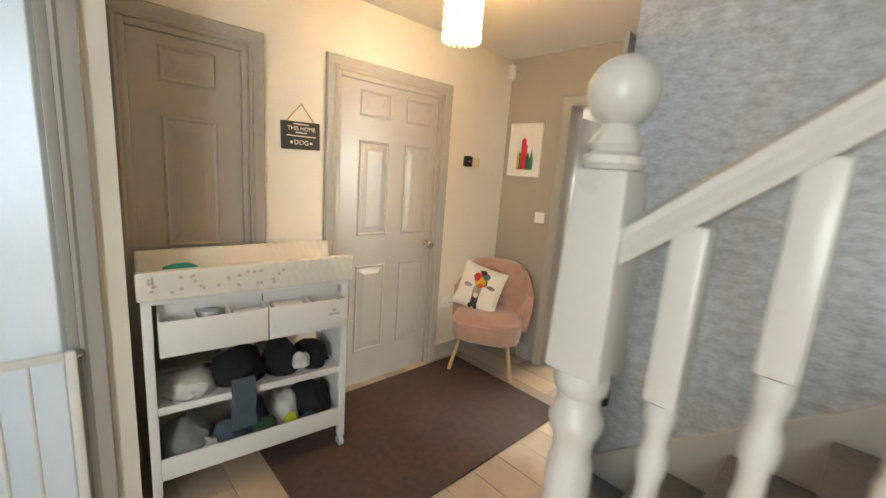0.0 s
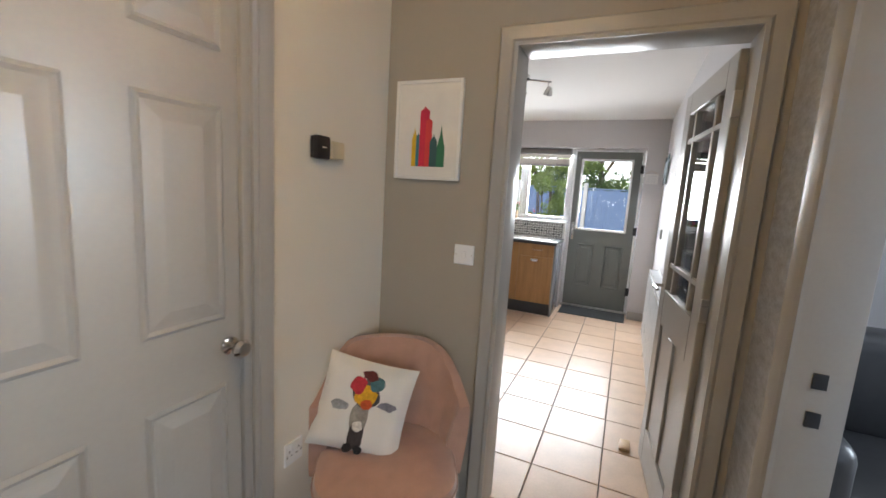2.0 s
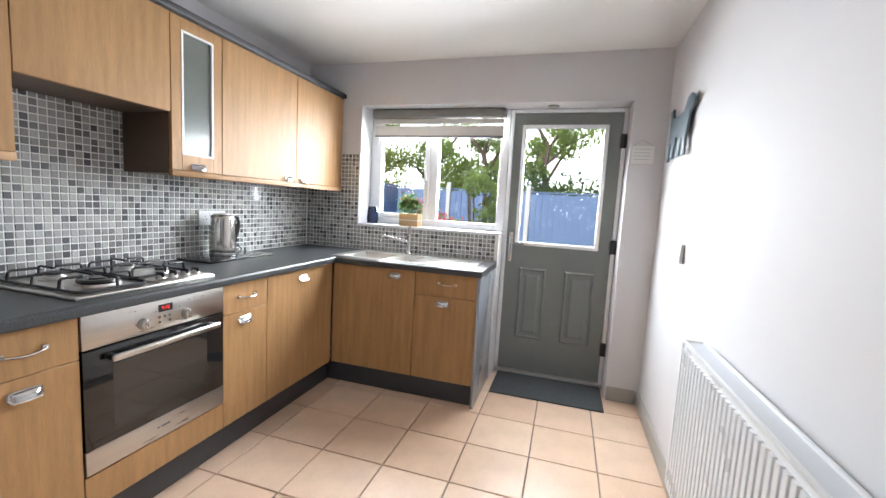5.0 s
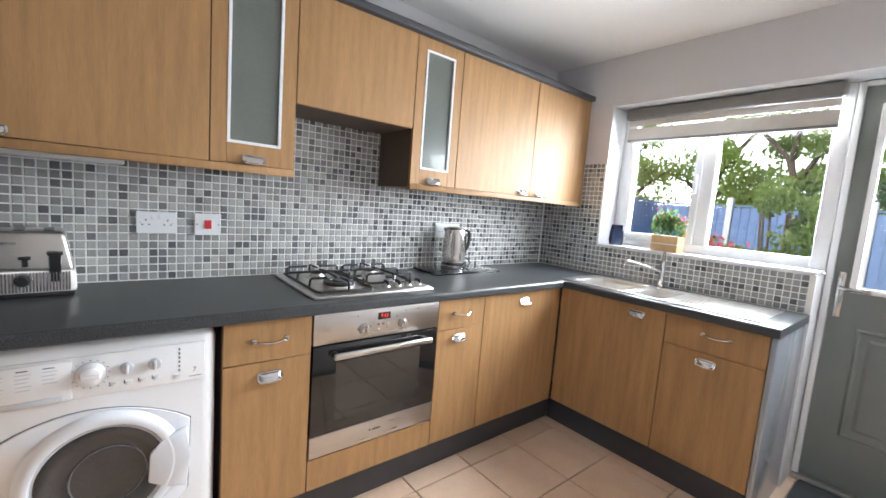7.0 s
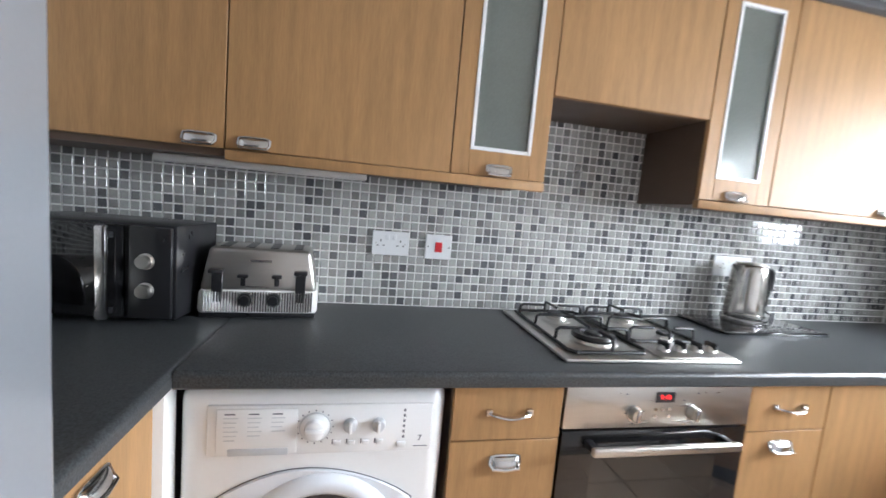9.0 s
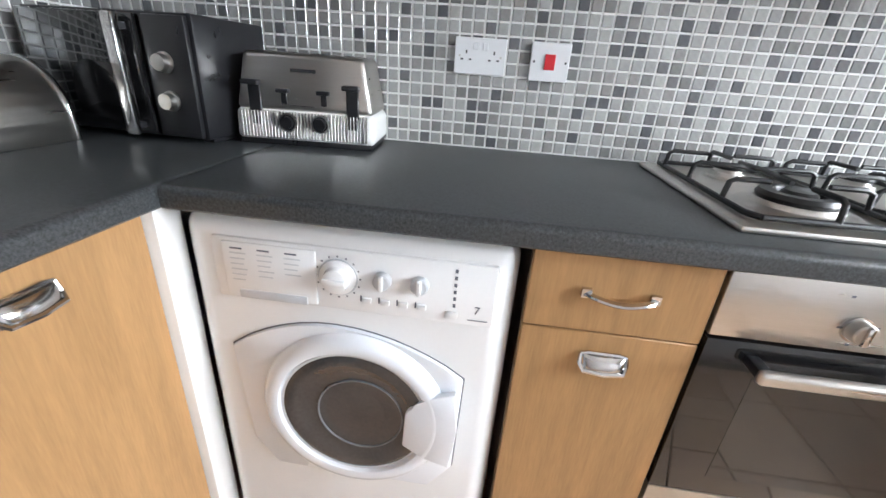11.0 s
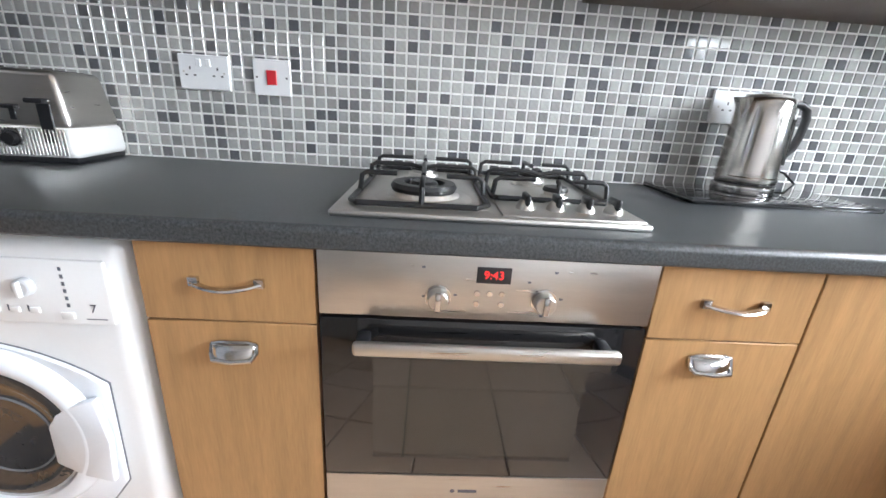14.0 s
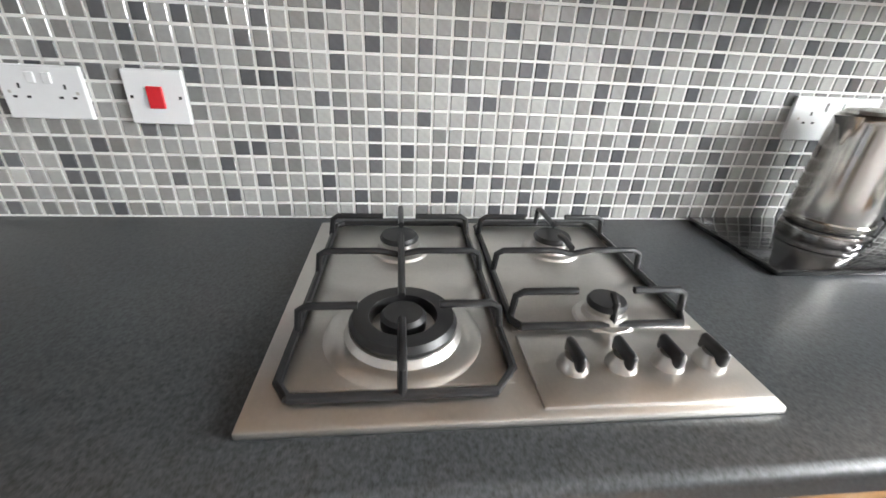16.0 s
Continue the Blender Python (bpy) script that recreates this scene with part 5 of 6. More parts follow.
tagged(box("wall_hook", RX - 0.02, RX - 0.001, 5.65, 5.675, 1.08, 1.18, M_STEEL, 0.004), "small grey metal hook on the wall", "hook")
tagged(box("door_mat", -1.49, -0.72, 6.14, 6.54, -0.004, 0.012, M_GREYMAT, 0.004), "charcoal mat in front of the garden door", "mat")
sp_ = thing("ceiling_spotlight", (-1.70, 4.35, CEIL), "chrome ceiling spotlight bar with swivel heads", "lamp")
tube("bar", [(-1.92, 4.28, CEIL - 0.04), (-1.80, 4.33, CEIL - 0.05), (-1.66, 4.34, CEIL - 0.035), (-1.50, 4.40, CEIL - 0.045)], 0.007, M_CHROME, sp_)
lathe("rose", [(0, 0), (0.05, 0), (0.045, 0.03), (0, 0.03)], M_CHROME, (-1.71, 4.335, CEIL - 0.03), sp_, 24)
for x, y, a in ((-1.90, 4.29, 30), (-1.71, 4.33, -20), (-1.52, 4.39, 15)):
    tube("stem", [(x, y, CEIL - 0.045), (x, y, CEIL - 0.085)], 0.005, M_CHROME, sp_)
    m = pose(x, y, CEIL - 0.15, a, a, 0)
    lathe("head", [(0.010, 0.065), (0.02, 0.06), (0.034, 0.02), (0.036, 0.0), (0.03, 0.004), (0, 0.012)], M_CHROME, m.translation, sp_, 20, m.to_3x3().to_4x4())

# ---- hall ----
# changing table with shelves of baby things
CM = pose(-1.445, 0.03, 0, 0, 0, 84)
ct = new("changing_table")
ct.matrix_basis = CM
tagged(ct, "white baby changing table on castors with three tiers", "changing table")
CW, CD = 0.83, 0.36


def ct_box(name, x0, x1, y0, y1, z0, z1, mat_, bevel=0.006, parent=ct):
    bm = cube_bm(x1 - x0, y1 - y0, z1 - z0, bevel)
    return at_tm(name, bm, mat_, parent, ((x0 + x1) / 2, (y0 + y1) / 2, z0), True, CM)


for x in (0.0, CW - 0.035):
    for y in (0.0, CD - 0.035):
        ct_box("post", x, x + 0.035, y, y + 0.035, 0.06, 0.905, M_WHITE)
for x in (0.018, CW - 0.018):
    for y in (0.018, CD - 0.018):
        m = CM @ pose(x - 0.012, y, 0.028, 0, 90, 0)
        lathe("castor", [(0, 0), (0.027, 0), (0.028, 0.006), (0.028, 0.018), (0.027, 0.024), (0, 0.024)], M_WMGREY, m.translation, ct, 18, m.to_3x3().to_4x4())
for x in (0.004, CW - 0.012):
    ct_box("end_panel", x, x + 0.008, 0.035, CD - 0.035, 0.12, 0.88, M_WHITE, 0.002)
for z, lip in ((0.13, 0.10), (0.43, 0.035)):
    ct_box("shelf", 0.013, CW - 0.013, 0.006, CD - 0.006, z, z + 0.012, M_WHITE, 0.003)
    ct_box("shelf_lip", 0.034, CW - 0.034, 0.002, 0.016, z + 0.012, z + lip, M_WHITE, 0.004)
    ct_box("shelf_lip", 0.034, CW - 0.034, CD - 0.016, CD - 0.002, z + 0.012, z + lip, M_WHITE, 0.004)
ct_box("top", 0.0, CW, 0.0, CD, 0.895, 0.915, M_WHITE, 0.008)
# hanging tubs
for x0, x1, cuts in ((0.05, 0.44, (0.17, 0.29)), (0.445, 0.80, (0.62,))):
    tb = ct_box("tub_front", x0, x1, -0.055, -0.045, 0.70, 0.845, M_WHITE, 0.005)
    ct_box("tub_back", x0, x1, 0.06, 0.07, 0.72, 0.88, M_WHITE, 0.005)
    ct_box("tub_floor", x0, x1, -0.046, 0.062, 0.70, 0.712, M_WHITE, 0.004)
    for x in (x0, *cuts, x1 - 0.008):
        ct_box("tub_divider", x, x + 0.008, -0.046, 0.062, 0.712, 0.848, M_WHITE, 0.003)
# padded changing mat with raised sides
M_DOTS = mat("spotted_white_vinyl", (0.76, 0.72, 0.65), 0.35, 0, 0.05, 18, 0.05)
M_SPOT = mat("soft_pink_print", (0.60, 0.47, 0.42), 0.4, 0, 0.1, 20, 0.02)
cm = new("changing_mat")
cm.matrix_basis = CM @ Matrix.Translation((CW / 2, CD / 2, 0.916))
tagged(cm, "white spotted padded changing mat with raised sides", "changing mat")
ct_box("pad", 0.0, CW, 0.03, CD - 0.03, 0.917, 0.965, M_DOTS, 0.015, cm)
for y0, y1, h, lean in ((-0.02, 0.075, 1.035, 1), (CD - 0.085, CD, 1.05, -1)):
    bm = cube_bm(CW + 0.02, y1 - y0, h - 0.917, 0.010, 3)
    bmesh.ops.subdivide_edges(bm, edges=[e for e in bm.edges if abs(e.verts[0].co.x - e.verts[1].co.x) > 0.3], cuts=72)
    bmesh.ops.subdivide_edges(bm, edges=[e for e in bm.edges if abs(e.verts[0].co.z - e.verts[1].co.z) > 0.05], cuts=3)
    for v in bm.verts:
        up_ = v.co.z / (h - 0.917)
        v.co.y = v.co.y * (1 - 0.62 * up_) - lean * 0.020 * up_
        ruck = min(1.0, max(0.0, (v.co.x - 0.0) / 0.12))       # gathered cover towards one end
        v.co.y += ruck * 0.0055 * math.sin(v.co.x * 170 + v.co.z * 70) * (0.3 + up_)
        v.co.z += (0.003 * ruck * math.sin(v.co.x * 150) + 0.014 * (v.co.x / CW)) * up_
    at_tm("side_bolster", bm, M_DOTS, cm, (CW / 2, (y0 + y1) / 2, 0.917), True, CM)
rs = random.Random(5)
for i in range(26):
    x, z = rs.uniform(0.03, 0.52), rs.uniform(0.945, 1.01)
    m = CM @ pose(x, -0.0215 - 0.02 * (z - 0.917), z, 90, 0, 0)
    lathe("print_spot", [(0, 0), (0.007, 0), (0.007, 0.0012), (0, 0.0012)], M_SPOT, m.translation, cm, 8, m.to_3x3().to_4x4())
for i in range(18):
    x, z = rs.uniform(0.15, 0.75), rs.uniform(0.975, 1.025)
    m = CM @ pose(x, CD - 0.085 + 0.42 * (z - 0.917), z, 90 - 22, 0, 0)
    lathe("print_spot", [(0, 0), (0.007, 0), (0.007, 0.0012), (0, 0.0012)], M_SPOT, m.translation, cm, 8, m.to_3x3().to_4x4())
bm = cube_bm(0.055, 0.001, 0.010)
at_tm("maker_mark", bm, M_WMGREY, ct, (0.735, -0.0553, 0.77), False, CM)
lm = CM @ pose(0.735, -0.0553, 0.795, 90, 0, 0)
lathe("maker_mark", [(0, 0), (0.010, 0), (0.010, 0.001), (0, 0.001)], M_WMGREY, lm.translation, ct, 12, lm.to_3x3().to_4x4())


# clothes and baby things on the shelves
def heap(name, x, y, z, sx, sy, sz, mat_, label, cat, seed, rough=0.25):
    """A crumpled soft heap."""
    bm = bmesh.new()
    bmesh.ops.create_icosphere(bm, subdivisions=3, radius=1)
    off = Vector((seed * 3.1, seed * 1.7, seed * 0.9))
    for v in bm.verts:
        k = 1 + rough * noise.noise(v.co * 1.6 + off) + 0.5 * rough * noise.noise(v.co * 4.2 + off)
        c = v.co * k
        v.co = Vector((c.x * sx / 2, c.y * sy / 2, max(-0.42, c.z) * sz / 2 + 0.21 * sz))
    return tagged(at_tm(name, bm, mat_, None, (x, y, z), True, CM), label, cat)


def cloth(name, c):
    return mat(name, c, 0.95, 0, 0.25, 16, 0.4, 300)


C_BLACK, C_NAVY, C_GREY, C_WHITE = cloth("black_cloth", (0.012, 0.012, 0.016)), cloth("navy_cloth", (0.03, 0.04, 0.07)), cloth("grey_cloth", (0.20, 0.20, 0.20)), cloth("white_cloth", (0.62, 0.60, 0.57))
C_GREEN, C_TEAL, C_YELLOW, C_BLUE = cloth("dark_green_cloth", (0.03, 0.07, 0.04)), cloth("teal_cloth", (0.02, 0.30, 0.27)), cloth("lime_cloth", (0.50, 0.52, 0.03)), cloth("slate_cloth", (0.06, 0.09, 0.12))
S2, S1 = 0.442, 0.142
for a in ((0.16, 0.16, S2, 0.22, 0.24, 0.12, C_WHITE, "crumpled white muslin on the shelf", "cloth"), (0.36, 0.18, S2, 0.26, 0.26, 0.19, C_BLACK, "folded black clothing on the shelf", "clothing"),
          (0.55, 0.17, S2, 0.18, 0.22, 0.20, C_BLACK, "dark bundled clothing on the shelf", "clothing"), (0.62, 0.08, S2 + 0.035, 0.09, 0.07, 0.10, C_WHITE, "small white soft toy among the clothes", "toy"),
          (0.70, 0.18, S2, 0.18, 0.22, 0.16, C_BLACK, "black baby hat on the shelf", "clothing"), (0.14, 0.14, S1, 0.22, 0.24, 0.26, C_GREY, "grey and white baby bag", "bag"),
          (0.20, 0.07, S1, 0.12, 0.10, 0.13, C_WHITE, "white cloth on the lowest shelf", "cloth"), (0.30, 0.10, S1, 0.15, 0.16, 0.20, C_BLUE, "slate blue baby shoe bag", "bag"), (0.40, 0.18, S1, 0.18, 0.22, 0.26, C_NAVY, "navy bundled jumper on the shelf", "clothing"),
          (0.45, 0.07, S1, 0.12, 0.10, 0.16, C_GREEN, "dark green bundled cloth", "clothing"), (0.56, 0.18, S1, 0.16, 0.20, 0.24, C_WHITE, "white striped rolled blanket", "blanket"), (0.57, 0.06, S1, 0.08, 0.07, 0.14, C_YELLOW, "lime green baby item", "clothing"),
          (0.70, 0.18, S1, 0.20, 0.24, 0.26, C_BLACK, "round black baby bag on the shelf", "bag"), (0.66, 0.06, S1, 0.12, 0.08, 0.10, C_BLUE, "slate grey small shoe", "shoe")):
    heap(a[8], *a[:7], a[7], a[8], len(a[7]) + int(100 * a[0]))
# trouser leg that hangs over the middle shelf
bm = cube_bm(0.10, 0.02, 0.24, 0.008, 3)
bmesh.ops.subdivide_edges(bm, edges=bm.edges[:], cuts=3)
for v in bm.verts:
    v.co += Vector((0.012 * noise.noise(v.co * 14), 0.012 * noise.noise(v.co * 11 + Vector((3, 0, 0))), 0))
tagged(at_tm("clothing", bm, C_BLUE, None, (0.345, -0.014, 0.285), True, CM), "slate trousers hanging over the shelf edge", "clothing")
st = [((0.085 if i % 2 == 0 else 0.058) * math.cos(math.pi * i / 5), (0.085 if i % 2 == 0 else 0.058) * math.sin(math.pi * i / 5)) for i in range(10)]
tagged(prism("star_cushion", st, 0.022, C_TEAL, CM @ pose(0.15, 0.18, 0.975, -90 + 14, 0, 0) @ pose(0, -0.011, 0), None, 0.009), "small teal star-shaped cushion on the mat", "toy")
for x, r, h, mt, lb in ((0.11, 0.037, 0.11, C_WHITE, "white tub of baby cream"), (0.225, 0.04, 0.14, M_WMGREY, "clear grey baby bottle tub"), ):
    m = CM @ pose(x, 0.005, 0.713)
    tagged(lathe("tub", [(0, 0), (r, 0), (r * 1.03, h * 0.8), (r * 0.9, h), (0, h)], mt, m.translation, None, 20), lb, "tub")
m = CM @ pose(0.31, 0.0, 0.80, 0, 90, 0)
tagged(lathe("rolled_nappy", [(0, 0), (0.035, 0), (0.038, 0.02), (0.038, 0.10), (0.034, 0.115), (0, 0.115)], M_LINEN, m.translation, None, 18, m.to_3x3().to_4x4()), "rolled white nappy in the tub", "nappy")
tagged(at_tm("wipes_packet", cube_bm(0.13, 0.07, 0.13, 0.012), M_LINEN, None, (0.535, 0.005, 0.714), True, CM), "white packet of wipes in the tub", "packet")

bm = cube_bm(0.012, 0.16, 0.20, 0.004, 2)
bmesh.ops.subdivide_edges(bm, edges=bm.edges[:], cuts=4)
for v in bm.verts:
    v.co += Vector((0.014 * noise.noise(v.co * 13), 0.010 * noise.noise(v.co * 9), 0.05 * abs(v.co.y) * (1 - v.co.z / 0.2)))
tagged(at_tm("cloth", bm, C_WHITE, None, (CW + 0.012, 0.10, 0.66), True, CM), "white muslin hanging over the end of the changing table", "cloth")

# armchair
AM = pose(-1.57, 2.225, 0, 0, 0, 31)
ac = new("armchair")
ac.matrix_basis = AM
tagged(ac, "blush pink velvet tub chair with splayed beech legs", "chair")
bm = bmesh.new()
ring_n, prof = 36, [(0.0, 0.235), (0.80, 0.235), (0.97, 0.26), (1.0, 0.30), (0.99, 0.36), (1.0, 0.375), (0.97, 0.41), (0.85, 0.432), (0.45, 0.44), (0.0, 0.442)]


def seat_pt(a, k):
    c, s = math.cos(a), math.sin(a)
    e = 0.55
    return 0.265 * k * math.copysign(abs(c) ** e, c), 0.255 * k * math.copysign(abs(s) ** e, s)


rings = []
for k, z in prof:
    rings.append([bm.verts.new((0, 0, z))] if k == 0 else [bm.verts.new((*seat_pt(2 * math.pi * i / ring_n, k), z)) for i in range(ring_n)])
for a, b in zip(rings, rings[1:]):
    for i in range(ring_n):
        j = (i + 1) % ring_n
        if len(a) == 1:
            bm.faces.new((a[0], b[i], b[j]))
        elif len(b) == 1:
            bm.faces.new((a[i], a[j], b[0]))
        else:
            bm.faces.new((a[i], a[j], b[j], b[i]))
at_tm("seat", bm, M_PINK, ac, (0, 0, 0), True, AM)
tube("piping", [AM @ Vector((*seat_pt(2 * math.pi * i / 48, 1.0), 0.385)) for i in range(49)], 0.004, M_PINK, ac, 6)
# curved back with shallow flutes
bm = bmesh.new()
cols_, rows_n = 36, 10
inner, outer = [], []
for i in range(cols_ + 1):
    a = math.radians(8 + 164 * i / cols_)
    ci, co_ = [], []
    for j in range(rows_n + 1):
        v = j / rows_n
        edge = max(0.0, 1 - (abs(math.cos(a)) ** 5) * 0.55)
        z = 0.30 + (0.80 * edge + 0.40 * (1 - edge) - 0.30) * v
        flare = 1 + 0.16 * v
        fl = 0.006 * abs(math.sin(i * math.pi / 3.0))
        r0 = 1.0 - 0.02
        x, y = 0.265 * math.cos(a) * flare, 0.235 * math.sin(a) * flare
        nrm = Vector((math.cos(a), math.sin(a), 0))
        thick = 0.075 * (1 - 0.55 * v ** 3)
        ci.append(bm.verts.new(Vector((x, y, z)) - nrm * (0.012 + thick * 0.5 - fl)))
        co_.append(bm.verts.new(Vector((x, y, z)) + nrm * (thick * 0.5)))
    inner.append(ci)
    outer.append(co_)
for i in range(cols_):
    for j in range(rows_n):
        bm.faces.new((inner[i][j], inner[i + 1][j], inner[i + 1][j + 1], inner[i][j + 1]))
        bm.faces.new((outer[i + 1][j], outer[i][j], outer[i][j + 1], outer[i + 1][j + 1]))
    bm.faces.new((inner[i][rows_n], inner[i + 1][rows_n], outer[i + 1][rows_n], outer[i][rows_n]))
    bm.faces.new((inner[i + 1][0], inner[i][0], outer[i][0], outer[i + 1][0]))
for i in (0, cols_):
    for j in range(rows_n):
        bm.faces.new((inner[i][j], inner[i][j + 1], outer[i][j + 1], outer[i][j]))
at_tm("backrest", bm, M_PINK, ac, (0, 0, 0), True, AM)
for sx in (-1, 1):
    for sy in (-1, 1):
        tube("leg", [AM @ Vector((sx * 0.235, sy * 0.235, 0.0)), AM @ Vector((sx * 0.18, sy * 0.17, 0.25))], 0.014, M_BEECH, ac, 12)
# cushion with a bright animal print
KM = AM @ pose(-0.10, 0.05, 0.59, 72, 12, -6)
cu = new("cushion")
cu.matrix_basis = KM
tagged(cu, "white square cushion with a colourful animal print", "cushion")
at_tm("cover", cushion_bm(0.36, 0.36, 0.12, 0.5), M_LINEN, cu, (0, 0, -0.06), True, KM)


def blot(x, y, rx, ry, c, seed, lift=0.0):
    """A soft-edged printed patch, draped on the cushion's front."""
    bm = bmesh.new()
    n = 18
    def zed(px, py):
        u, v = px / 0.18, py / 0.18
        return 0.06 * max(0.0, (1 - u ** 4) * (1 - v ** 4)) ** 0.5 + 0.0012 + lift
    mid = bm.verts.new((x, y, zed(x, y)))
    rim = []
    for k in (0.5, 1.0):
        r_ = []
        for i in range(n):
            a = 2 * math.pi * i / n
            q = k * (1 + 0.3 * noise.noise(Vector((math.cos(a) * 1.5 + seed, math.sin(a) * 1.5, 0))))
            px, py = x + rx * q * math.cos(a), y + ry * q * math.sin(a)
            r_.append(bm.verts.new((px, py, zed(px, py))))
        rim.append(r_)
    for i in range(n):
        j = (i + 1) % n
        bm.faces.new((mid, rim[0][i], rim[0][j]))
        bm.faces.new((rim[0][i], rim[1][i], rim[1][j], rim[0][j]))
    m_ = mat("print_ink", c, 0.9, 0, 0.35, 30, 0.1)
    at_tm("print_patch", bm, m_, cu, (0, 0, 0), True, KM)


for i, (x, y, rx, ry, c) in enumerate(((0.0, -0.03, 0.035, 0.075, (0.30, 0.28, 0.25)), (0.0, -0.10, 0.03, 0.05, (0.05, 0.04, 0.04)), (0.0, 0.06, 0.055, 0.055, (0.08, 0.07, 0.07)), (0.0, 0.05, 0.04, 0.04, (0.62, 0.35, 0.02)), (-0.035, 0.085, 0.028, 0.035, (0.45, 0.03, 0.05)), (0.035, 0.10, 0.028, 0.03, (0.06, 0.14, 0.16)),
                                       (0.0, 0.125, 0.03, 0.018, (0.10, 0.02, 0.02)), (-0.085, 0.0, 0.035, 0.018, (0.32, 0.33, 0.34)), (0.09, 0.03, 0.035, 0.016, (0.20, 0.20, 0.24)), (-0.02, -0.145, 0.016, 0.02, (0.02, 0.02, 0.02)), (0.022, -0.145, 0.016, 0.02, (0.02, 0.02, 0.02)), (0.0, -0.06, 0.02, 0.02, (0.66, 0.64, 0.60)), (0.012, 0.02, 0.022, 0.018, (0.55, 0.10, 0.03)))):
    blot(x, y, rx, ry, c, i * 1.3, 0.0004 * i)

# hall pictures, sign, controls
fp = thing("framed_picture", (-1.64, PY0, 1.48), "white framed print of coloured city towers", "picture")
PX0, PX1, PZ0, PZ1 = -1.793, -1.484, 1.483, 1.893
for a in ((PX0, PX0 + 0.014, PZ0, PZ1), (PX1 - 0.014, PX1, PZ0, PZ1), (PX0 + 0.014, PX1 - 0.014, PZ0, PZ0 + 0.014), (PX0 + 0.014, PX1 - 0.014, PZ1 - 0.014, PZ1)):
    box("frame", a[0], a[1], PY0 - 0.022, PY0 - 0.001, a[2], a[3], M_WHITE, 0.003, fp)
box("print", PX0 + 0.014, PX1 - 0.014, PY0 - 0.012, PY0 - 0.002, PZ0 + 0.014, PZ1 - 0.014, M_LINEN, 0, fp)
for x0, x1, h, c, tip in ((-1.712, -1.686, 0.165, (0.66, 0.42, 0.02), 0.05), (-1.692, -1.672, 0.14, (0.03, 0.16, 0.22), 0.015), (-1.676, -1.632, 0.25, (0.55, 0.02, 0.06), 0.02), (-1.648, -1.618, 0.20, (0.62, 0.05, 0.05), 0.01), (-1.626, -1.592, 0.135, (0.03, 0.09, 0.10), 0.03), (-1.592, -1.556, 0.17, (0.03, 0.17, 0.09), 0.09)):
    w = x1 - x0
    prism("printed_tower", [(0, 0), (w, 0), (w, h - tip), (w * 0.62, h - tip * 0.4), (w * 0.5, h), (w * 0.38, h - tip * 0.4), (0, h - tip)], 0.0006 + 0.0060 * abs(x0 + 1.72), mat("printed_tower", c, 0.7, 0, 0.15, 20, 0.0), Matrix.Translation((x0, PY0 - 0.0126 - 0.0060 * abs(x0 + 1.72), PZ0 + 0.055)), fp)
sg = thing("hanging_sign", (HX, 0.82, 1.53), "dark slate hanging sign with white lettering", "sign")
M_SLATE = mat("dark_slate", (0.035, 0.033, 0.03), 0.7, 0, 0.2, 14, 0.15)
box("board", HX + 0.002, HX + 0.012, 0.712, 0.928, 1.537, 1.682, M_SLATE, 0.003, sg, rot=pose(0, 0, 0, 1.5, 0, 0))
tube("cord", [(HX + 0.007, 0.74, 1.68), (HX + 0.004, 0.822, 1.775), (HX + 0.007, 0.90, 1.675)], 0.003, M_BEECH, sg, 6)
words("lettering", "THIS HOME", 0.030, M_LINEN, on_x(HX + 0.0128, 0.82, 1.645), sg)
words("lettering", "DOG", 0.036, M_LINEN, on_x(HX + 0.0128, 0.82, 1.572), sg)
for y0, y1, z in ((0.785, 0.85, 1.622), (0.74, 0.90, 1.604), (0.775, 0.86, 1.666)):
    box("writing", HX + 0.012, HX + 0.0132, y0, y1, z, z + 0.005, M_LINEN, 0, sg)
for y in (0.765, 0.875):
    lathe("paw_mark", [(0, 0), (0.008, 0), (0.008, 0.001), (0, 0.001)], M_LINEN, (HX + 0.012, y, 1.572), sg, 8, ROT_X)
th = thing("thermostat", (HX, 2.17, 1.52), "black square thermostat on the cream wall", "thermostat")
box("body", HX + 0.012, HX + 0.035, 2.085, 2.155, 1.525, 1.605, M_BLACK, 0.006, th)
box("back_plate", HX + 0.001, HX + 0.012, 2.088, 2.152, 1.528, 1.602, M_BLACK, 0.003, th)
box("mark", HX + 0.0348, HX + 0.0355, 2.11, 2.132, 1.563, 1.568, M_LINEN, 0, th)
tagged(box("doorbell_chime", HX + 0.001, HX + 0.04, 2.160, 2.228, 1.530, 1.592, M_CREAM, 0.006), "cream plastic wall box beside the thermostat", "control box")
tagged(box("alarm_sensor", HX + 0.002, HX + 0.05, PY0 - 0.06, PY0 - 0.006, 2.23, 2.34, M_WHITE, 0.012), "white alarm sensor in the corner under the ceiling", "sensor")
tagged(lathe("smoke_detector", [(0, 0), (0.045, 0), (0.055, 0.012), (0.055, 0.03), (0, 0.034)], M_WHITE, (-0.93, 1.45, CEIL - 0.034), None, 28), "white smoke detector on the hall ceiling", "smoke detector")
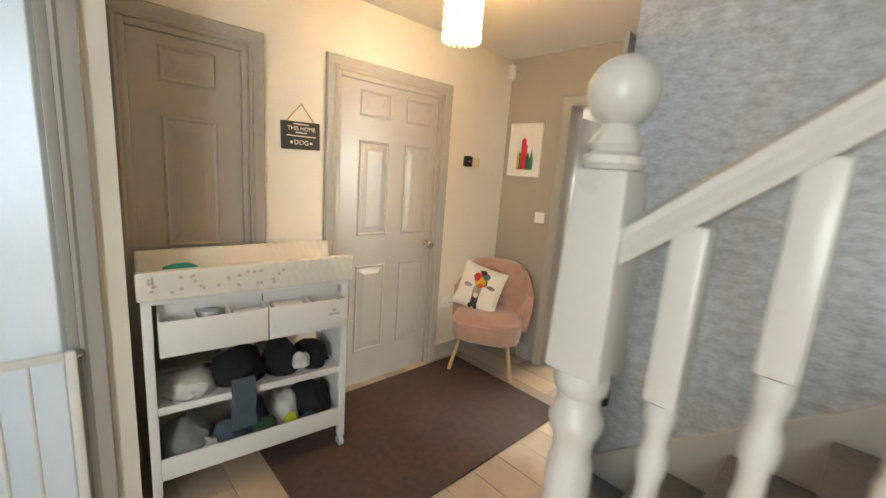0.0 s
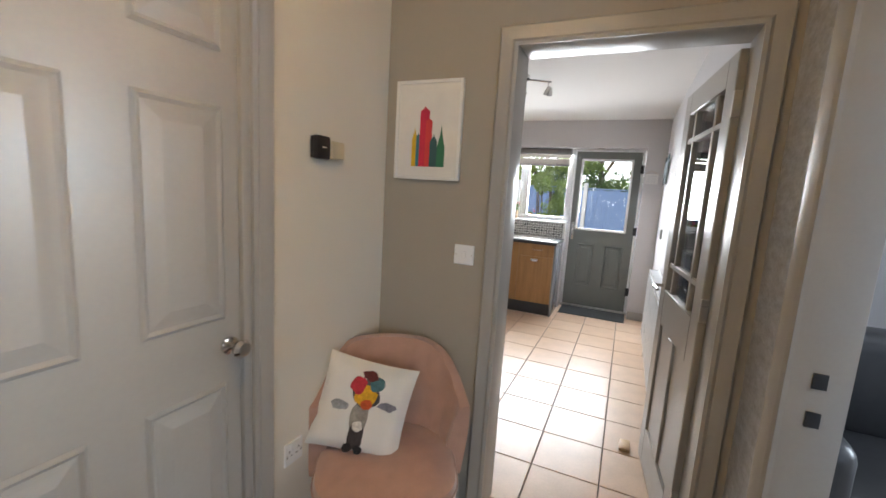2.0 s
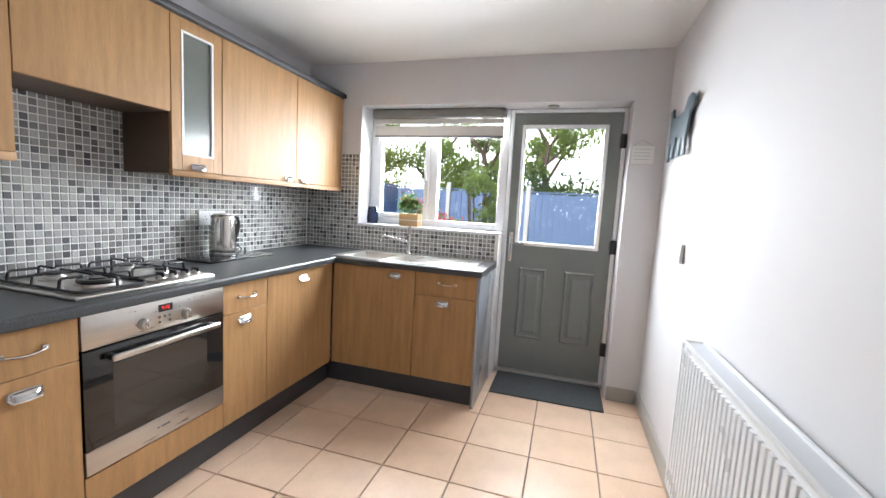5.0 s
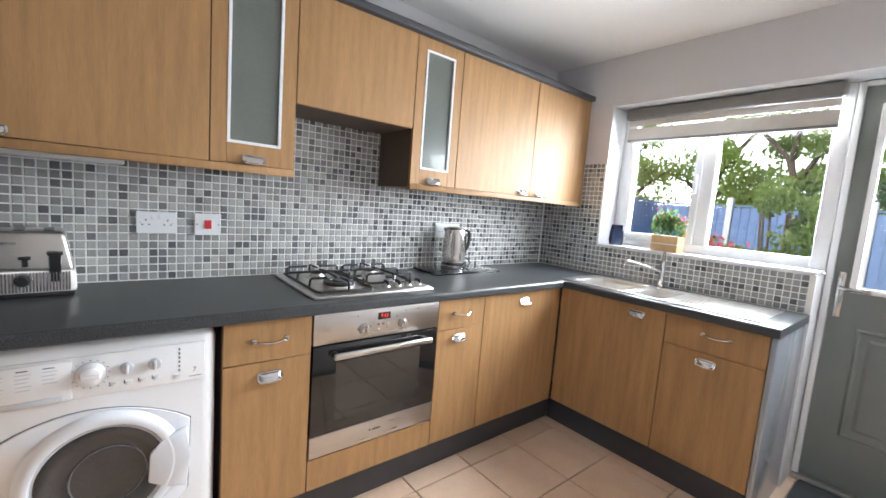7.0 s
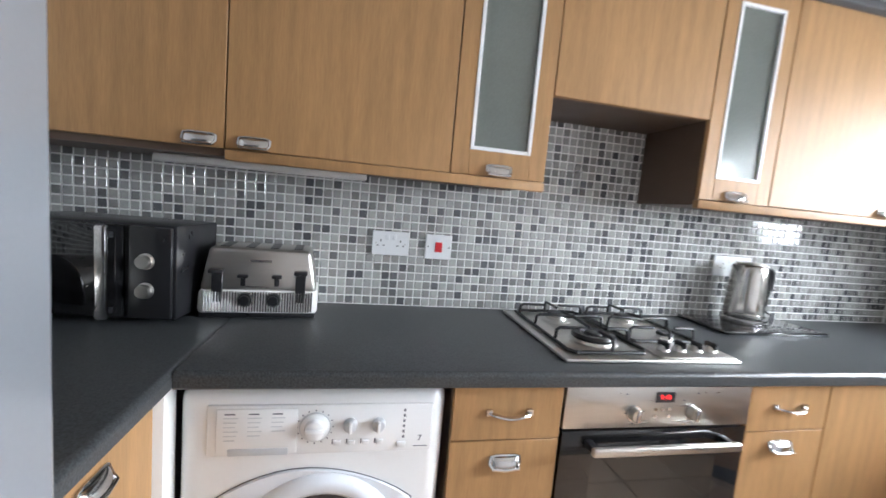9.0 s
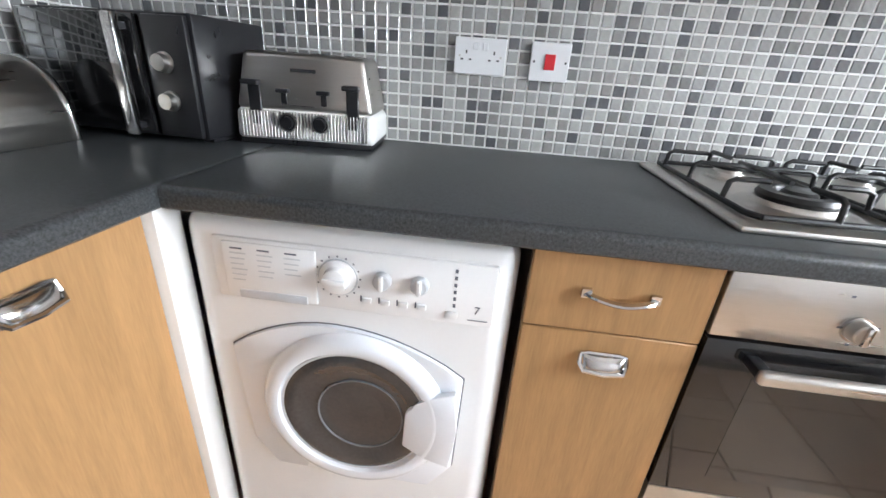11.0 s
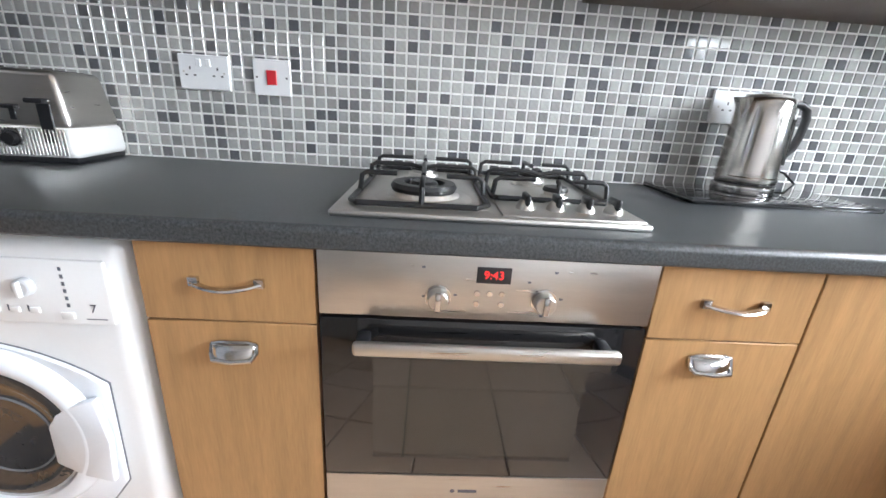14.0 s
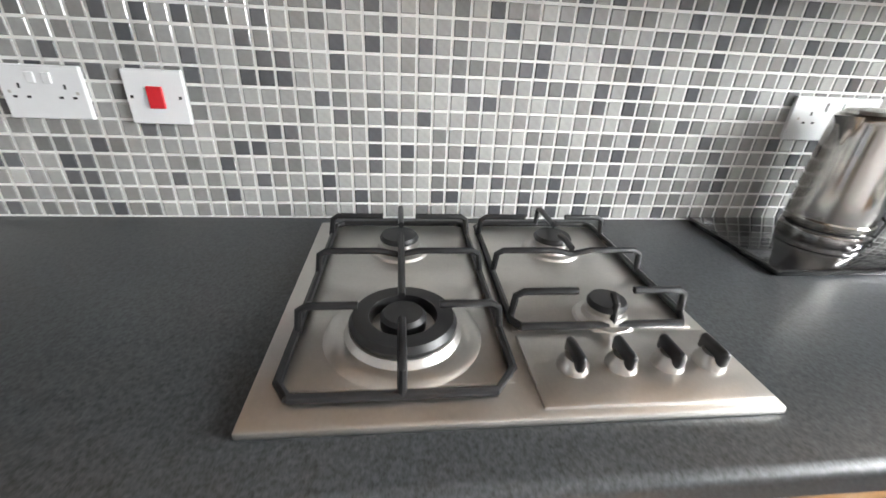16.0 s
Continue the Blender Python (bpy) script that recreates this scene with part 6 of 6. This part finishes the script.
# pendant with hanging crystal rods
pd = thing("pendant_lamp", (-1.17, 1.32, CEIL), "lit crystal pendant lamp under the hall ceiling", "lamp")
lathe("ceiling_rose", [(0, 0), (0.05, 0), (0.04, 0.03), (0, 0.03)], M_CHROME, (-1.17, 1.32, CEIL - 0.03), pd, 24)
M_CRYSTAL = glow("lit_crystal", (1.0, 0.80, 0.48), 3.0)
for zr in range(4):
    for i in range(18):
        a = 2 * math.pi * (i + 0.5 * (zr % 2)) / 18
        ob = lathe("crystal", [(0, 0), (0.011, 0.012), (0.012, 0.04), (0.006, 0.052), (0, 0.054)], M_CRYSTAL, (-1.17 + 0.085 * math.cos(a), 1.32 + 0.085 * math.sin(a), 2.09 + zr * 0.055), pd, 6)
        ob.visible_shadow = True
for z in (2.10, 2.20, 2.31):
    tube("ring", [(-1.17 + 0.078 * math.cos(2 * math.pi * i / 24), 1.32 + 0.078 * math.sin(2 * math.pi * i / 24), z) for i in range(25)], 0.004, M_CHROME, pd, 6)
tube("stem", [(-1.17, 1.32, 2.25), (-1.17, 1.32, CEIL - 0.02)], 0.006, M_CHROME, pd, 8)
lathe("bulb", [(0, 0), (0.02, 0.008), (0.03, 0.03), (0.024, 0.06), (0.013, 0.08), (0, 0.08)], glow("lit_bulb", (1.0, 0.8, 0.5), 12), (-1.17, 1.32, 2.21), pd, 16)
# rug
bm = cube_bm(1.0, 1.62, 0.010, 0.003)
tagged(finish("door_mat", bm, M_MAT, (-1.30, 1.30, 0.0), None, True), "dark brown runner mat on the hall floor", "mat")
# small door stop on the kitchen tiles
tagged(box("door_wedge", -0.72, -0.66, 3.42, 3.53, 0.0, 0.02, M_BEECH, 0.006), "small wooden door wedge on the tiles", "door wedge")

# stairs
NX, NY = 0.092, 0.42
sr = thing("staircase", (0.6, 0.98, 0), "grey carpeted staircase with painted string", "stairs")
for k in range(9):
    x0 = -0.32 + 0.235 * k
    box("step", x0, x0 + 0.26, 0.44, 1.52, 0.19 * k if k == 0 else 0.19 * k + 0.002, 0.19 * (k + 1), M_CARPET, 0.012, sr)
prism("string", [(-0.36, 0.0), (-0.36, 0.24), (1.79, 1.98), (1.79, 1.70), (-0.1, 0.0)], 0.022, M_STAIRPAINT, Matrix.Translation((0, 1.523, 0.0)), sr)
prism("string", [(-0.36, 0.0), (-0.36, 0.20), (1.79, 1.92), (1.79, 1.66), (-0.1, 0.0)], 0.030, M_STAIRPAINT, Matrix.Translation((0, 0.405, 0.0)), sr)


def turned_post(name, x, y, z0, ztop, w, label, cap=True, block=0.30, rest=0.0):
    root = thing(name, (x, y, z0), label, "newel" if cap else "baluster", "" if cap else "balusters")
    tb_ = ztop - (0.155 if cap else 0.0)
    bz = tb_ - block
    bm = cube_bm(w, w, block, 0.006, 2)
    if cap:
        for v in bm.verts:
            if v.co.z > block - 0.012:
                v.co.x *= 0.86
                v.co.y *= 0.86
    finish("block", bm, M_STAIRPAINT, (x, y, bz), root, True)
    r = w / 2
    p_ = [(0, z0), (r * 0.9, z0), (r * 0.95, z0 + 0.02), (r * 0.78, z0 + 0.05), (r * 0.6, z0 + 0.2), (r * 0.72, (z0 + bz) / 2), (r * 0.82, bz - 0.16), (r * 0.7, bz - 0.15), (r * 0.7, bz - 0.12), (r * 0.9, bz - 0.10), (r * 0.96, bz - 0.085), (r * 0.88, bz - 0.07), (r * 0.74, bz - 0.06), (r * 0.74, bz - 0.04), (r * 0.92, bz - 0.03), (r * 0.98, bz - 0.015), (r * 0.9, bz), (0, bz)]
    lathe("shaft", p_, M_STAIRPAINT, (x, y, 0), root, 28)
    if cap:
        c = tb_
        rb = 0.048
        lathe("cap", [(0, c), (r * 0.85, c), (r * 0.98, c + 0.008), (r * 0.95, c + 0.018), (r * 0.7, c + 0.024), (r * 0.84, c + 0.034), (r * 0.7, c + 0.046), (r * 0.55, c + 0.056)] + [(rb * math.cos(a), c + 0.103 + rb * math.sin(a)) for a in [math.radians(-62 + 152 * k / 12) for k in range(12)]] + [(0, c + 0.153)], M_STAIRPAINT, (x, y, 0), root, 32)
    return root


turned_post("newel_post", NX, NY, 0.0, 1.648, 0.088, "pale grey painted newel post with a ball cap")
bdir = 0.80
hr = thing("handrail", (NX, NY, 1.3), "pale grey painted moulded stair handrail", "handrail")
bm = bmesh.new()
hp = [(-0.030, -0.020), (-0.026, -0.028), (0.026, -0.028), (0.030, -0.020), (0.024, -0.006), (0.033, 0.006), (0.031, 0.020), (0.016, 0.031), (-0.016, 0.031), (-0.031, 0.020), (-0.033, 0.006), (-0.024, -0.006)]
ends = [[bm.verts.new((x, NY + a, 1.395 + (x - NX - 0.04) * bdir + b)) for a, b in hp] for x in (NX + 0.04, 1.75)]
for i in range(len(hp)):
    j = (i + 1) % len(hp)
    bm.faces.new((ends[0][i], ends[0][j], ends[1][j], ends[1][i]))
bm.faces.new(ends[0])
bm.faces.new(ends[1])
finish("rail", bm, M_STAIRPAINT, (0, 0, 0), hr, True)
for k in range(9):
    x = NX + 0.115 + 0.106 * k
    zt = 1.372 + (x - NX - 0.04) * bdir
    turned_post("baluster", x, NY, 0.24 + (x + 0.36) * bdir - 0.06, zt, 0.041, "pale grey painted turned baluster", False, 0.24)
# upright vacuum at the foot of the wallpapered wall
vc = thing("vacuum_cleaner", (-0.345, 1.46, 0), "grey upright cordless vacuum cleaner against the wall", "vacuum cleaner")
M_VAC = mat("slate_plastic", (0.10, 0.115, 0.13), 0.35, 0, 0.1, 12, 0.02)
lathe("body", [(0, 0.10), (0.045, 0.10), (0.048, 0.2), (0.046, 0.70), (0.050, 0.72), (0.052, 0.75), (0.046, 0.765), (0, 0.768)], M_VAC, (-0.345, 1.45, 0), vc, 24)
box("floor_head", -0.46, -0.23, 1.38, 1.50, 0.0, 0.10, M_BLACK, 0.02, vc, 3)
box("handle", -0.31, -0.265, 1.43, 1.47, 0.56, 0.74, M_BLACK, 0.012, vc, 3)

# side-room doorway with a baby gate and a toy beyond
gt = thing("baby_gate", (-1.36, -0.70, 0), "white baby gate across the side doorway", "gate")
for y in (-0.885, -0.185):
    box("upright", -1.40, -1.37, y, y + 0.03, 0.02, 0.80, M_WHITE, 0.008, gt)
for z in (0.04, 0.77):
    box("rail", -1.40, -1.37, -0.855, -0.187, z, z + 0.03, M_WHITE, 0.008, gt)
for i in range(8):
    y = -0.80 + i * 0.075
    tube("bar", [(-1.385, y, 0.065), (-1.385, y, 0.775)], 0.007, M_WHITE, gt, 8)
for z in (0.10, 0.77):
    tube("clamp", [(-1.385, -0.165, z), (-1.40, -0.146, z)], 0.012, M_CHROME, gt, 10)
tube("handle", [(-1.60, -0.50, 1.0), (-1.56, -0.44, 1.0), (-1.50, -0.44, 1.0)], 0.010, M_CHROME, d3, 8)
bm = bmesh.new()
bmesh.ops.create_icosphere(bm, subdivisions=3, radius=0.16)
for v in bm.verts:
    v.co *= 1 + 0.2 * noise.noise(v.co * 9)
tagged(finish("soft_toy", bm, cloth("blue_cloth", (0.03, 0.05, 0.30)), (-1.75, -0.85, 0.16), None, True), "blue soft toy on the side-room floor", "toy")

# lounge beyond its doorway
sf = thing("sofa", (0.55, 2.6, 0), "black leather sofa in the lounge", "sofa")
box("seat", -0.10, 1.5, 2.75, 3.55, 0.12, 0.46, M_LEATHER, 0.06, sf, 4)
box("backrest", -0.10, 1.5, 3.35, 3.62, 0.40, 0.92, M_LEATHER, 0.08, sf, 4)
for x in (-0.22, 1.4):
    box("arm", x, x + 0.22, 2.72, 3.60, 0.10, 0.66, M_LEATHER, 0.07, sf, 4)
for x in (-0.1, 1.45):
    for y in (2.82, 3.5):
        box("foot", x, x + 0.06, y, y + 0.06, 0, 0.12, M_BLACK, 0.005, sf)
sc = thing("strike_plate", (-0.36, 2.21, 1.0), "small steel latch plate set in the lounge door lining", "latch plate")
for z in (0.92, 1.02):
    box("plate", -0.375, -0.345, 2.206, 2.2098, z, z + 0.04, M_BLACK, 0.001, sc)

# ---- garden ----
# added glowing sheet, bright enough to burn the sky behind the trees to white
tagged(box("backdrop", -160, 160, 90, 90.5, -5, 90, glow("white_sky_glow", (0.93, 0.97, 1.0), 2.3)), kind="structure")
M_GRASS = mat("lawn", (0.07, 0.12, 0.03), 0.9, 0, 0.35, 3, 0.5, 60)
M_SLAB = mat("concrete_slab", (0.38, 0.36, 0.33), 0.85, 0, 0.15, 5, 0.3, 90)
tagged(box("ground", -2500, 2500, 6.63, 2500, -0.6, -0.16, M_GRASS), kind="structure")
tagged(box("pavement", -4.2, 3.0, 6.66, 8.8, -0.158, -0.12, M_SLAB), kind="structure")
M_FENCE = mat("blue_stained_timber", (0.15, 0.23, 0.42), 0.75, 0, 0.2, 5, 0.3, 60, (6, 6, 0.6))
M_POST = mat("pale_concrete_post", (0.62, 0.62, 0.62), 0.85, 0, 0.1, 6, 0.2)


def fence_run(p0, p1, label):
    p0, p1 = Vector(p0), Vector(p1)
    d = (p1 - p0)
    n = max(1, round(d.length / 1.83))
    ang = math.degrees(math.atan2(d.y, d.x))
    for k in range(n):
        a = p0 + d * (k / n)
        m = pose(a.x, a.y, -0.15, 0, 0, ang)
        root = new("fence_panel")
        root.matrix_basis = m
        tagged(root, label, "fence", "fence panels")
        L = d.length / n
        at_tm("post", cube_bm(0.10, 0.10, 2.0, 0.01, 1), M_POST, root, (0, 0, 0), True, m)
        cnt = 13
        w = (L - 0.1) / cnt
        for i in range(cnt):
            at_tm("board", cube_bm(w * 0.97, 0.018 + 0.008 * (i % 2), 1.75 + 0.01 * ((i * 7) % 3), 0.003, 1), M_FENCE, root, (0.05 + w * (i + 0.5), 0, 0.06), False, m)
        at_tm("capping", cube_bm(L - 0.1, 0.05, 0.03, 0.004, 1), M_FENCE, root, (L / 2, 0, 1.84), False, m)


fence_run((-5.6, 12.6, 0), (3.6, 12.6, 0), "blue stained timber fence panel with a pale post")
fence_run((-4.4, 7.6, 0), (-5.0, 12.5, 0), "blue stained timber fence panel with a pale post")
hg = thing("hedge", (-0.5, 13.3, 0), "tall green hedge behind the garden fence", "hedge")
leaf_cloud("leaves", [(-3.0 + 0.35 * i, 13.3, 0.3 + 0.38 * j, 0.45) for i in range(20) for j in range(5)], 13000, 0.06, M_LEAF, hg, 1, 8)


def tree(x, y, h, spread, seed, n=6500, mat_=M_LEAF2):
    root = thing("tree", (x, y, -0.16), "leafy broad garden tree beyond the fence", "tree", "garden trees")
    rnd = random.Random(seed)
    bm = bmesh.new()
    tops = []
    tr = [Vector((x + 0.12 * math.sin(k * 1.3 + seed), y + 0.1 * math.cos(k + seed), -0.2 + h * 0.75 * k / 6)) for k in range(7)]
    for a, b, k in zip(tr, tr[1:], range(6)):
        sweep_bm(bm, [a, b], 0.17 * (1 - k / 8), 8)
    for k in range(11):
        s_ = tr[2 + k % 5]
        a = rnd.uniform(0, 6.28)
        e = s_ + Vector((math.cos(a) * spread * rnd.uniform(0.5, 1), math.sin(a) * spread * rnd.uniform(0.5, 1), h * rnd.uniform(0.1, 0.3)))
        mid_ = (s_ + e) / 2 + Vector((0, 0, 0.15))
        sweep_bm(bm, [s_, mid_], 0.055, 6)
        sweep_bm(bm, [mid_, e], 0.032, 6)
        tops += [(e.x, e.y, e.z, spread * rnd.uniform(0.28, 0.45)), (mid_.x, mid_.y, mid_.z + 0.3, spread * 0.3)]
    finish("trunk", bm, mat("bark", (0.10, 0.075, 0.05), 0.9, 0, 0.3, 12, 0.6), (0, 0, 0), root)
    leaf_cloud("leaves", tops, n, 0.085, mat_, root, 0.8, seed)


tree(-1.75, 16.5, 4.6, 1.35, 11, 3600)
tree(-5.2, 16.2, 4.2, 1.3, 12, 3200)
tree(-6.6, 12.4, 3.0, 1.0, 13, 2400)
tree(-3.5, 15.0, 4.0, 1.3, 14, 4200)
tree(-7.5, 15.5, 4.6, 1.4, 15, 3600)


def shrub(x, y, h, r, seed, flowers=0, mat_=M_LEAF2):
    root = thing("shrub", (x, y, -0.16), "leafy garden shrub with pink flowers" if flowers else "tall leafy garden shrub", "shrub", "garden shrubs")
    rnd = random.Random(seed)
    bm = bmesh.new()
    for k in range(7):
        a = rnd.uniform(0, 6.28)
        sweep_bm(bm, [(x, y, -0.17), (x + r * 0.4 * math.cos(a), y + r * 0.4 * math.sin(a), h * 0.4), (x + r * 0.5 * math.cos(a), y + r * 0.5 * math.sin(a), h * 0.7)], 0.014, 6)
    finish("stems", bm, mat("stem_bark", (0.10, 0.08, 0.05), 0.9, 0, 0.3, 12, 0.4), (0, 0, 0), root)
    cl = [(x + rnd.uniform(-r, r) * 0.6, y + rnd.uniform(-r, r) * 0.6, h * rnd.uniform(0.15, 0.9), r * rnd.uniform(0.35, 0.6)) for _ in range(12)]
    leaf_cloud("leaves", cl, 3400, 0.05, mat_, root, 1, seed)
    if flowers:
        leaf_cloud("flowers", [(c[0], c[1] - 0.1, c[2] + 0.08, c[3]) for c in cl], flowers, 0.05, M_FLOWER, root, 1, seed + 50)


shrub(-2.5, 10.4, 2.2, 0.55, 21)
shrub(-3.0, 9.3, 1.15, 0.55, 22, 420)
shrub(-2.3, 9.1, 1.0, 0.45, 23, 420)
shrub(0.2, 11.9, 1.0, 0.4, 25)
gc = thing("garden_chair", (-0.85, 9.4, -0.16), "dark garden chair on the lawn", "chair")
for x in (-1.02, -0.68):
    for y in (9.2, 9.55):
        tube("leg", [(x, y, -0.16), (x, y, 0.28)], 0.014, M_BLACK, gc, 8)
box("seat", -1.05, -0.65, 9.17, 9.58, 0.28, 0.32, M_BLACK, 0.01, gc)
box("backrest", -1.05, -0.65, 9.55, 9.58, 0.34, 0.66, M_BLACK, 0.01, gc)

# ---- pieces: mosaic, floor tiles, planks ----
def mosaic_mesh(name, facing):
    s, d = PITCH * 0.835, 0.0035
    bm = bmesh.new()
    if facing == "x":
        bmesh.ops.create_cube(bm, size=1, matrix=Matrix.Translation((d / 2, 0, 0)) @ Matrix.Diagonal((d, s, s, 1)))
        front = [f for f in bm.faces if f.calc_center_median().x > d * 0.9]
    else:
        bmesh.ops.create_cube(bm, size=1, matrix=Matrix.Translation((0, -d / 2, 0)) @ Matrix.Diagonal((s, d, s, 1)))
        front = [f for f in bm.faces if f.calc_center_median().y < -d * 0.9]
    bmesh.ops.bevel(bm, geom=list({e for f in front for e in f.edges}), offset=0.0015, segments=1, affect="EDGES")
    bmesh.ops.recalc_face_normals(bm, faces=bm.faces)
    me = bpy.data.meshes.new(name)
    bm.to_mesh(me)
    bm.free()
    return me


def lay_mosaic(name, owner, facing, cells, material, near):
    """cells: centres. Those that near() picks become tiles of their own, the rest one part."""
    me = mosaic_mesh(name, facing)
    me.materials.append(material)
    co = np.array([v.co[:] for v in me.vertices])
    polys = [tuple(p.vertices) for p in me.polygons]
    vs_, fs_ = [], []
    rnd = random.Random(9)
    for c in cells:
        c = Vector(c) + Vector((0, 0, 0))
        if near(c):
            ob = new("tile", me)
            ob.matrix_basis = Matrix.Translation(c) @ Euler((rnd.uniform(-0.006, 0.006), rnd.uniform(-0.006, 0.006), rnd.uniform(-0.006, 0.006))).to_matrix().to_4x4()
            under(ob, owner)
        else:
            q = np.array(Euler((rnd.uniform(-0.006, 0.006), rnd.uniform(-0.006, 0.006), rnd.uniform(-0.006, 0.006))).to_matrix())
            k = len(vs_)
            vs_ += [tuple(v) for v in co @ q.T + np.array(c[:])]
            fs_ += [tuple(i + k for i in p_) for p_ in polys]
    if vs_:
        m2 = bpy.data.meshes.new(name)
        m2.from_pydata(vs_, [], fs_)
        m2.materials.append(material)
        under(tagged(new("tiles", m2), kind="stuff"), owner)


struct("grout_tiled_wall", WX, WX + 0.003, PY1, BY, TOP + 0.001, 1.70, M_GROUT)
struct("grout_garden_wall_1", WX + 0.004, -2.702, BY - 0.003, BY, TOP + 0.001, 1.68, M_GROUT)
struct("grout_garden_wall_2", -2.70, -1.537, BY - 0.003, BY, TOP + 0.001, 1.104, M_GROUT)
struct("grout_partition", WX + 0.004, -2.11, PY1, PY1 + 0.003, TOP + 0.001, 1.40, M_GROUT)
cells = []
ny, nz = int((BY - MOS0[1]) / PITCH), 24
for j in range(nz):
    z = MOS0[2] + (j + 0.5) * PITCH
    for i in range(ny):
        y = MOS0[1] + (i + 0.5) * PITCH
        if z < 1.40 or 4.25 < y < 4.88:
            cells.append((WX + 0.002, y, z))
lay_mosaic("mosaic_tiles", wall_tiled, "x", cells, M_MOSAIC, lambda c: 4.22 < c.y < 4.94 and c.z < MOS0[2] + 13 * PITCH)
cells = []
for j in range(nz):
    z = MOS0[2] + (j + 0.5) * PITCH
    for i in range(int((3.19 - 1.537) / PITCH)):
        x = -3.19 + (i + 0.5) * PITCH
        if x < -2.715 or (z < 1.095):
            if x > WX + 0.01:
                cells.append((x, BY - 0.002, z))
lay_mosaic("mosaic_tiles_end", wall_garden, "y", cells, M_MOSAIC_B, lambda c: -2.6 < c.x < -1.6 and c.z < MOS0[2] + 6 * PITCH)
part = bpy.data.objects["wall_partition"]
cells = []
for j in range(15):
    for i in range(int((3.19 - 2.11) / PITCH)):
        cells.append((-3.19 + (i + 0.5) * PITCH, -(PY1 + 0.002), MOS0[2] + (j + 0.5) * PITCH))
me_ = mosaic_mesh("mosaic_tiles_return", "y")
co_ = np.array([v.co[:] for v in me_.vertices])
vs_, fs_ = [], []
for c in cells:
    k = len(vs_)
    vs_ += [(v[0] + c[0], -v[1] - c[1], v[2] + c[2]) for v in co_]
    fs_ += [tuple(reversed([i + k for i in p_.vertices])) for p_ in me_.polygons]
m2 = bpy.data.meshes.new("mosaic_tiles_return")
m2.from_pydata(vs_, [], fs_)
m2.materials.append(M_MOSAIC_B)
under(tagged(new("tiles", m2), kind="stuff"), part)
tagged(box("tile_trim", -1.541, -1.534, BY - 0.009, BY, TOP + 0.001, 1.105, M_WHITE, 0.001), kind="structure")

floor_ = bpy.data.objects["floor"]
FT = 0.345
me_ft = bpy.data.meshes.new("floor_tile")
bm = cube_bm(FT - 0.006, FT - 0.006, 0.011, 0.0025, 1)
bm.to_mesh(me_ft)
bm.free()
me_ft.materials.append(M_FTILE)
rnd = random.Random(3)
ix0, iy0 = math.floor((WX + 1.84) / FT), math.floor((PY0 + 0.02 - 5.465) / FT)
for i in range(ix0, 5):
    for j in range(iy0, 4):
        x0, x1 = max(-1.84 + i * FT, WX), min(-1.84 + (i + 1) * FT, RX)
        y0, y1 = max(5.465 + j * FT, PY1 - 0.06), min(5.465 + (j + 1) * FT, 6.60)
        if x1 - x0 < 0.02 or y1 - y0 < 0.02:
            continue
        if x1 - x0 > FT - 0.001 and y1 - y0 > FT - 0.001:
            ob = new("floor_tile", me_ft)
            ob.matrix_basis = pose((x0 + x1) / 2, (y0 + y1) / 2, -0.011, rnd.uniform(-0.12, 0.12), rnd.uniform(-0.12, 0.12), 0)
            under(ob, floor_)
        else:
            bm = cube_bm(x1 - x0 - 0.006, y1 - y0 - 0.006, 0.011, 0.0025, 1)
            finish("floor_tile", bm, M_FTILE, ((x0 + x1) / 2, (y0 + y1) / 2, -0.011), floor_)
me_pl = bpy.data.meshes.new("plank")
bm = cube_bm(1.2 - 0.002, 0.19 - 0.002, 0.010, 0.0015, 1)
bm.to_mesh(me_pl)
bm.free()
me_pl.materials.append(M_PLANK)
struct("trim_threshold", OX0 + 0.03, OX1 - 0.03, PY0 + 0.02, PY0 + 0.06, -0.008, 0.004, M_STEEL, bevel=0.002)
for j in range(30):
    y0 = -5.0 + 0.19 * (13 + j)
    y1 = y0 + 0.19
    if y1 > PY1 - 0.07:
        break
    for i in range(5):
        x0 = -7.0 + 1.2 * (3 + i) + 0.4 * (j % 3)
        if x0 + 1.2 > 3.6 or x0 < -4.0:
            continue
        ob = new("plank", me_pl)
        ob.matrix_basis = Matrix.Translation((x0 + 0.6, (y0 + y1) / 2, -0.0105))
        under(ob, floor_)
